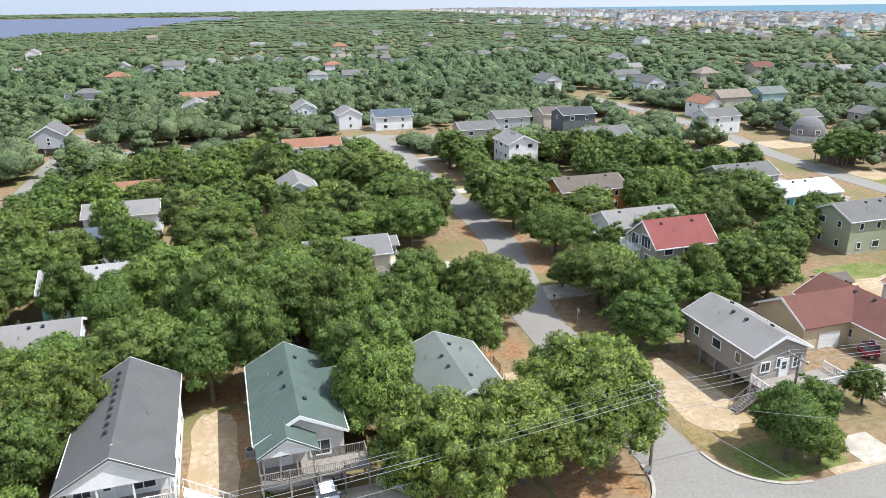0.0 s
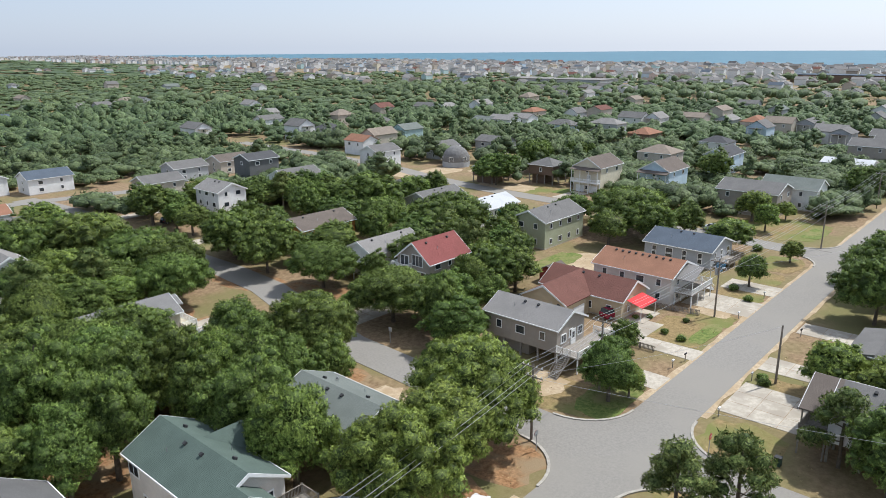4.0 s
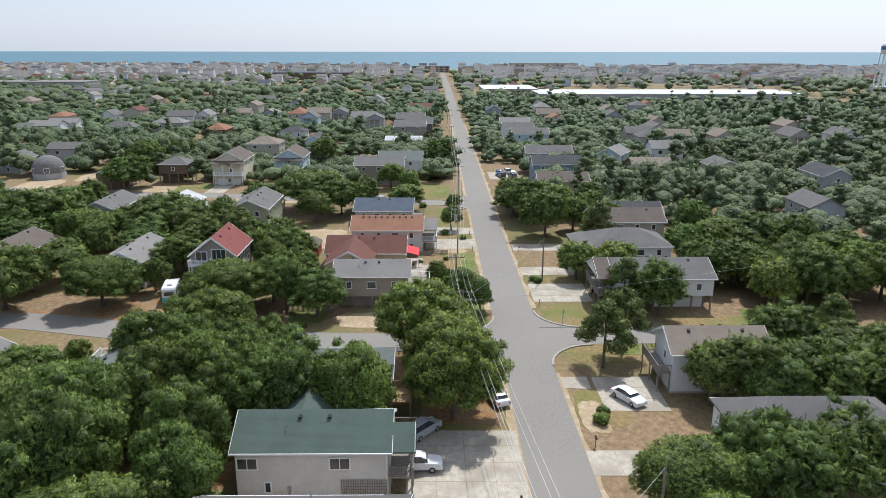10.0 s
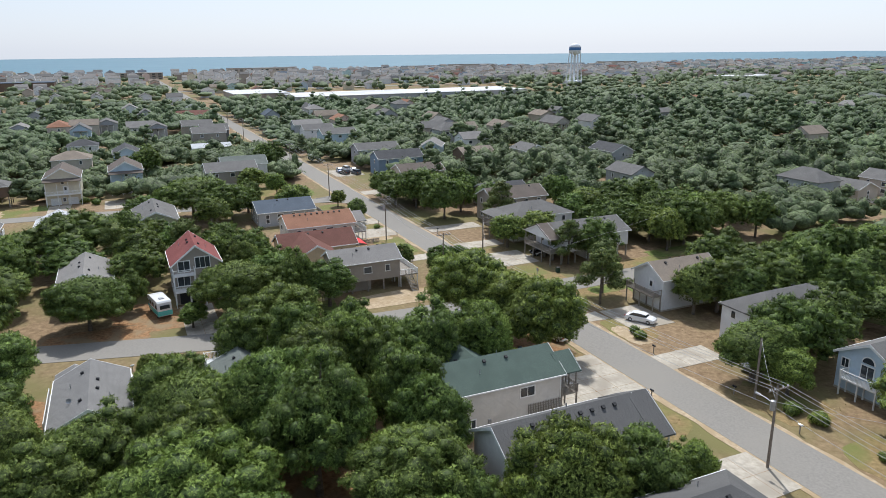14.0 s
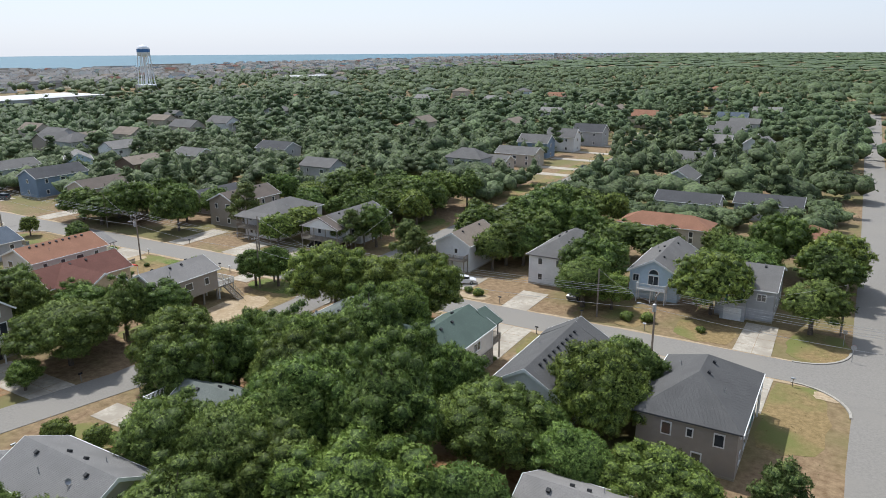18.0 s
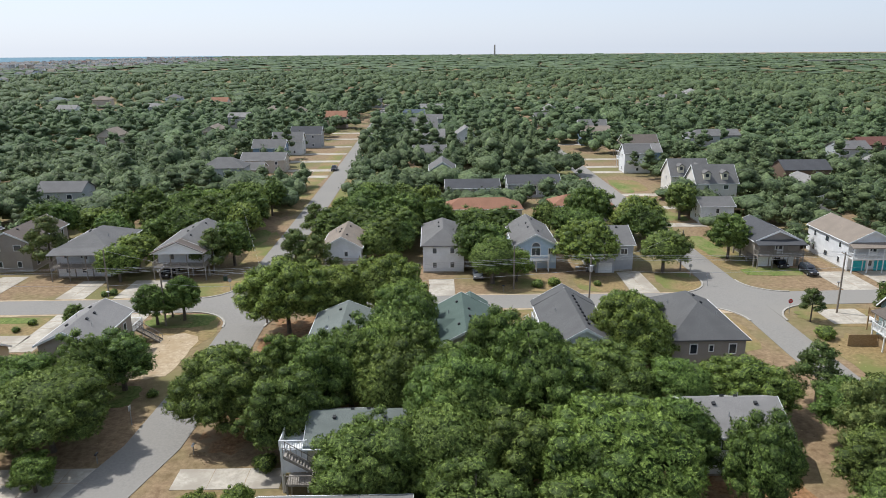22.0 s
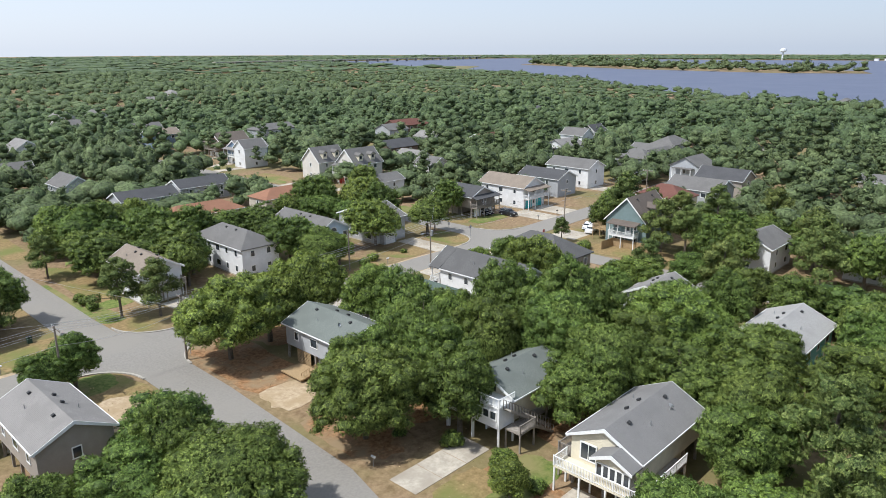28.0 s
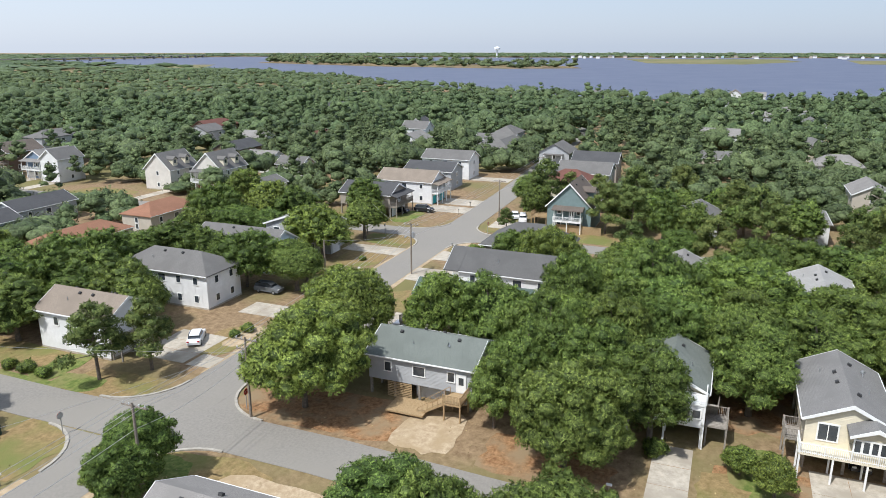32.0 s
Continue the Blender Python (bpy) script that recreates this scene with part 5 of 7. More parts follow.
# red-roofed house
HR = H["RR"]
deck(HR, -3.9, 1.0, -7.2, -5.12, 2.8, WHITE, "swe")
deck(HR, -3.9, -0.4, -6.6, -5.12, 5.4, WHITE, "swe")
big_window(HR, -2.2, -5.14, 4.2, 0, 2.0, 2.0)
big_window(HR, -2.0, -5.14, 6.6, 0, 1.9, 1.8)
big_window(HR, 1.8, -5.14, 4.2, 0, 2.0, 1.9)
big_window(HR, 1.0, -5.14, 7.0, 0, 2.4, 1.9, 3)
# flat dark panel on the wall: shade of the carport opening, put in as colour
place("carport", box_mesh("carport", DARK, (-0.8, -5.1, 1.2, 4.6, 0.12, 2.3)), HR)
# others
deck(H["GR"], -4.3, 4.3, -11.0, -7.77, 2.9, WOODNEW, "swe")
deck(H["WG"], -4.0, 4.0, -9.4, -6.82, 2.4, WHITE, "swe")
deck(H["WT"], -4.3, 4.3, -10.0, -7.52, 2.4, WHITE, "swe")
for yy in (-4.5, 0.2, 4.6):
    place("blue_door", box_mesh("blue_door", surface("turquoise_paint", (0.04, 0.42, 0.46), (0.06, 0.48, 0.52), 4, 0.5), (0, 0, 1.0, 0.08, 0.95, 2.05)), H["WT"], (-4.33, yy, 2.4))
deck(H["G7"], -4.2, 4.2, -9.4, -7.02, 2.6, WHITE, "swe")
place("dormer", mesh_of("dormer", *wall_body(2.4, 3.6, 6.5, 8.2, 0.6, False), W_TEAL), H["TE"], (2.4, 0, 0), 90)
place("dormer_roof", mesh_of("dormer_roof", *gable_roof(3.0, 3.8, 8.2, 0.7, 0.3), R_BROWN), H["TE"], (2.4, 0, 0), 90)
deck(H["TE"], -8.5, -5.0, -5, 4, 2.6, WOODNEW, "swn")
for k in ("A", "C"):
    dish = place("satellite_dish", CACHE.setdefault("dish", mesh_of("satellite_dish", *tube([(0, 0, 0), (0, 0.12, 0.4), (0, 0.14, 0.42), (0, 0.3, 0.5)], [0.03, 0.03, 0.05, 0.27], 10), METAL)), H[k], (1.9, 2.4, {"A": 5.95, "C": 6.3}[k]))


def shed_roof(hs, x0, x1, y0, y1, z0, z1, mat):
    """A lean-to roof slab falling from z0 at y0 to z1 at y1."""
    v = np.array([(x, y, z + o) for o in (0, 0.14) for x, y, z in ((x0, y0, z0), (x1, y0, z0), (x1, y1, z1), (x0, y1, z1))])
    place("porch_roof", mesh_of("porch_roof", v, np.array([(0, 1, 2, 3), (7, 6, 5, 4), (0, 4, 5, 1), (1, 5, 6, 2), (2, 6, 7, 3), (3, 7, 4, 0)]), mat), hs)


def veranda(hs, W, L, z, eave, mat, roof, depth=2.4, x0=None, x1=None):
    """A raised covered porch across the front."""
    x0, x1 = (-W / 2 if x0 is None else x0), (W / 2 if x1 is None else x1)
    deck(hs, x0, x1, -L / 2 - depth, -L / 2 - 0.02, z, mat, "swe", post=mat)
    shed_roof(hs, x0 - 0.3, x1 + 0.3, -L / 2 + 0.3, -L / 2 - depth - 0.35, eave + 0.16, eave - 0.45, roof)
    for i in range(4):
        place("porch_post", box_mesh("porch_post", mat, (0, 0, (z + eave - 0.5) / 2, 0.15, 0.15, eave - 0.5 - z)), hs, (x0 + 0.2 + (x1 - x0 - 0.4) * i / 3, -L / 2 - depth + 0.15, 0))
    door_part(hs, 0.6, -L / 2 - 0.03, z, 0)


veranda(H["SE2"], 10.2, 15.0, 2.7, 5.5, WOODGREY, R_GREY, 2.6)
veranda(H["TE"], 9.4, 11.5, 2.6, 5.4, WHITE, R_BROWN, 2.0, -3.0, 3.0)
TEAL_DOOR = surface("turquoise_paint", (0.04, 0.42, 0.46), (0.06, 0.48, 0.52), 4, 0.5)
RED_DOOR = surface("red_paint", (0.36, 0.035, 0.03), (0.44, 0.05, 0.04), 4, 0.5)
for (fx, fy), W, L, z, eave, mat, roof, door in (((-107, -77), 9, 11, 3.0, 6.2, WHITE, R_GREY, RED_DOOR), ((-106, -140), 8, 12, 2.9, 5.8, WHITE, R_LGREY, WHITE), ((-111, -162), 9, 13, 3.0, 6.0, WOODGREY, R_BROWN, WHITE), ((-98, -25), 9, 13, 2.6, 5.2, WOODGREY, R_DGREY, WHITE), ((-114.5, -22.5), 9, 15, 2.9, 5.4, WHITE, R_TAN, TEAL_DOOR), ((127.5, 76), 9, 13, 3.2, 7.2, WHITE, R_BROWN, WHITE), ((137, 59.5), 9, 13, 3.0, 6.7, WHITE, R_BROWN, WHITE)):
    hs = FARTHER[fx, fy]
    veranda(hs, W, L, z, eave, mat, roof, 1.8)
    for sx in (-1, 1):
        place("garage_door", box_mesh("garage_door", door, *[(0, 0, 0.28 + 0.5 * i, 2.6, 0.1, 0.47) for i in range(4)]), hs, (sx * W * 0.24, -L / 2 - 0.04, 0))
for fx, fy in ((-107, -77), (-105.5, -93)):
    hs = FARTHER[fx, fy]
    top = 7.6 if fy == -77 else 6.9
    for yy in (-2.6, 2.2):
        d = place("dormer", mesh_of("dormer", *wall_body(1.7, 2.6, top - 0.5, top + 1.5, 0.6, False), W_CREAM), hs, (2.6, yy, 0), 90)
        place("dormer_roof", mesh_of("dormer_roof", *gable_roof(1.7, 2.8, top + 1.5, 0.6, 0.2), R_GREY), d)
        place("dormer_window", box_mesh("dormer_window", GLASS, (0, -1.31, top + 0.9, 0.8, 0.05, 0.9)), d)

# shingled dome house
dome = thing("dome_house", (134.0, 138.0, 0), 20, "grey shingled dome house on a low wall", "house")
bm = bmesh.new()
bmesh.ops.create_icosphere(bm, subdivisions=3, radius=5.0)
bmesh.ops.bisect_plane(bm, geom=bm.verts[:] + bm.edges[:] + bm.faces[:], plane_co=(0, 0, -0.6), plane_no=(0, 0, -1), clear_outer=True)
me = bpy.data.meshes.new("dome_shell")
bm.to_mesh(me)
bm.free()
me.materials.append(R_MGREY)
place("dome_shell", me, dome, (0, 0, 2.4))
v, f = tube([(0, 0, 0), (0, 0, 1.9)], [4.95, 4.95], 20)
place("base_wall", mesh_of("base_wall", v, f, W_GREY), dome)
for k in range(6):
    a = math.pi / 3 * k
    big_window(dome, 4.85 * math.cos(a), 4.85 * math.sin(a), 2.9, math.degrees(a) + 90, 1.5, 1.5)
RECTS.append((128, 140, 132, 144))

# ---- vehicles ----
def paint(name, c):
    return surface(name, tuple(v * 0.95 for v in c), tuple(min(1, v * 1.05) for v in c), 1.0, 0.25, spec=0.6)


P_WHITE, P_SILVER, P_BLACK, P_MAROON, P_GREY, P_BLUE = paint("white_car_paint", (0.75, 0.75, 0.75)), paint("silver_car_paint", (0.45, 0.48, 0.50)), paint("black_car_paint", (0.02, 0.02, 0.025)), paint("maroon_car_paint", (0.22, 0.01, 0.03)), paint("grey_car_paint", (0.14, 0.15, 0.16)), paint("blue_car_paint", (0.05, 0.10, 0.22))
LAMPGLASS = surface("lamp_glass", (0.6, 0.6, 0.58), (0.7, 0.7, 0.68), 5, 0.15, spec=0.7)
TAIL = surface("tail_lamp", (0.35, 0.01, 0.01), (0.45, 0.02, 0.02), 5, 0.2, spec=0.7)
LOWER = {"sedan": [(-2.35, 0.32), (-2.38, 0.62), (-2.2, 0.92), (-1.2, 0.98), (1.0, 0.98), (1.9, 0.86), (2.3, 0.66), (2.35, 0.32)], "suv": [(-2.35, 0.38), (-2.38, 0.8), (-2.3, 1.08), (-1.2, 1.1), (1.0, 1.1), (1.95, 1.0), (2.35, 0.78), (2.38, 0.38)], "pickup": [(-2.75, 0.45), (-2.78, 1.0), (-2.7, 1.1), (-0.6, 1.1), (1.1, 1.12), (2.3, 1.02), (2.7, 0.8), (2.75, 0.42)]}
UPPER = {"sedan": [(-1.75, 0.95), (-1.05, 1.42), (0.25, 1.44), (1.15, 0.96)], "suv": [(-2.2, 1.06), (-1.95, 1.68), (0.3, 1.72), (1.2, 1.08)], "pickup": [(-0.75, 1.08), (-0.6, 1.72), (0.55, 1.74), (1.25, 1.1)]}


def car(kind, mat, x, y, rz, label):
    c = thing("car" if kind != "pickup" else "pickup_truck", (x, y, 0.05), rz, label, "car" if kind != "pickup" else "pickup truck")
    low, up = LOWER[kind], UPPER[kind]
    w = 0.9
    key = ("car", kind)
    if key not in CACHE:
        def loft(prof, rows):
            n = len(prof)
            v = [(px * sx, yy, max(pz + dz, 0.2)) for yy, sx, dz in rows for px, pz in prof]
            f = [(r * n + i, r * n + (i + 1) % n, (r + 1) * n + (i + 1) % n, (r + 1) * n + i) for r in range(len(rows) - 1) for i in range(n)]
            return np.array(v), [np.array(f), np.array([tuple(range(n))[::-1], tuple((len(rows) - 1) * n + i for i in range(n))])]
        CACHE[key] = (loft(low, [(-w, 0.95, -0.05), (-w * 0.95, 0.985, 0), (-w * 0.6, 1.0, 0.03), (w * 0.6, 1.0, 0.03), (w * 0.95, 0.985, 0), (w, 0.95, -0.05)]),
                      loft(up, [(-w * 0.86, 1.0, -0.02), (-w * 0.7, 0.99, 0), (w * 0.7, 0.99, 0), (w * 0.86, 1.0, -0.02)]),
                      loft([(px * 0.93 - (0.02 if px < 0 else -0.02), pz if i in (1, 2) else pz + 0.34) for i, (px, pz) in enumerate(up)], [(-w * 0.71, 0.9, 0.03), (-w * 0.6, 0.9, 0.05), (w * 0.6, 0.9, 0.05), (w * 0.71, 0.9, 0.03)]))
    lo, u, top = CACHE[key]
    place("body", mesh_of("body", *lo, mat), c)
    place("cabin_glass", mesh_of("cabin_glass", *u, GLASS), c)
    place("car_roof", mesh_of("car_roof", *top, mat), c)
    base = 1.42 if kind != "pickup" else 1.65
    for sx in (-1, 1):
        for sy in (-1, 1):
            if "wheel" not in CACHE:
                v, f = tube([(0, -0.11, 0), (0, 0.11, 0)], [0.33, 0.33], 14)
                v = np.concatenate([v, [(0, -0.11, 0), (0, 0.11, 0)]])
                cap = [(i, (i + 1) % 14, 28) for i in range(14)] + [(14 + i, 14 + (i + 1) % 14, 29) for i in range(14)]
                CACHE["wheel"] = mesh_of("tyre", v, [f, np.array(cap)], TYRE)
                v, f = tube([(0, -0.125, 0), (0, 0.125, 0)], [0.2, 0.2], 10)
                v = np.concatenate([v, [(0, -0.125, 0), (0, 0.125, 0)]])
                cap = [(i, (i + 1) % 10, 20) for i in range(10)] + [(10 + i, 10 + (i + 1) % 10, 21) for i in range(10)]
                CACHE["rim"] = mesh_of("rim", v, [f, np.array(cap)], METAL)
            t = place("tyre", CACHE["wheel"], c, (sx * base, sy * 0.82, 0.33))
            place("rim", CACHE["rim"], t)
    for sy in (-1, 1):
        place("headlight", box_mesh("headlight", LAMPGLASS, (0, 0, 0, 0.14, 0.36, 0.14)), c, (low[-2][0] - 0.06, sy * 0.62, 0.7 if kind == "sedan" else 0.84))
        place("tail_light", box_mesh("tail_light", TAIL, (0, 0, 0, 0.1, 0.28, 0.16)), c, (low[1][0] + 0.06, sy * 0.68, 0.78 if kind == "sedan" else 0.95))
        place("mirror", box_mesh("mirror", mat, (0, 0, 0, 0.1, 0.18, 0.12)), c, (0.95, sy * 0.98, 1.02 if kind == "sedan" else 1.18))
    return c


car("sedan", P_WHITE, -18.7, -10.8, 210, "white saloon car parked on a driveway")
car("suv", P_SILVER, -26.2, 14.0, -40, "silver people carrier parked under an oak")
car("pickup", P_WHITE, -33.0, 14.6, -88, "white pickup truck parked under a deck")
car("suv", P_MAROON, 35.2, 20.2, -20, "maroon estate car on a concrete drive")
car("suv", P_BLACK, 20.0, -16.8, 80, "black car parked under a raised house")
car("sedan", P_WHITE, -18.5, 5.2, 20, "white car parked under trees by the street")
car("sedan", P_BLACK, -18.6, 67.6, 0, "black car under a house on posts")
for i, (x, y, m) in enumerate(((134, -9, P_BLACK), (138.5, -8.5, P_BLUE), (141.5, -11.5, P_WHITE), (136.5, -13.0, P_WHITE), (132.5, -12.5, P_GREY))):
    car("pickup" if i % 2 else "suv", m, x, y, 12 + 160 * (i % 2), "car parked among others beside the street")
car("suv", P_BLACK, 21.5, 136.0, 10, "black car on a sandy drive")
car("sedan", P_BLACK, 3.9, 160.5, 0, "black car at the street's end")
car("pickup", P_SILVER, 99.2, 29.5, 70, "silver pickup parked by a sandy yard")
car("pickup", P_BLACK, 4.2, -139, 90, "black pickup parked on the side street")
car("suv", P_BLACK, -102, -13.5, 90, "black car on a concrete drive")
car("sedan", P_WHITE, -103.8, 8.6, 20, "white car beside a teal house")
car("suv", P_WHITE, -101.2, 11.2, 15, "white car beside a teal house")
car("suv", P_GREY, -39.0, -13.5, 90, "grey car under a street tree")
car("sedan", P_BLACK, -99.0, -18.5, 85, "dark car under a raised house")
car("suv", P_SILVER, 107.0, -15, 95, "silver car on a drive")
car("suv", P_MAROON, 112.5, 45, 80, "maroon van by a fence")

# turquoise and white caravan
TURQ = paint("turquoise_paint_gloss", (0.10, 0.52, 0.50))
rv = thing("camper_van", (17.6, 57.2, 0.02), 12, "white and turquoise camper van on pine straw", "camper van")
prof = [(-2.9, 0.5), (-2.95, 1.5), (-2.85, 2.7), (-2.6, 2.95), (1.6, 2.95), (2.9, 2.75), (2.95, 2.15), (2.0, 1.9), (2.1, 1.55), (2.95, 1.25), (3.0, 0.5)]
n = len(prof)
for nm, mat, y0, dz in (("coach_body", P_WHITE, 1.1, 0.0),):
    v = [(x, s * y0, z) for s in (-1, 1) for x, z in prof]
    place(nm, mesh_of(nm, np.array(v), [np.array([(i, (i + 1) % n, (i + 1) % n + n, i + n) for i in range(n)]), np.array([tuple(range(n))[::-1], tuple(range(n, 2 * n))])], mat), rv)
place("colour_band", box_mesh("colour_band", TURQ, (-0.1, -1.11, 1.0, 5.6, 0.05, 0.75), (-0.1, 1.11, 1.0, 5.6, 0.05, 0.75), (-2.95, 0, 1.0, 0.06, 2.2, 0.75), (2.99, 0, 0.9, 0.06, 2.2, 0.5)), rv)
for x in (-1.9, -0.2, 1.2):
    for s in (-1, 1):
        place("side_window", box_mesh("side_window", GLASS, (x, s * 1.115, 1.95, 0.95, 0.05, 0.6)), rv)
place("rear_window", box_mesh("rear_window", GLASS, (-2.95, 0, 2.0, 0.08, 1.5, 0.6)), rv)
place("windscreen", box_mesh("windscreen", GLASS, (2.12, 0, 1.72, 0.1, 1.9, 0.3)), rv)
place("roof_hatch", box_mesh("roof_hatch", METAL, (-1.2, 0, 3.02, 0.7, 0.7, 0.16)), rv)
for sx in (-1.8, 2.1):
    for sy in (-1, 1):
        place("tyre", CACHE["wheel"], rv, (sx, sy * 0.95, 0.36))

# ---- poles, wires, lamps ----
POLEWOOD = surface("pole_timber", (0.17, 0.14, 0.11), (0.27, 0.23, 0.19), 3.0, 0.9)


def power_pole(x, y, h, arms=1, rz=0.0, transformer=False, lamp=False):
    p = thing("power_pole", (x, y, 0), rz, "weathered timber power pole with cross-arms", "power pole", "power poles along the street")
    place("shaft", mesh_of("shaft", *tube([(0, 0, -0.2), (0, 0, h)], [0.16, 0.11], 8), POLEWOOD), p)
    for i in range(arms):
        arm = place("cross_arm", box_mesh("cross_arm", POLEWOOD, (0, 0.14, 0, 0.1, 0.1, 0.1), (0, 0.16, 0, 2.7, 0.11, 0.13)), p, (0, 0, h - 0.35 - 1.1 * i))
        for u in (-1.2, -0.55, 0.55, 1.2):
            place("insulator", box_mesh("insulator", surface("porcelain", (0.55, 0.55, 0.53), (0.65, 0.65, 0.63), 5, 0.3), (0, 0, 0.1, 0.09, 0.09, 0.2)), arm, (u, 0.16, 0.06))
    if transformer:
        v, f = tube([(0.38, 0, h - 2.6), (0.38, 0, h - 1.6), (0.38, 0, h - 1.5)], [0.26, 0.26, 0.05], 10)
        place("transformer", mesh_of("transformer", v, f, METAL), p)
    if lamp:
        place("lamp_arm", mesh_of("lamp_arm", *tube([(0, 0, h - 2.2), (0, -1.2, h - 1.9), (0, -2.0, h - 1.9)], [0.04, 0.04, 0.035], 6), METAL), p)
        place("lamp_head", box_mesh("lamp_head", METAL, (0, -2.2, h - 1.92, 0.24, 0.6, 0.16)), p)
    return p


LINE = [(-133, 7.5, 10.2), (-96, 7.2, 10.2), (-56.3, 3.9, 9.2), (-4.2, 8.8, 9.3), (11.5, 9.3, 9.6), (45.6, 8.0, 9.6), (99.0, 6.2, 9.6), (150, 6.0, 9.6), (200, 6.0, 9.6), (250, 6.0, 9.6), (300, 6.0, 9.6)]
for i, (x, y, h) in enumerate(LINE):
    power_pole(x, y, h, 2 if i in (3, 5) else 1, 90, i in (2, 5), i in (2, 5))
for x, y, h in ((27.5, -7.0, 8.0), (-45, -6.5, 8.0), (12.5, -44, 8.5), (-78.5, -16.5, 8.0), (76, -6.0, 8.0)):
    power_pole(x, y, h, 0, 0)


def wire(a, b, sag, r=0.018):
    a, b = Vector(a), Vector(b)
    pts = [a.lerp(b, i / 12) - Vector((0, 0, sag * 4 * (i / 12) * (1 - i / 12))) for i in range(13)]
    return tube([tuple(p) for p in pts], [r] * 13, 4)


for i in range(len(LINE) - 1):
    (x0, y0, h0), (x1, y1, h1) = LINE[i], LINE[i + 1]
    w = thing("power_line", (0, 0, 0), 0, "span of bare overhead power cables between poles", "power line", "overhead power lines")
    for k, u in enumerate((-1.2, -0.55, 0.55, 1.2)):
        place("cable", mesh_of("cable", *wire((x0, y0 + u, h0 - 0.1), (x1, y1 + u, h1 - 0.1), 0.5 + 0.06 * k), CABLE), w)
    place("cable", mesh_of("cable", *wire((x0, y0, h0 - 2.4), (x1, y1, h1 - 2.4), 0.7, 0.022), CABLE), w)
for a, b in (((-4.2, 8.8, 8.0), (27.5, -7.0, 7.9)), ((-56.3, 3.9, 7.6), (-45, -6.5, 7.9)), ((45.6, 8.0, 8.2), (76, -6, 7.9)), ((-56.3, 3.9, 7.4), (-78.5, -16.5, 7.9)), ((-4.2, 8.8, 7.6), (12.5, -44, 8.3))):
    w = thing("service_wire", (0, 0, 0), 0, "thin overhead service wire across the street", "power line", "overhead power lines")
    place("cable", mesh_of("cable", *wire(a, b, 0.6, 0.014), CABLE), w)


# ---- street furniture, fences, small yard things ----
def mailbox(x, y, rz, mat):
    m = thing("mailbox", (x, y, 0), rz, "mailbox on a short wooden post by the kerb", "mailbox", "mailboxes along the street")
    place("post", box_mesh("post", WOODGREY, (0, 0, 0.5, 0.1, 0.1, 1.0)), m)
    v, f = tube([(0, -0.25, 1.12), (0, 0.25, 1.12)], [0.13, 0.13], 8)
    place("box", mesh_of("box", v, [f, np.array([tuple(range(8)), tuple(range(15, 7, -1))])], mat), m)


for i, (x, y) in enumerate(((26.6, 4.6), (23.5, 5.0), (26.4, -4.4), (-43.0, -5.2), (-53, -4.6), (-74, 4.6), (-29, -4.6), (47.2, 4.8), (59.5, 4.9), (-39.5, 4.6), (-4.6, 46.5), (-4.6, 62.0), (5.0, 48.0), (-87.2, -49), (-87.2, -76), (46, -4.8), (14.5, -4.7), (-103, -5), (-111, -5))):
    mailbox(x, y, 90 if abs(y) < 6 else 0, (P_BLACK, P_WHITE, METAL)[i % 3])


def road_sign(x, y, rz, label, mat, sides=8, r=0.38):
    s = thing("road_sign", (x, y, 0), rz, label, "road sign")
    place("sign_post", box_mesh("sign_post", METAL, (0, 0, 1.05, 0.07, 0.07, 2.1)), s)
    v = [(r * math.cos(2 * math.pi * (i + 0.5) / sides), yy, 2.15 + r * math.sin(2 * math.pi * (i + 0.5) / sides)) for yy in (-0.06, -0.04) for i in range(sides)]
    place("plate", mesh_of("plate", np.array(v), [np.array([(i, (i + 1) % sides, (i + 1) % sides + sides, i + sides) for i in range(sides)]), np.array([tuple(range(sides))[::-1], tuple(range(sides, 2 * sides))])], mat), s)
    place("plate_back", mesh_of("plate_back", np.array(v) * np.array([0.98, 1, 1]) + np.array([0, 0.022, 0.0]), np.array([tuple(range(sides))[::-1], tuple(range(sides, 2 * sides))]), METAL), s)
    return s


SIGNRED = surface("sign_red", (0.42, 0.02, 0.02), (0.48, 0.03, 0.03), 4, 0.4)
for x, y, rz in ((-5.6, 7.2, 180), (5.8, -7.0, 0), (-80.2, -7.0, 0), (-88.2, 7.2, 180)):
    s = road_sign(x, y, rz, "red octagonal stop sign on a post", SIGNRED)
    cu = bpy.data.curves.new("sign_word", "FONT")
    cu.body, cu.size, cu.align_x, cu.align_y, cu.extrude = "STOP", 0.26, "CENTER", "CENTER", 0.002
    cu.materials.append(WHITE)
    w = place("sign_word", cu, s, (0, -0.066, 2.15), 0, "white lettering on the stop sign", rx=90)
road_sign(4.6, 40.0, 90, "small white notice sign by the side street", WHITE, 4, 0.42)
road_sign(-79.0, -12.5, 0, "small grey road sign beside the verge", METAL, 4, 0.4)


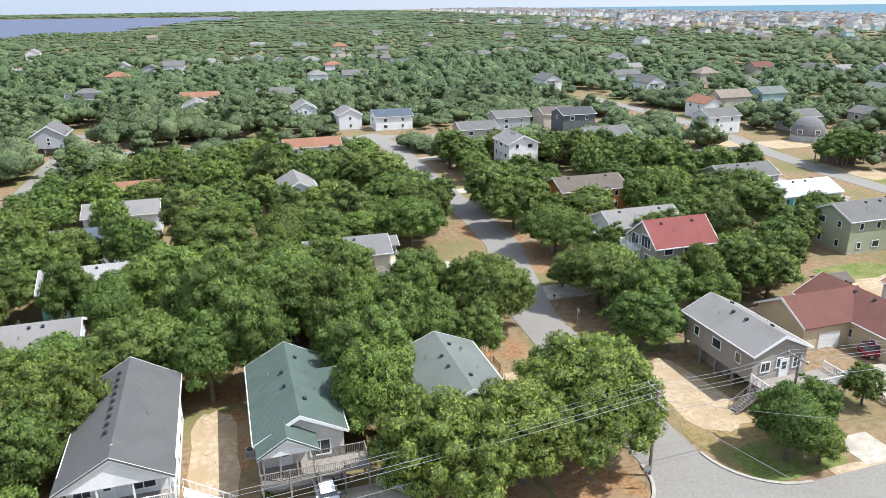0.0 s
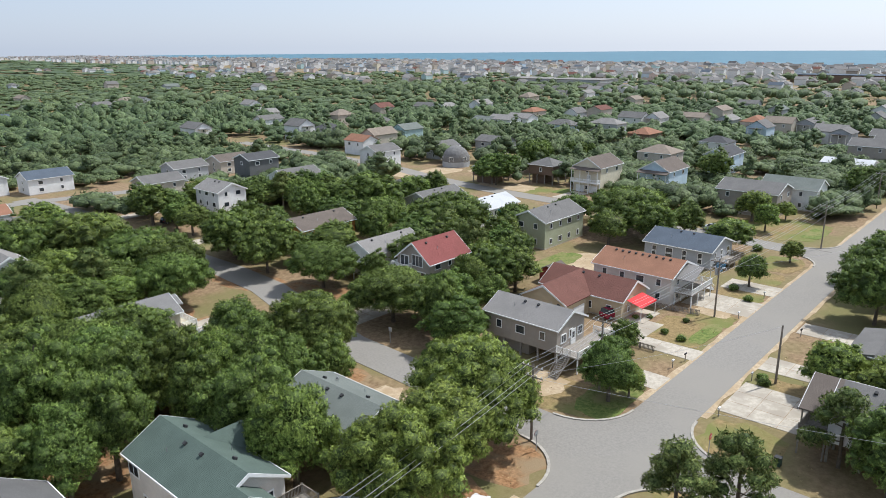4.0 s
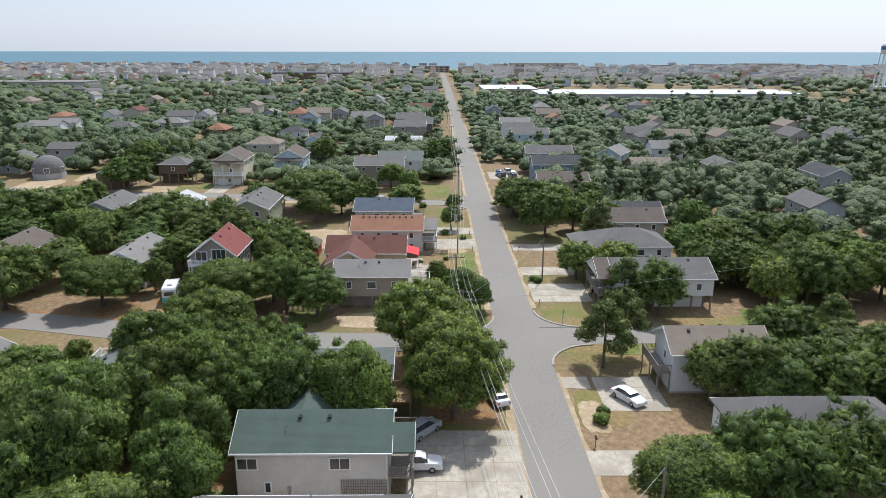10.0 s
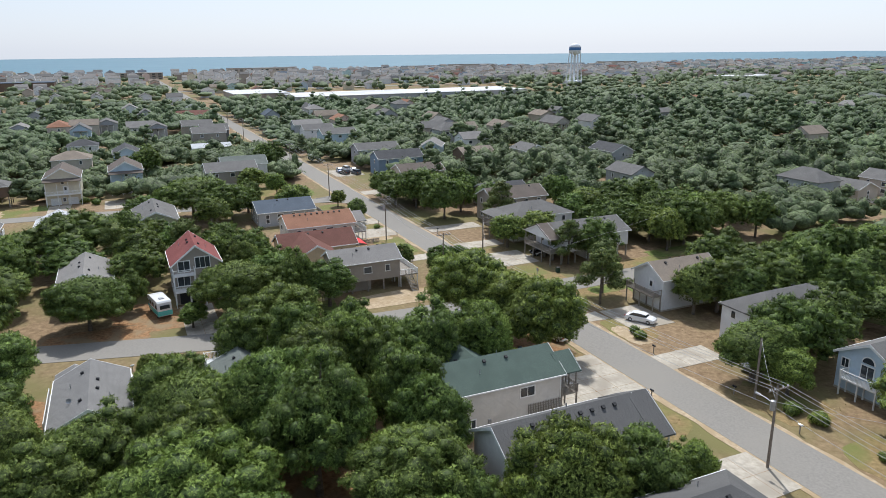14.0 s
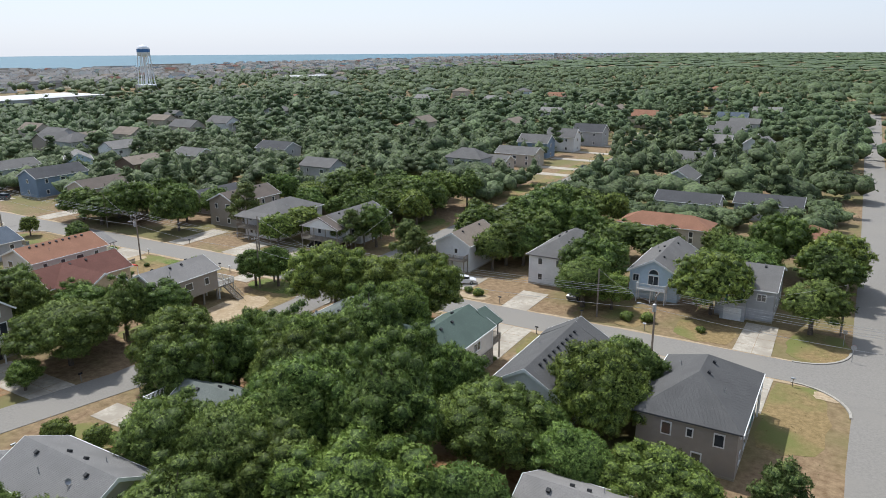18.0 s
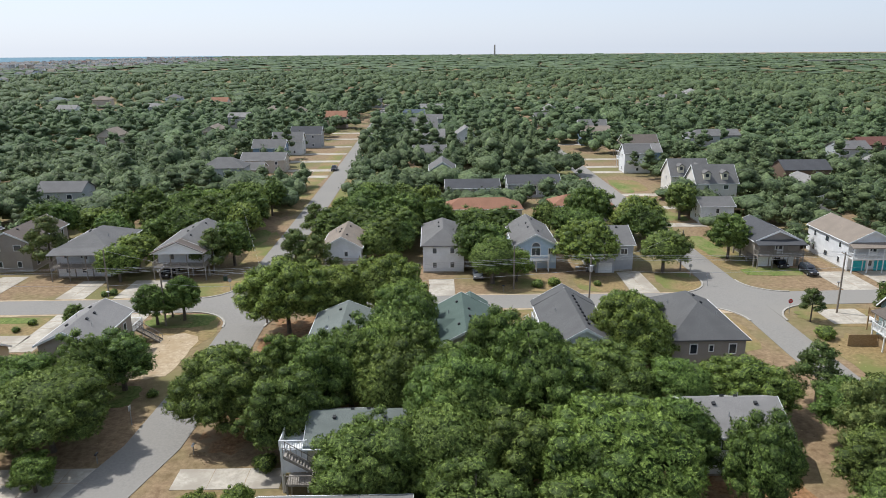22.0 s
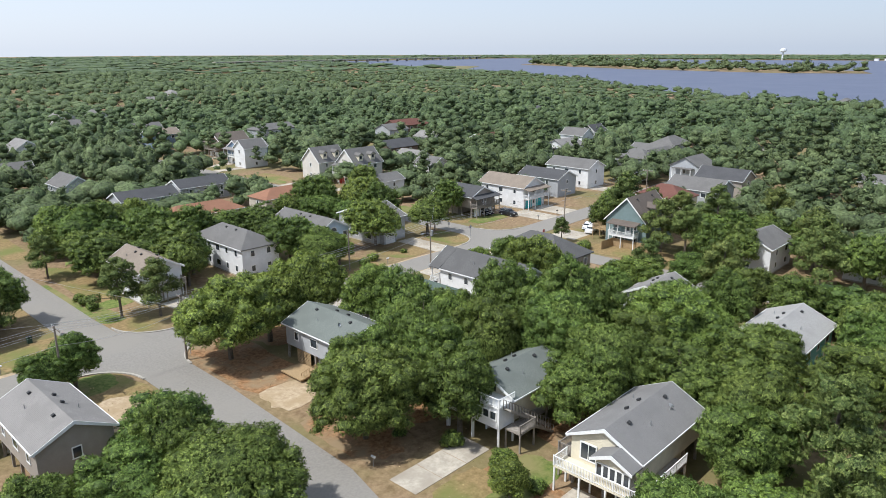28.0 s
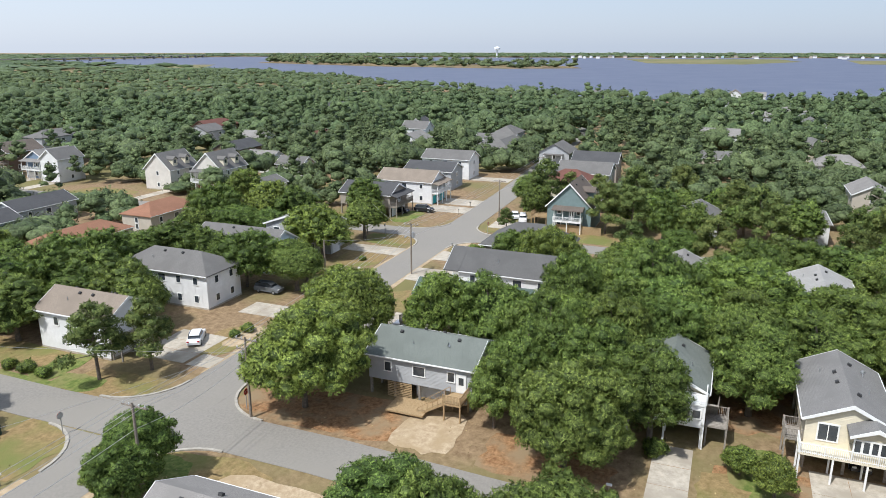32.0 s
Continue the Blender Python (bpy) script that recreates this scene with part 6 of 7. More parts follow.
def fence(pts, h, mat, label, style="picket"):
    f = thing("fence", (0, 0, 0), 0, label, "fence")
    for (x0, y0), (x1, y1) in zip(pts, pts[1:]):
        n = math.hypot(x1 - x0, y1 - y0)
        rz = math.degrees(math.atan2(y1 - y0, x1 - x0))
        for i in range(int(n / 2.4) + 1):
            u = min(1, i * 2.4 / n)
            place("fence_post", box_mesh("fence_post", mat, (0, 0, h / 2, 0.1, 0.1, h)), f, (x0 + (x1 - x0) * u, y0 + (y1 - y0) * u, 0))
        place("fence_rail", box_mesh("fence_rail", mat, (n / 2, 0.05, h * 0.25, n, 0.04, 0.09), (n / 2, 0.05, h * 0.8, n, 0.04, 0.09)), f, (x0, y0, 0), rz)
        step = 0.2 if style == "picket" else 0.15
        for i in range(int(n / step)):
            place("fence_board", CACHE.setdefault(("fb", h, mat.name, style), box_mesh("fence_board", mat, (0, -0.005, h / 2 + 0.02, 0.11 if style == "picket" else 0.14, 0.025, h - 0.06))), f, (x0 + (x1 - x0) * (i + 0.5) * step / n, y0 + (y1 - y0) * (i + 0.5) * step / n, 0), rz)


fence([(12.1, 36.5), (12.1, 29.6), (13.3, 29.4)], 1.1, WOODGREY, "low weathered picket fence beside a sandy yard")
fence([(26.6, 18.5), (26.6, 9.0)], 1.0, WOODGREY, "low weathered picket fence along a drive")
fence([(43.2, 18.5), (44.6, 10.0)], 1.0, WOODGREY, "low weathered picket fence along a lawn")
fence([(-90.2, 20.5), (-94.5, 20.5), (-94.5, 30.0)], 1.8, WOODNEW, "tall wooden privacy fence beside a house", "board")
fence([(24.0, 34.5), (30.0, 34.5)], 1.6, WOODGREY, "weathered board fence behind a house", "board")

bins = thing("wheeled_bin", (8.4, -13.2, 0), 0, "dark green wheeled bin at a drive", "bin")
place("bin_body", box_mesh("bin_body", surface("bin_plastic", (0.02, 0.05, 0.035), (0.03, 0.06, 0.045), 4, 0.5), (0, 0, 0.5, 0.6, 0.65, 0.95)), bins)
place("bin_lid", box_mesh("bin_lid", DARK, (0, 0, 1.0, 0.66, 0.72, 0.07)), bins)

# ---- landmarks far off ----
SHEETROOF = surface("white_membrane_roof", (0.50, 0.51, 0.52), (0.64, 0.64, 0.63), 0.05, 0.6, third=(0.46, 0.46, 0.46), third_scale=0.03)
tower = thing("water_tower", (549, -386, 0), 0, "white water tower on legs above the trees", "water tower")
TW = surface("tower_paint", (0.70, 0.72, 0.74), (0.78, 0.79, 0.80), 0.2, 0.5)
v, f = tube([(0, 0, 33.5), (0, 0, 35.0), (0, 0, 37), (0, 0, 42), (0, 0, 44.5), (0, 0, 45.5)], [1.0, 5.0, 6.2, 6.2, 4.0, 0.4], 24)
place("tank", mesh_of("tank", v, f, TW, smooth=True), tower)
v, f = tube([(0, 0, 38.3), (0, 0, 41.3)], [6.26, 6.26], 24)
place("blue_band", mesh_of("blue_band", v, f, surface("tower_blue", (0.06, 0.16, 0.36), (0.08, 0.2, 0.42), 0.2, 0.5), smooth=True), tower)
for k in range(6):
    a = math.pi * k / 3
    place("leg", mesh_of("leg", *tube([(8.5 * math.cos(a), 8.5 * math.sin(a), 0), (5.6 * math.cos(a), 5.6 * math.sin(a), 37)], [0.5, 0.45], 8), TW), tower)
place("riser", mesh_of("riser", *tube([(0, 0, 0), (0, 0, 34)], [1.3, 1.3], 10), TW), tower)
place("pump_house", box_mesh("pump_house", TW, (0, 0, 3.5, 16, 16, 7)), tower)


def block(name, label, x, y, sx, sy, h, wall, roofmat, floors=0, rz=0.0):
    """A large flat-roofed building; rows of windows where it has storeys."""
    b = thing(name, (x, y, 0), rz, label, "building")
    place("wall", box_mesh("wall", wall, (0, 0, h / 2, sx, sy, h)), b)
    place("roof", box_mesh("roof", roofmat, (0, 0, h + 0.25, sx + 0.8, sy + 0.8, 0.5)), b)
    for k in range(floors):
        n = max(2, int(sy / 8))
        for i in range(n):
            place("window", box_mesh("window", GLASS, (0, 0, 0, 0.3, 4.4, 1.6)), b, (-sx / 2 - 0.1, -sy / 2 + (i + 0.5) * sy / n, 1.8 + 3.1 * k))


block("store", "long low store with a bright white roof", 470, -165, 55, 200, 6.6, W_GREY, SHEETROOF)
block("store", "low store with a white roof", 520, -48, 60, 44, 7.5, W_TAUPE, SHEETROOF)
block("store", "brown and blue store near the highway", 835, 172, 40, 105, 8.5, W_BROWN, R_BLUE)
block("store", "low pale store near the highway", 640, 420, 40, 130, 6.5, W_GREY, R_LGREY)
block("store", "low white-roofed shop among trees", 560, -640, 40, 70, 6.5, W_WHITE, SHEETROOF)
block("hotel", "long beachfront hotel of four storeys", 1098, -160, 22, 105, 13.5, W_BEIGE, R_LGREY, 4)
block("hotel", "beachfront hotel with a flat roof", 1085, 20, 20, 60, 9.5, W_TAUPE, R_LGREY, 3)
for i, yy in enumerate((-330, -430, -520, -620, -730, -840, -960)):
    block("hotel", "beachfront apartment block of pale storeys", 1085 - 10 * (i % 3), yy, 20, 55 + 12 * (i % 3), 11 + 1.5 * (i % 3), (W_GREY, W_LBLUE, W_BEIGE)[i % 3], R_GREY, 3)
lm = thing("radio_mast", (-330, -3300, 0), 0, "slim tower on the wooded horizon", "mast")
place("shaft", mesh_of("shaft", *tube([(0, 0, 0), (0, 0, 56)], [4.5, 3.2], 8), KERB), lm)
wt = thing("water_tower", (-2600, -800, 0), 0, "pale water tower across the sound", "water tower")
place("stem", mesh_of("stem", *tube([(0, 0, 0), (0, 0, 26)], [3, 3], 8), TW), wt)
place("tank", mesh_of("tank", *tube([(0, 0, 26), (0, 0, 29), (0, 0, 36), (0, 0, 40)], [3, 11, 11, 2], 12), TW), wt)
bridge = thing("bridge", (-1600, -1750, 0), 0, "low concrete bridge across the sound", "bridge")
place("bridge_deck", box_mesh("bridge_deck", KERB, (0, 0, 9, 1400, 14, 2.2, 12)), bridge)
for i in range(24):
    place("pier", box_mesh("pier", KERB, (0, 0, 4, 4, 9, 8)), bridge, (-660 + 57 * i * math.cos(radians(12)), (-660 + 57 * i) * math.tan(radians(12)), 0))

# ---- trees ----
def ico(sub=1):
    key = ("ico", sub)
    if key not in CACHE:
        bm = bmesh.new()
        bmesh.ops.create_icosphere(bm, subdivisions=sub, radius=1.0)
        v = np.array([tuple(q.co) for q in bm.verts])
        f = np.array([[q.index for q in p.verts] for p in bm.faces])
        bm.free()
        CACHE[key] = (v, f)
    return CACHE[key]


def unit(rng, n):
    d = rng.normal(size=(n, 3))
    return d / np.linalg.norm(d, axis=1)[:, None]


def tufts(rng, centres, normals, size, spread=0.7, rise=1.0, soft=0.55, up=0.12):
    """Small pointed leaf sprays: one triangle each, facing outwards; they shade along the bough that bears them."""
    n = len(centres)
    nrm = normals + unit(rng, n) * spread + np.array([0, 0, 0.3])
    nrm /= np.linalg.norm(nrm, axis=1)[:, None]
    ref = unit(rng, n)
    a = np.cross(nrm, ref)
    a /= np.maximum(np.linalg.norm(a, axis=1), 1e-3)[:, None]
    b = np.cross(nrm, a)
    s = (size * rng.uniform(0.5, 1.4, n))[:, None]
    asp = rng.uniform(0.45, 0.85, n)[:, None]
    lift = rng.uniform(-0.3, rise, n)[:, None]
    v = np.stack([centres + b * s * asp, centres + a * s * 1.25 + nrm * s * lift, centres - b * s * asp], 1)
    g = np.cross(v[:, 1] - v[:, 0], v[:, 2] - v[:, 0])
    g /= np.maximum(np.linalg.norm(g, axis=1), 1e-6)[:, None]
    away = (g * normals).sum(1) < 0
    v[away] = v[away][:, ::-1]
    g[away] *= -1
    w = normals * soft + g * (1 - soft) + np.array([0, 0, up])
    w /= np.maximum(np.linalg.norm(w, axis=1), 1e-6)[:, None]
    return v.reshape(-1, 3), np.arange(3 * n).reshape(n, 3), np.repeat(w, 3, axis=0)


def on_lobes(rng, c, r, n, low=-0.35):
    """Points on the outside of a heap of ellipsoids."""
    w = (r[:, 0] * r[:, 1] + r[:, 0] * r[:, 2]) 
    k = rng.choice(len(c), n * 3, p=w / w.sum())
    d = unit(rng, n * 3)
    p = c[k] + d * r[k] * rng.uniform(0.86, 1.06, n * 3)[:, None]
    ok = d[:, 2] > low
    for j in range(len(c)):
        q = (p - c[j]) / r[j]
        ok &= ~(((q ** 2).sum(1) < 0.66) & (k != j))
    i = np.where(ok)[0][:n]
    return p[i], d[i]


def oak_lobes(rng, spread, height, n=40):
    """Boughs heaped over an uneven dome of that spread."""
    zc, zr = height * 0.53, height * 0.44
    c = [(0, 0, zc)]
    r = [(spread * 0.70, spread * 0.70, zr * 0.74)]
    axes, amp = unit(rng, 9), rng.uniform(-0.42, 0.34, 9)
    for i in range(n):
        e = 1 - 1.5 * (i + 0.5) / n
        a = 2.39996 * i + rng.uniform(-0.35, 0.35)
        d = np.array([math.cos(a) * math.sqrt(max(0, 1 - e * e)), math.sin(a) * math.sqrt(max(0, 1 - e * e)), e])
        bulge = 1 + float((amp * np.maximum(0, axes @ d) ** 3).sum())
        q = (0.42 + spread * 0.072) * rng.uniform(0.6, 1.5)
        k = min(1.12, bulge) * rng.uniform(0.76, 1.06)
        c.append((d[0] * (spread - q) * k, d[1] * (spread - q) * k, zc + d[2] * (zr - q * 0.6) * k))
        r.append((q * 1.15, q * 1.15, q * rng.uniform(0.6, 0.85)))
    return np.array(c), np.array(r)


def crown_core(rng, c, r, shrink=0.86, sub=2):
    v, f = ico(sub)
    out, nrm = [], []
    for ci, ri in zip(c, r):
        w = v * (1 + rng.uniform(-0.16, 0.16, len(v)))[:, None]
        out.append((w * ri * shrink + ci, f))
        d = v / ri
        nrm.append(d / np.linalg.norm(d, axis=1)[:, None])
    return *merge(out), np.concatenate(nrm)


def crown_mesh(rng, c, r, n_tufts, size, leaf, low, spread, shrink, sub=1):
    p, d = on_lobes(rng, c, r, n_tufts, low)
    v, f, w = tufts(rng, p, d, size, spread)
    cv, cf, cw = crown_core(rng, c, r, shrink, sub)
    return mesh_of("crown", np.concatenate([v, cv]), np.concatenate([f, cf + len(v)]), [leaf, SHADE_CORE], np.concatenate([np.zeros(len(f)), np.ones(len(cf))]), True, np.concatenate([w, cw]))


def oak_proto(seed, spread, height, leaf, n_tufts, size, name="oak_tree", label="", lobes=13, limbs=3):
    rng = np.random.default_rng(seed)
    tree = thing(name, (0, 0, -500), 0, label, "tree", "neighbourhood trees")
    c, r = oak_lobes(rng, spread, height, lobes)
    place("crown", crown_mesh(rng, c, r, n_tufts, size, leaf, -0.7, 1.05, 0.80), tree)
    place("trunk", mesh_of("trunk", *tube([(0, 0, -0.2), (0.05, 0.02, height * 0.2), (0, 0.1, height * 0.55)], [0.36, 0.28, 0.16], 7), BARK), tree)
    for k in range(1, 1 + limbs):
        q = c[k] * np.array([0.85, 0.85, 0.95])
        m = q * np.array([0.45, 0.45, 0.62])
        place("limb", mesh_of("limb", *tube([(0, 0, height * 0.12), tuple(m), tuple(q)], [0.2, 0.15, 0.06], 5), BARK), tree)
    return tree


def pine_proto(seed, spread, height, n_tufts, size, label=""):
    rng = np.random.default_rng(seed)
    tree = thing("pine_tree", (0, 0, -500), 0, label, "tree", "neighbourhood trees")
    c, r, tips = [], [], []
    for i in range(17):
        e = (i + 0.5) / 17
        a = 2.4 * i + rng.uniform(-0.4, 0.4)
        z = height * (0.36 + 0.60 * e)
        rad = spread * (1.0 - e) ** 0.6 * rng.uniform(0.45, 0.85)
        c.append((rad * math.cos(a), rad * math.sin(a), z))
        q = spread * rng.uniform(0.20, 0.34) * (1.1 - 0.35 * e)
        r.append((q, q, q * 0.6))
    c, r = np.array(c), np.array(r)
    place("crown", crown_mesh(rng, c, r, n_tufts, size, PINE_LEAF, -0.8, 1.1, 0.72), tree)
    place("trunk", mesh_of("trunk", *tube([(0, 0, -0.2), (0.1, 0, height * 0.4), (0, 0.1, height * 0.97)], [0.26, 0.2, 0.05], 7), BARK), tree)
    for k in (0, 2, 5, 8):
        place("limb", mesh_of("limb", *tube([(0, 0, c[k][2] - 0.5), tuple(c[k])], [0.09, 0.03], 4), BARK), tree)
    return tree


def shrub_proto(seed, spread, height, leaf, n, size, label):
    rng = np.random.default_rng(seed)
    sh = thing("shrub", (0, 0, -500), 0, label, "shrub", "yard shrubs")
    c = np.array([(0, 0, height * 0.5)] + [(spread * 0.5 * math.cos(k * 2.1), spread * 0.5 * math.sin(k * 2.1), height * 0.45) for k in range(3)])
    r = np.array([(spread * 0.7, spread * 0.7, height * 0.5)] + [(spread * 0.5, spread * 0.5, height * 0.4)] * 3)
    p, d = on_lobes(rng, c, r, n, -0.9)
    v, f, w = tufts(rng, p, d, size)
    place("foliage", mesh_of("foliage", v, f, leaf, None, True, w), sh)
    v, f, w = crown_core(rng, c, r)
    place("inner_foliage", mesh_of("inner_foliage", v, f, SHADE_CORE, None, True, w), sh)
    return sh


OAK_LABEL = "broad live oak with a dense rounded green crown"
LEAF5 = (OAK_LEAF, OAK_LEAF, LIGHT_LEAF, OAK_LEAF, OAK_LEAF)
OAKS = [oak_proto(11 + i, 4.8, 9.6, LEAF5[i], n, size, label=OAK_LABEL, lobes=60, limbs=3 if n > 5000 else 1) for n, size in ((8600, 0.24), (2000, 0.42)) for i in range(5)]
BIG_OAKS = [oak_proto(31 + i, 7.6, 11.0, LEAF5[i], n, size, label="large spreading live oak with a dense green crown", lobes=110, limbs=3 if n > 5000 else 1) for n, size in ((16500, 0.275), (3800, 0.49)) for i in range(5)]
PINES = [pine_proto(61 + i, 4.9, 11.0, 3900, 0.32, "slender pine with layered dark green needles") for i in range(3)]
SHRUBS = [shrub_proto(81 + i, 1.0, 1.2, (OAK_LEAF, LIGHT_LEAF)[i], 420, 0.16, "rounded green shrub in a yard") for i in range(2)]

PLANTED = []


def plant(proto, x, y, scale=1.0, tall=1.0, turn=0.0):
    PLANTED.append((x, y, 5.0 * scale))
    return copy_thing(proto, pose(x, y, 0, 0, 0, turn) @ Matrix.Diagonal((scale, scale, scale * tall, 1)))


def plant_tree(i, x, y, r, h, kind, turn):
    if kind == "p":
        plant(PINES[i % 3], x, y, h / 11.0, 1.0, turn)
        PLANTED[-1] = (x, y, r)
        return
    big = r > 5.9
    k = 2 if kind == "l" else (0, 1, 3, 4)[i % 4]
    k += 5 if math.hypot(x + 25, y - 40) > 55 else 0      # simpler crowns away from the middle
    s = r / (7.6 if big else 4.8)
    plant((BIG_OAKS if big else OAKS)[k], x, y, s, h / ((11.0 if big else 9.6) * s), turn)
    PLANTED[-1] = (x, y, r)


# trees that stand out: x, y, crown radius, height, kind (o oak, l light oak, p pine)
TREES = [
    (-8.5, 12.8, 7.8, 12.0, "l"), (-15.6, 11.5, 5.6, 11.2, "l"), (-22.8, 10.5, 6.6, 11.4, "l"), (9.4, 6.9, 3.8, 8.4, "o"), (13.0, 8.8, 3.5, 7.2, "o"), (11.8, 5.4, 2.5, 5.2, "l"), (10.8, 45.6, 7.6, 10.4, "o"), (8.8, 53.0, 2.6, 4.4, "l"), (16.6, 39.8, 5.0, 9.0, "o"), (-7.6, 41.8, 6.9, 10.6, "o"), (14.5, 67.5, 7.0, 9.8, "o"),
    (13.0, 82.5, 6.6, 10.9, "o"), (14.5, 95.0, 7.0, 10.9, "o"), (22.0, 83.0, 4.0, 6.4, "o"), (-5.8, 97.0, 8.6, 11.4, "o"), (-7.0, 113.0, 9.0, 11.6, "o"), (-4.5, 86.0, 6.0, 10.2, "o"), (-26.0, 43.0, 6.0, 11.4, "o"), (-31.5, 57.0, 6.6, 11.6, "o"),
    (-47.0, 59.0, 8.4, 11.2, "l"), (-24.8, 75.2, 5.4, 10.4, "o"), (-32.5, 48.0, 7.2, 11.9, "o"), (-41.5, 46.4, 5.8, 14.8, "o"), (-58.8, 41.0, 4.6, 8.6, "o"), (-49.0, 40.0, 6.6, 9.4, "o"), (-57.0, 28.6, 6.2, 10.8, "l"), (-67.0, 40.0, 6.0, 7.4, "l"), (-76.0, 38.5, 6.0, 8.6, "p"), (-24.5, 58.0, 5.6, 10.9, "o"),
    (-9.5, 60.0, 2.2, 4.6, "l"), (-12.3, 57.2, 1.9, 3.2, "l"), (-9.5, -9.8, 3.6, 9.6, "p"), (-5.0, -13.6, 3.6, 10.0, "p"), (9.2, -23.0, 4.4, 9.6, "o"), (12.0, -18.0, 3.0, 9.0, "p"), (28.0, -13.2, 4.3, 7.7, "l"), (-4.0, -43.0, 3.6, 8.5, "p"), (-24.0, -34.0, 5.2, 9.6, "o"), (-39.5, -25.0, 5.0, 10.6, "o"), (-19.8, -20.4, 4.2, 8.8, "o"), (-23.6, -26.0, 4.4, 8.6, "o"), (-20.6, -24.5, 5.2, 9.4, "o"), (-18.5, -31.5, 4.6, 9.0, "o"), (-41.5, -9.8, 5.8, 9.2, "o"), (-40.0, -18.5, 6.0, 9.8, "o"), (-46.0, -10.8, 3.4, 6.7, "l"),
    (-60.3, -16.5, 6.8, 10.2, "l"), (-74.6, -15.0, 5.4, 9.4, "o"), (52.5, 70.0, 9.0, 11.4, "o"), (55.5, 100.0, 9.6, 11.9, "o"), (87.0, 45.0, 10.0, 12.1, "o"), (72.0, 41.5, 5.0, 8.9, "o"), (40.5, 44.0, 4.6, 9.4, "o"), (30.5, 41.0, 4.8, 9.6, "o"), (159.0, 53.0, 5.0, 11.4, "o"), (115.0, 26.0, 4.6, 8.3, "l"), (73.0, -10.5, 6.4, 10.9, "o"), (58.0, -12.0, 6.6, 10.9, "o"),
    (35.0, 39.5, 4.4, 8.9, "o"), (113.5, 104.0, 8.0, 10.6, "o"), (142.0, 108.5, 6.4, 11.4, "o"), (24.0, 12.2, 2.2, 5.0, "o"), (-89.8, 10.8, 2.6, 5.6, "p"), (-115.5, 8.6, 5.2, 9.4, "o"), (-92.5, -58.5, 5.0, 10.2, "o"), (-90.8, -24.0, 4.6, 9.7, "o"), (-8.5, 78.0, 7.0, 10.9, "o"), (-54.0, 53.5, 5.4, 10.6, "o"), (-50.0, 68.5, 4.6, 8.8, "o"), (-40.5, 70.5, 5.6, 10.4, "o"),
    (21.6, 61.5, 2.8, 7.0, "o"), (64.0, 9.0, 3.2, 6.7, "o"), (84.0, 8.0, 2.6, 5.0, "l"), (106.0, 20.0, 3.4, 7.3, "l"), (121.0, 20.0, 2.8, 5.0, "l"), (160.0, 12.0, 6.5, 9.6, "o"), (-67.0, -47.0, 6.0, 11.1, "o"), (-24.0, -40.0, 6.0, 11.1, "o"), (-46.0, -40.0, 5.6, 8.6, "o"), (-84.5, 75.0, 6.0, 9.0, "p"), (-96.0, 36.0, 5.4, 11.0, "p"), (-92.0, 62.0, 5.4, 11.5, "p"), (-115.0, 34.0, 5.6, 12.0, "p"), (-122.0, 44.0, 5.6, 12.0, "p"),
    (-24.0, 33.8, 4.0, 10.6, "o"), (-26.8, 21.0, 5.0, 12.0, "l"), (-26.4, 29.0, 5.4, 12.6, "o"), (-33.0, 50.5, 5.4, 12.4, "o"), (-32.0, 45.0, 5.2, 12.4, "o"), (-37.5, 36.0, 4.6, 12.4, "o"), (-20.5, 37.0, 4.6, 12.1, "o"), (-53.0, 36.5, 3.6, 7.6, "o"), (-24.0, 38.5, 4.6, 12.4, "l"), (-17.5, 42.5, 4.4, 11.4, "o"), (-17.0, 34.5, 3.8, 10.1, "o"), (-57.5, 15.0, 3.0, 6.7, "l"), (-42.5, 35.0, 4.4, 11.4, "o"), (-12.0, 33.5, 3.2, 8.5, "o"), (22.5, 36.0, 3.6, 7.8, "o"), (62.0, 60.0, 4.4, 9.6, "o"), (3.5, 100.0, 3.4, 7.8, "o"), (23.5, 104.0, 4.4, 10.2, "o"), (46.0, 84.0, 6.4, 11.1, "o"), (43.0, 108.0, 6.0, 10.9, "o"), (38.0, 79.5, 4.4, 9.7, "o"),
]
CEDARS = [(152, 110, 1.0), (156, 114, 1.15), (160, 106, 1.1), (166, 105, 1.0), (172, 104, 0.9), (150, 118, 0.9)]
rng = np.random.default_rng(5)
for i, (x, y, r, h, kind) in enumerate(TREES):
    plant_tree(i, x, y, r, h, kind, 67 * i)
for i, (x, y, s) in enumerate(((-49.5, -7.5, 1.2), (-52.5, -8.4, 1.3), (34.0, 11.0, 0.7), (33.0, 8.0, 0.8), (40.5, 10.5, 0.6), (56.5, 6.5, 0.9), (60.5, 10.5, 1.0), (-13.0, 49.5, 1.4), (-12.4, 61.0, 1.1), (27.5, -5.4, 0.8), (26.2, -6.0, 0.9), (-88.6, 17.5, 1.6), (-10.5, 44.0, 0.9), (-3.2, -20.5, 1.1), (-3.4, -23.5, 1.3), (-3.3, -26.5, 1.1), (117.5, 68.0, 1.4), (121.0, 71.0, 1.5), (116.5, 57.0, 1.1), (-60.5, -8.0, 0.8), (31.5, 18.2, 0.5), (36.8, 17.2, 0.6), (38.4, 15.6, 0.6), (-24.0, -6.4, 1.1), (-21.8, -7.0, 0.9), (4.8, 33.0, 0.8), (-38.0, 16.2, 0.6), (89.0, 16.0, 1.2), (128.0, 15.0, 1.2))):
    copy_thing(SHRUBS[i % 2], pose(x, y, 0, 0, 0, 50 * i) @ Matrix.Scale(s, 4))

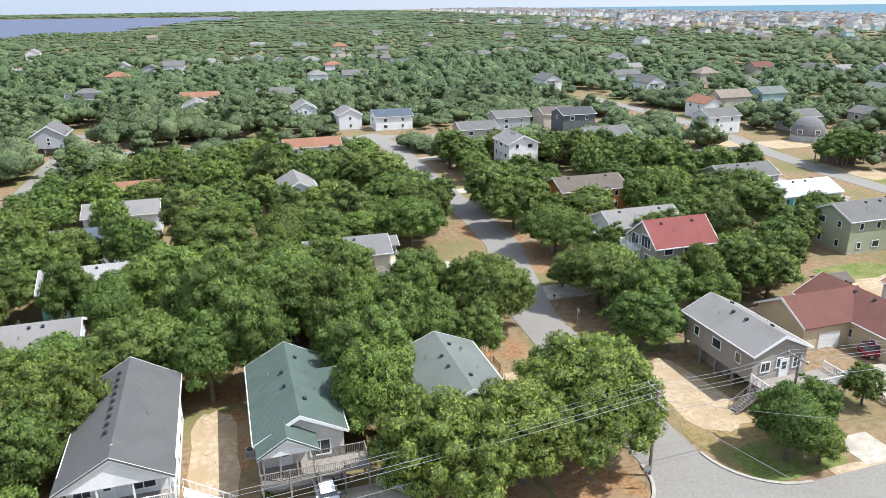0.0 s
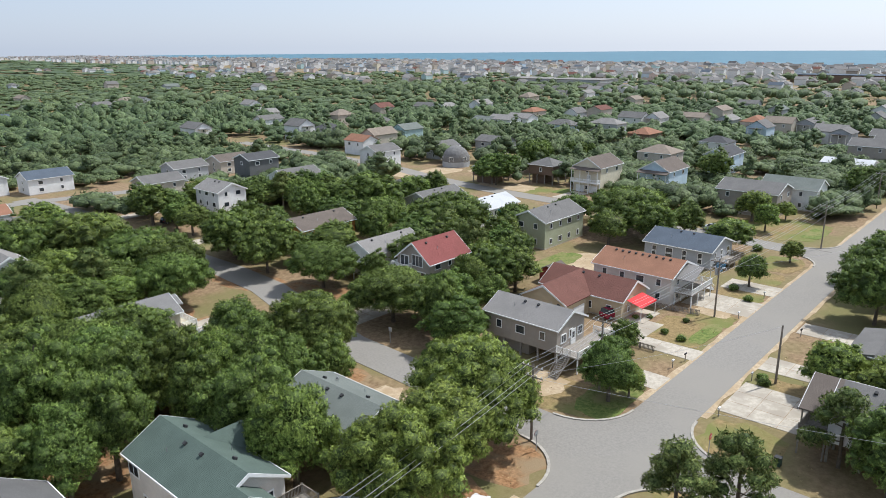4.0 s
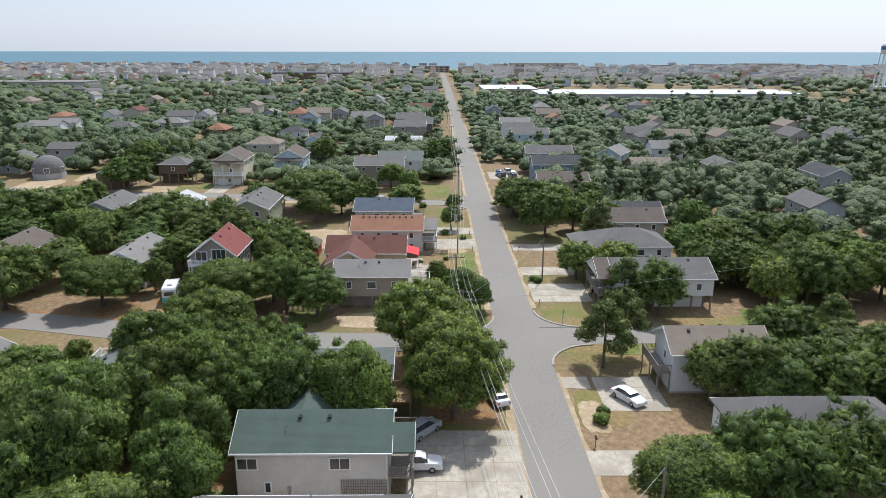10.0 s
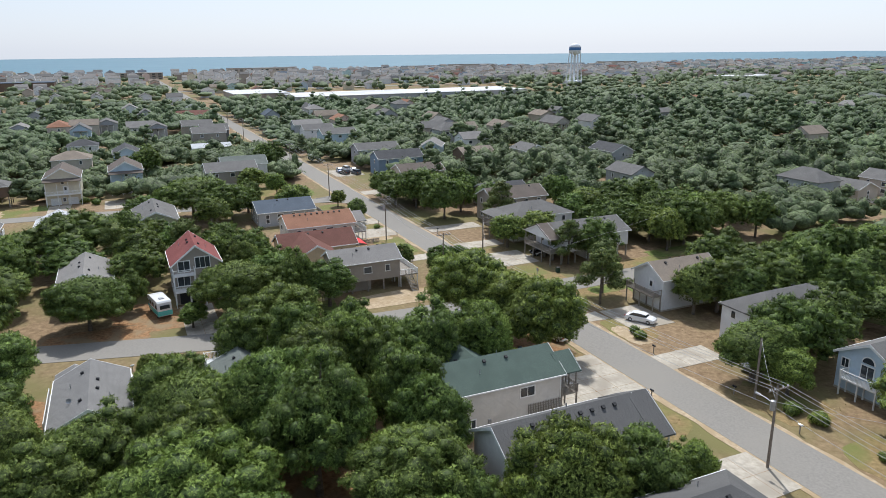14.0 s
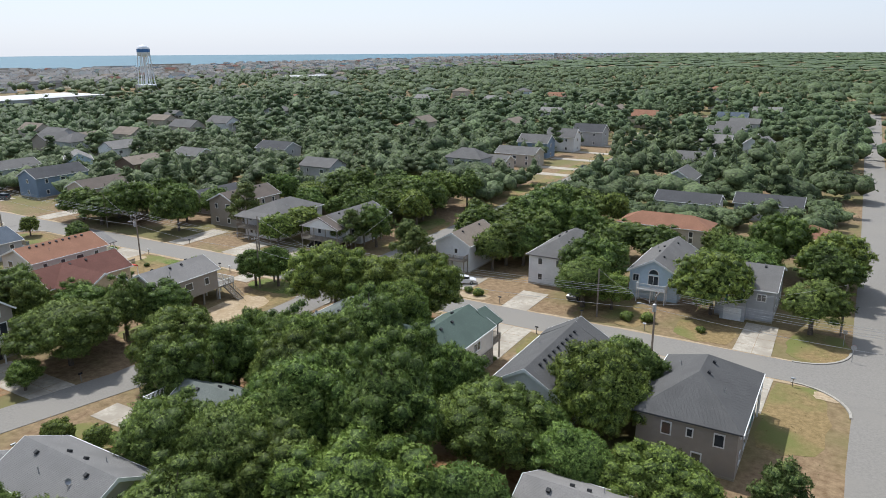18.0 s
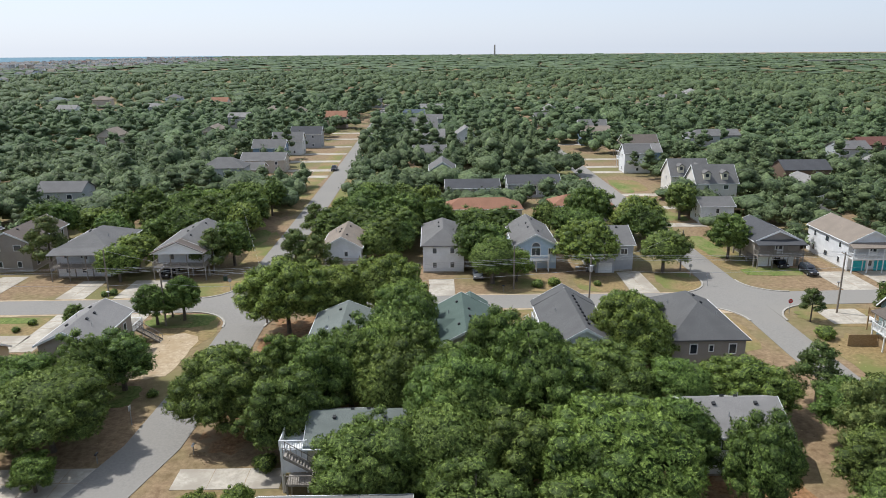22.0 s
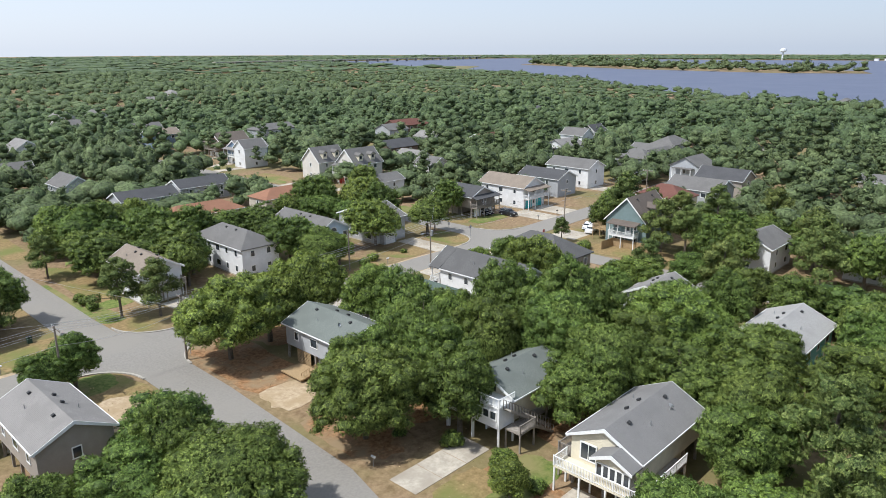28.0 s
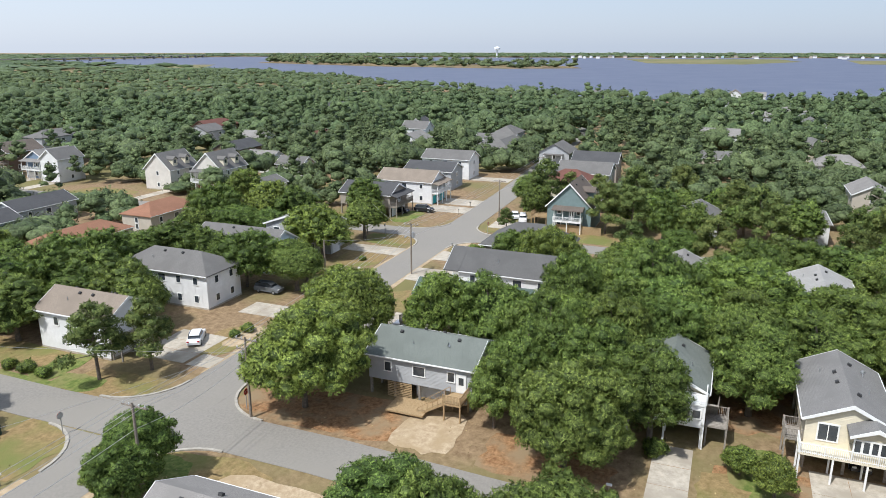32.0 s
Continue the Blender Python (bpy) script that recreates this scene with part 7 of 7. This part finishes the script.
ROADS = [(-330, 1200, -4.2, 4.4), (-4.5, 6.5, -560, -3), (-4.5, 5.0, 3, 50), (1, 14, 45, 200), (-87.5, -79, -430, 240), (90, 108, 0, 60), (100, 112, 55, 110), (106, 128, 110, 270), (-75, 112, 175, 195)]
OPEN = [(-22, -3, 52, 62), (-5, 3, 44, 76), (80, 101, 60, 130), (24, 44, 112, 127), (-78, -32, -66, -45), (27, 40, 8, 30), (-60, -27, 3, 16.5), (-80, -71, 3, 31), (-73, -60, 3, 14), (-45.4, -38.6, 12, 34), (-14, -3, 17, 33), (-15, -3, 46, 71), (3, 13.4, 3, 31), (10, 30, 3, 16), (22, 90, 3, 17), (44, 66, 31, 48), (4, 21, 48, 55), (5, 12, 56, 62), (-28, 12, -16.5, -3), (12, 60, -15, -3), (-78, -27, -17, -3), (-6, -2, -60, -3), (4, 11, -62, -3), (-98, -86, -170, -3), (-118, -86, 3, 13), (-160, -86, -16, -3), (-93, -87, 13, 32), (98, 124, 60, 84), (94, 112, 3, 34), (108, 124, 8, 24), (4, 22, -265, -110), (-4, -2, -300, -60), (84, 101, 54, 66), (100, 106, 60, 150), (111, 118, 84, 150), (128, 148, 112, 128), (26, 42, 107, 120), (12, 26, 108, 120), (92, 101, 104, 130), (90, 160, -17, -4), (-8, -3, 5, 24), (20, 27.5, 36, 40), (21, 31, 14, 36), (55, 68, 14, 34), (11, 19.5, 53, 60.5)]


def clear(x, y, r=2.0):
    for a, b, c, d in ROADS:
        if a - r * 0.5 < x < b + r * 0.5 and c - r * 0.5 < y < d + r * 0.5:
            return False
    for a, b, c, d in RECTS:
        if a - r * 0.62 < x < b + r * 0.62 and c - r * 0.62 < y < d + r * 0.62:
            return False
    for a, b, c, d in OPEN:
        if a < x < b and c < y < d:
            return False
    return True


def inside(x, y, poly):
    """Which of the points lie within the outline."""
    res = np.zeros(len(x), dtype=bool)
    for (x1, y1), (x2, y2) in zip(poly, poly[1:] + poly[:1]):
        hit = ((y1 > y) != (y2 > y)) & (x < (x2 - x1) * (y - y1) / (y2 - y1 + 1e-9) + x1)
        res ^= hit
    return res


# dark upright cedars behind the houses by the east street
for i, (x, y, s_) in enumerate(CEDARS):
    plant(OAKS[0], x, y, 0.52 * s_, 1.75, 80 * i)
# oaks that fill the blocks between the houses
count = 0
for gx in np.arange(-125, 125, 5.5):
    for gy in np.arange(-85, 165, 5.5):
        x, y = gx + rng.uniform(-2.4, 2.4), gy + rng.uniform(-2.4, 2.4)
        dist = math.hypot(x + 8, y - 42)
        if dist > 112:
            continue
        r = rng.uniform(3.6, 6.8)
        if not clear(x, y, r) or any((x - px) ** 2 + (y - py) ** 2 < (0.56 * (pr + r)) ** 2 for px, py, pr in PLANTED):
            continue
        h = rng.uniform(9.5, 12.6) if -62 < x < -10 and 32 < y < 80 else rng.uniform(7.6, 10.6)
        piney = rng.random() < (0.4 if x < -88 else 0.06)
        plant_tree(count, x, y, r * (0.75 if piney else 1), h * (1.25 if piney else 1), "p" if piney else "ooool"[count % 5], rng.uniform(0, 360))
        count += 1

# far houses: rows along the streets towards the sea
FAR = [(W_WHITE, R_GREY), (W_WHITE, R_LGREY), (W_BEIGE, R_BROWN), (W_LBLUE, R_GREY), (W_CREAM, R_TAN), (W_GREY, R_DGREY), (W_WHITE, R_BLUE), (W_PINK, R_LGREY), (W_AQUA, R_LGREY), (W_TAUPE, R_GREY), (W_WHITE, R_LGREY), (W_BEIGE, R_MAROON)]
FAR_LABEL = ("white house with a grey roof", "white house with a pale roof", "beige house with a brown roof", "pale blue house with a grey roof", "cream house with a tan roof", "grey house with a dark roof", "white house with a blue-grey roof", "pale pink house with a pale roof", "pale aqua house with a pale roof", "taupe house with a grey roof", "white house with a light roof", "beige house with a maroon roof")
WALLS = {"w": (W_WHITE, "white"), "g": (W_GREY, "grey"), "b": (W_BEIGE, "beige"), "l": (W_LBLUE, "pale blue"), "n": (W_BROWN, "brown"), "y": (W_SANDY, "yellow tan"), "p": (W_PINK, "pale pink"), "a": (W_AQUA, "pale aqua"), "t": (W_TAUPE, "taupe"), "u": (W_BLUE, "slate blue")}
ROOFS = {"l": (R_LGREY, "light grey"), "g": (R_GREY, "grey"), "d": (R_DGREY, "dark grey"), "t": (R_TAN, "tan"), "o": (R_ORANGE, "terracotta"), "b": (R_BLUE, "blue-grey"), "s": (R_SAGE, "sage green"), "m": (R_MAROON, "maroon")}
# houses among the woods: x, y, turn, colours of wall and roof
NORTH_EAST_FAR = [(24, 463, 90, "wl"), (38, 498, 0, "gg"), (47, 483, 90, "yt"), (32, 421, 90, "wo"), (35, 362, 90, "gg"), (13, 353, 0, "wl"), (68, 455, 90, "bg"), (77, 435, 90, "gb"), (105, 473, 0, "wg"), (142, 483, 0, "wl"), (157, 499, 90, "wg"), (147, 455, 90, "gg"), (174, 506, 0, "wl"), (190, 516, 90, "bt"), (187, 483, 0, "wg"), (140, 581, 0, "bt"), (92, 553, 90, "bg"), (68, 613, 90, "bo"), (167, 913, 90, "wg"), (216, 832, 0, "wg"), (194, 340, 90, "wl"), (210, 381, 0, "wl"), (164, 296, 90, "wg"), (148, 248, 0, "wg"), (201, 280, 90, "bt"), (134, 189, 0, "wo"), (161, 243, 90, "gd"), (114, 283, 0, "wg"), (307, 666, 90, "gs"), (346, 570, 0, "wl"), (284, 749, 90, "bg")]
NORTH_EAST = [(201, 249, 0, "wg"), (245, 293, 90, "bm"), (168, 196, 90, "as"), (147, 192, 90, "bt"), (285, 293, 0, "gg"), (284, 275, 90, "wl"), (300, 259, 90, "wl"), (227, 198, 0, "gs"), (230, 188, 0, "wl"), (241, 185, 0, "wl"), (288, 210, 90, "bo"), (376, 275, 90, "bt"), (447, 289, 0, "wg"), (435, 262, 90, "wl"), (476, 265, 90, "gg"), (305, 192, 90, "wg"), (315, 182, 90, "bm"), (236, 157, 0, "lg"), (243, 137, 0, "gl"), (289, 147, 0, "wg"), (293, 136, 90, "wl"), (303, 121, 0, "bt"), (400, 204, 90, "bt"), (227, 110, 90, "no"), (345, 123, 90, "bt"), (306, 104, 90, "gl"), (415, 131, 0, "gg"), (294, 86, 90, "po"), (270, 76, 90, "lg"), (172, 149, 0, "gg"), (518, 261, 90, "wl")]
EAST = [(382, 103, 90, "gs"), (294, 75, 0, "bt"), (303, 65, 90, "gg"), (282, 50, 0, "wl"), (272, 43, 90, "gg"), (394, 52, 90, "wl"), (344, 45, 90, "gg"), (388, 15, 90, "gs"), (321, -21, 90, "gb"), (341, -52, 90, "wl"), (272, -49, 90, "po"), (312, -51, 0, "bt"), (203, -72, 0, "tg"), (301, -85, 90, "gg"), (358, -120, 90, "po"), (250, -93, 90, "bt"), (204, -88, 0, "bt")]
SOUTH_EAST = [(346, -111, 90, "gg"), (337, -91, 90, "bt"), (216, -83, 90, "gg"), (190, -74, 0, "gg"), (202, -107, 90, "bt"), (232, -149, 90, "bt"), (199, -136, 90, "bg"), (193, -153, 90, "wg"), (250, -170, 90, "gg"), (157, -69, 0, "wl"), (127, -55, 0, "nt"), (348, -267, 0, "gg"), (317, -279, 0, "wg"), (213, -212, 0, "gg"), (284, -302, 90, "bo"), (277, -344, 90, "as"), (204, -266, 90, "bt"), (218, -341, 90, "wg"), (200, -351, 90, "wl"), (254, -445, 90, "gs"), (214, -432, 90, "bt"), (149, -357, 90, "gl"), (114, -320, 90, "gg"), (110, -204, 0, "bt"), (169, -456, 90, "lg"), (118, -401, 90, "po"), (97, -388, 0, "wl"), (73, -280, 90, "gl"), (66, -331, 0, "bt"), (49, -324, 0, "bt"), (28, -307, 90, "ug"), (98, -324, 0, "wg"), (35, -112, 90, "gg")]
SOUTH = [(37, -550, 90, "bo"), (10, -420, 0, "gg"), (23, -284, 90, "po"), (-31, -333, 90, "gl"), (-30, -261, 90, "gg"), (-211, -437, 90, "gl"), (-242, -474, 0, "wl"), (-146, -190, 90, "gg"), (-185, -147, 90, "gg"), (-200, -157, 90, "nm"), (-143, -99, 90, "nd"), (69, -78, 90, "gg"), (72, -227, 0, "bt")]
SOUTH_WEST = [(-101, -311, 0, "wl"), (-122, -320, 0, "gg"), (-162, -328, 90, "bt"), (-158, -199, 90, "gg"), (-182, -119, 0, "wl"), (-215, -163, 90, "nm"), (-312, -158, 0, "wd"), (-186, -54, 90, "wl"), (-182, -22, 0, "gg"), (-195, -21, 90, "gg"), (-170, 3, 90, "gg")]
WEST = [(-218, -28, 90, "gg"), (-516, -47, 90, "gg"), (-397, 13, 90, "wo"), (-514, 52, 90, "wt"), (-496, 66, 0, "wl"), (-328, 65, 0, "gl"), (-406, 45, 90, "gg"), (-362, 80, 0, "wl"), (-296, 85, 90, "wg"), (-228, 79, 90, "bg"), (-187, 83, 0, "wl"), (-234, 49, 0, "wl")]
NORTH = [(-150, 432, 0, "wl"), (-93, 309, 90, "gg"), (-94, 463, 0, "wl"), (-89, 386, 90, "bo"), (-75, 429, 0, "gg"), (-63, 449, 90, "wg"), (-41, 471, 90, "wl"), (-23, 494, 90, "wl"), (-9, 517, 0, "wl"), (4, 477, 0, "wl"), (51, 514, 0, "gg"), (3, 708, 90, "wl"), (39, 667, 90, "gs"), (-106, 897, 90, "bt"), (-177, 624, 0, "wl"), (-52, 492, 0, "wl")]
LOTS = []
pick = random.Random(9)
for x, y, turn, style in NORTH_EAST_FAR + NORTH_EAST + EAST + SOUTH_EAST + SOUTH + SOUTH_WEST + WEST + NORTH:
    (wall, wn_), (roof, rn_) = WALLS[style[0]], ROOFS[style[1]]
    W, L, eave = pick.uniform(8.0, 10.0), pick.uniform(11.0, 15.0), pick.choice((4.6, 5.6, 6.2, 6.8))
    hip = pick.random() < 0.22
    hs = house("distant %s house with a %s roof among trees" % (wn_, rn_), x, y, W, L, turn, eave, pick.uniform(1.9, 2.8), wall, roof, hip=hip, lod=0)
    if math.hypot(x, y) < 330:
        to = Matrix.Rotation(radians(-turn), 2) @ Vector((-20 - x, 40 - y))
        face = ("e" if to.x > 0 else "w") if abs(to.x) > abs(to.y) else ("n" if to.y > 0 else "s")
        wall_windows(hs, W, L, [eave - 1.35], WHITE, face, w=0.9, h=1.2, gap=4.6)
        dk = -1 if face in "sw" else 1
        if face in "ns" and not hip:
            place("porch_roof", box_mesh("porch_roof", roof, (0, 0, 0, 6.0, 2.4, 0.16)), hs, (0, dk * (L / 2 + 1.2), eave - 0.4))
            for px in (-2.8, 0.0, 2.8):
                place("porch_post", box_mesh("porch_post", WHITE, (0, 0, (eave - 0.5) / 2, 0.2, 0.2, eave - 0.5)), hs, (px, dk * (L / 2 + 2.2), 0))
COAST = ((-4850, 1150), (-500, 1140), (150, 1190), (900, 1275), (2500, 1440), (4850, 1680))
for gy in np.arange(-3000, 4000, 23):
    shore = float(np.interp(gy, [q[0] for q in COAST], [q[1] for q in COAST]))
    for off in np.arange(26, 520, 23):
        x, y = shore - off + rng.uniform(-5, 5), gy + rng.uniform(-5, 5)
        p = 0.86 if off < 330 else 0.86 - 0.7 * (off - 330) / 190
        if y > 1600 or y < -1200:
            p *= 0.6
        if rng.random() > p or abs(y) < 14 or abs(x - 715 - max(0, y - 300) * 0.106) < 13 or (790 < x < 880 and 100 < y < 240) or (1060 < x < 1115 and -1000 < y < 60):
            continue
        LOTS.append((x, y))
for gx in np.arange(480, 760, 30):
    for gy in np.arange(-60, 1500, 34):
        x, y = gx + rng.uniform(-8, 8), gy + rng.uniform(-9, 9)
        if rng.random() < 0.34 and abs(y) > 16 and not (590 < x < 690 and 330 < y < 510) and not (480 < x < 580 and y < 0):
            LOTS.append((x, y))
for gx in np.arange(-2750, -2400, 60):
    for gy in np.arange(-500, 1800, 60):
        if rng.random() < 0.3:
            LOTS.append((gx, gy + rng.uniform(-20, 20)))
for gx in np.arange(430, 780, 44):
    for gy in np.arange(-900, -320, 44):
        x, y = gx + rng.uniform(-12, 12), gy + rng.uniform(-12, 12)
        if rng.random() < 0.25 and not (500 < x < 600 and -430 < y < -340):
            LOTS.append((x, y))
LOTS.sort(key=lambda q: math.hypot(q[0] + 5, q[1] - 40))
JOINED = {}
for n_, (x, y) in enumerate(LOTS):
    k, turn = int(rng.integers(0, 12)), int(rng.integers(0, 4))
    # shore rows lean to white walls, partly haze put into their colour
    if rng.random() < (0.55 if x > 700 else 0.35):
        k = (0, 1, 10)[k % 3]
    tall = rng.uniform(7.5, 12.5) if x > 860 else 6.4
    if n_ < 60:
        house(FAR_LABEL[k], x, y, 9.0, 12.0, 90 * turn, 6.2, 2.4, *FAR[k], hip=bool(k % 4 == 1), lod=0)
        continue
    RECTS.append((x - 6, x + 6, y - 6, y + 6))
    v1, f1 = wall_body(9.0, 12.0, 0, tall, 2.4, False)
    v2, f2 = gable_roof(9.0, 12.0, tall, 2.4, 0.35)
    sw = np.array([[0, 1, 0], [-1, 0, 0], [0, 0, 1]]) if turn % 2 else np.eye(3)
    JOINED.setdefault(k, []).append((np.concatenate([v1, v2]) @ sw + np.array([x, y, 0]), f1[0], f1[1], f2 + len(v1)))
for k, items in JOINED.items():
    o, vs, fa, fb, fc = 0, [], [], [], []
    for v, a4, a5, b4 in items:
        vs.append(v)
        fa.append(a4 + o)
        fb.append(a5 + o)
        fc.append(b4 + o)
        o += len(v)
    fa, fb, fc = np.concatenate(fa), np.concatenate(fb), np.concatenate(fc)
    me = mesh_of("distant_houses", np.concatenate(vs), [fa, fc, fb], list(FAR[k]), np.concatenate([np.zeros(len(fa)), np.ones(len(fc)), np.zeros(len(fb))]))
    tagged(place("distant_houses", me), "rows of distant houses, each a " + FAR_LABEL[k], "houses", kind="stuff")


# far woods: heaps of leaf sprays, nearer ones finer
def woods(name, label, x, y, r, h, n_lobe, n_tuft, size, up=0.3, leaf=HAZED_LEAF, spray=HAZED_SPRAY, sub=1):
    """Trees of a few leafy boughs each, in one mesh: broad oaks, and here and there tall pines with boughs one above another."""
    n = len(x)
    rg = np.random.default_rng(n)
    west = (x < -95) | (y < -150)
    pine = rg.random(n) < np.where(west, 0.42, 0.12)
    roll = 0.86 + 0.3 * np.sin(x * 0.021 + 1.3 * np.sin(y * 0.013)) * np.cos(y * 0.017)
    h = h * roll * np.where(pine, 1.4 if n_lobe > 1 else 1.0, 1.0)
    r = r * np.where(pine, 0.72, 1.0)
    m = n * n_lobe
    t = np.repeat(np.arange(n), n_lobe)
    j = np.tile(np.arange(n_lobe), n)
    a = 2.4 * j + rg.uniform(0, 6.28, n)[t] + rg.uniform(-0.4, 0.4, m)
    e = (j + 0.5) / n_lobe                       # 0 at the top bough
    off = (0.0 if n_lobe == 1 else 0.62) * r[t] * np.where(j == 0, 0.15, rg.uniform(0.7, 1.15, m))
    off = np.where(pine[t], r[t] * 0.75 * e ** 0.7 * rg.uniform(0.5, 1.1, m), off)
    z = h[t] * np.where(j == 0, 0.62, rg.uniform(0.36, 0.62, m))
    z = np.where(pine[t], h[t] * (0.93 - 0.52 * e), z) if n_lobe > 1 else z
    c = np.stack([x[t] + off * np.cos(a), y[t] + off * np.sin(a), z], 1)
    q = r[t] * (0.5 + 0.5 / n_lobe) * rg.uniform(0.75, 1.2, m) * np.where(pine[t], 0.95, 1.0)
    zr = np.where(j == 0, h[t] * 0.38, np.minimum(q * 0.8, h[t] * 0.34))
    zr = np.where(pine[t], q * 0.62, zr) if n_lobe > 1 else zr
    rad = np.stack([q, q, zr], 1)
    k = np.repeat(np.arange(m), n_tuft)
    d = unit(rg, m * n_tuft)
    d[:, 2] = np.where(d[:, 2] < -0.3, -d[:, 2], d[:, 2])
    p = c[k] + d * rad[k] * rg.uniform(0.88, 1.08, len(k))[:, None]
    dn = d / rad[k]
    dn /= np.linalg.norm(dn, axis=1)[:, None]
    v, f, w = tufts(rg, p, dn, size, 0.8, 0.6, 0.7, up)
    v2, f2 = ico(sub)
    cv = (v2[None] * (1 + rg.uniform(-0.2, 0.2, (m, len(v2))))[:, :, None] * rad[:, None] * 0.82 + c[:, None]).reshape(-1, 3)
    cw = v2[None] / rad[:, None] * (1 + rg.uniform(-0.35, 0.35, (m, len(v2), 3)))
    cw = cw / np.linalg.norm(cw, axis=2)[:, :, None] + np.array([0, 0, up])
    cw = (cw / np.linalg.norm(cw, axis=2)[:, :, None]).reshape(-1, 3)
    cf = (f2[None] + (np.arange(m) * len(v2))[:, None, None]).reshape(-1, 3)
    # sprays take the lighter green, the core shells the darker one
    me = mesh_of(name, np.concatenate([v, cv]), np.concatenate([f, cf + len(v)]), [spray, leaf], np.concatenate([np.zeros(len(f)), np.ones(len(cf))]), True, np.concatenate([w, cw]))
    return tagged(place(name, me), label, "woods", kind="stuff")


def scatter(step, test, keep):
    g = np.stack(np.meshgrid(np.arange(-4200, 4200, step), np.arange(-4200, 4200, step)), -1).reshape(-1, 2)
    d = np.hypot(g[:, 0] + 5, g[:, 1] - 40)
    g = g[test(d)]
    g = g + rng.uniform(-0.42, 0.42, g.shape) * step
    g = g[rng.random(len(g)) < keep]
    x, y = g[:, 0], g[:, 1]
    ok = ~inside(x, y, SHORE + FAR_SHORE) & (x < 1120 + 0.12 * np.maximum(y, 0))
    return x[ok], y[ok]


def beside(x, y, h):
    """Lower trees close to houses."""
    b = np.array(RECTS)
    out = h.copy()
    for i in range(len(x)):
        dx = np.maximum(np.maximum(b[:, 0] - x[i], x[i] - b[:, 1]), 0)
        dy = np.maximum(np.maximum(b[:, 2] - y[i], y[i] - b[:, 3]), 0)
        d = np.hypot(dx, dy).min()
        if d < 13:
            out[i] *= 0.64 + 0.025 * d
    return out


def thinned(x, y):
    """Fewer trees where houses stand close together."""
    town = ((x > 150) & (x < 480) & (y > -20) & (y < 300)) | ((x > 100) & (y > 130) & (x < 480))
    return rng.random(len(x)) < np.where(town, 0.82, 0.96)


x, y = scatter(6.4, lambda d: (d > 108) & (d < 235), 0.97)
ok = np.array([clear(a, b, 4) for a, b in zip(x, y)]) & thinned(x, y)
x, y = x[ok], y[ok]
woods("near_woods", "oaks and pines between the houses", x, y, 2.4 + 4.4 * rng.random(len(x)) ** 1.4, beside(x, y, rng.uniform(5.0, 11.0, len(x)) + np.where((x < -120) | (y < -120), rng.uniform(0, 3.0, len(x)), 0)), 7, 28, 0.50, 0.25)
x, y = scatter(7.2, lambda d: (d >= 235) & (d < 430), 0.95)
ok = np.array([clear(a, b, 4) for a, b in zip(x, y)]) & thinned(x, y)
x, y = x[ok], y[ok]
woods("mid_woods", "belt of oak and pine woods between houses", x, y, 2.8 + 5.0 * rng.random(len(x)) ** 1.4, beside(x, y, rng.uniform(5.0, 11.0, len(x)) + np.where((x < -120) | (y < -120), rng.uniform(0, 4, len(x)), 0)), 4, 8, 0.85, 0.4)
x, y = scatter(11.5, lambda d: (d >= 430) & (d < 1150), 0.9)
ok = ~((x > 450) & (rng.random(len(x)) < np.clip((x - 420) / 450, 0, 0.9))) & (np.abs(y) > 9) & ~((x > 395) & (x < 640) & (y > -310) & (y < -15) & (rng.random(len(x)) < np.where(x < 445, 0.35, 0.9)))
x, y = x[ok], y[ok]
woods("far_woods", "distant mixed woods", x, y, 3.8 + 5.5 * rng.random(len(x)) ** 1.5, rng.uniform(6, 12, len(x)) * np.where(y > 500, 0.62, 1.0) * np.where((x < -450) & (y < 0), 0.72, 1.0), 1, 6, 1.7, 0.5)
x, y = scatter(40, lambda d: (d >= 1150) & (d < 4100), 0.9)
ok = (x < 640) | (y > 1500) & (x < 900) | (y < -700) & (x < 1060)
x, y = x[ok], y[ok]
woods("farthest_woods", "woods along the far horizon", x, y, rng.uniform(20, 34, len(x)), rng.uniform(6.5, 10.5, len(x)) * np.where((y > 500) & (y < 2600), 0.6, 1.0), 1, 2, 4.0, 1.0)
g = rng.uniform(0, 1, (900, 2)) * np.array([700, 1100]) + np.array([-1920, -1260])
g = g[inside(g[:, 0], g[:, 1], ISLAND)]
woods("island_woods", "pine woods on the island", g[:, 0], g[:, 1], rng.uniform(9, 15, len(g)), rng.uniform(10, 17, len(g)), 2, 14, 2.6)
# dry grass standing in the yards
gx, gy = rng.uniform(-125, 125, 60000), rng.uniform(-70, 90, 60000)
ok = np.ones(len(gx), dtype=bool)
for a, b, c, d in ROADS + RECTS[:40] + DRIVES:
    ok &= ~((gx > a - 0.3) & (gx < b + 0.3) & (gy > c - 0.3) & (gy < d + 0.3))
patchy = np.sin(gx * 0.9 + 1.7 * np.sin(gy * 0.6)) + np.cos(gy * 0.8 + 1.3 * np.sin(gx * 0.5)) + rng.normal(0, 0.5, len(gx))
ok &= patchy > 0.2
gx, gy = gx[ok][:17000], gy[ok][:17000]
v, f, w = tufts(rng, np.stack([gx, gy, np.full(len(gx), 0.05)], 1), np.tile((0, 0, 0.6), (len(gx), 1)), 0.10, 1.0)
tagged(place("dry_grass", mesh_of("dry_grass", v, f, GRASS_BLADE)), "thin dry grass and weeds in sandy yards", "grass", kind="stuff")
for proto in OAKS + BIG_OAKS + PINES + SHRUBS:
    for o in (*proto.children_recursive, proto):
        bpy.data.objects.remove(o)
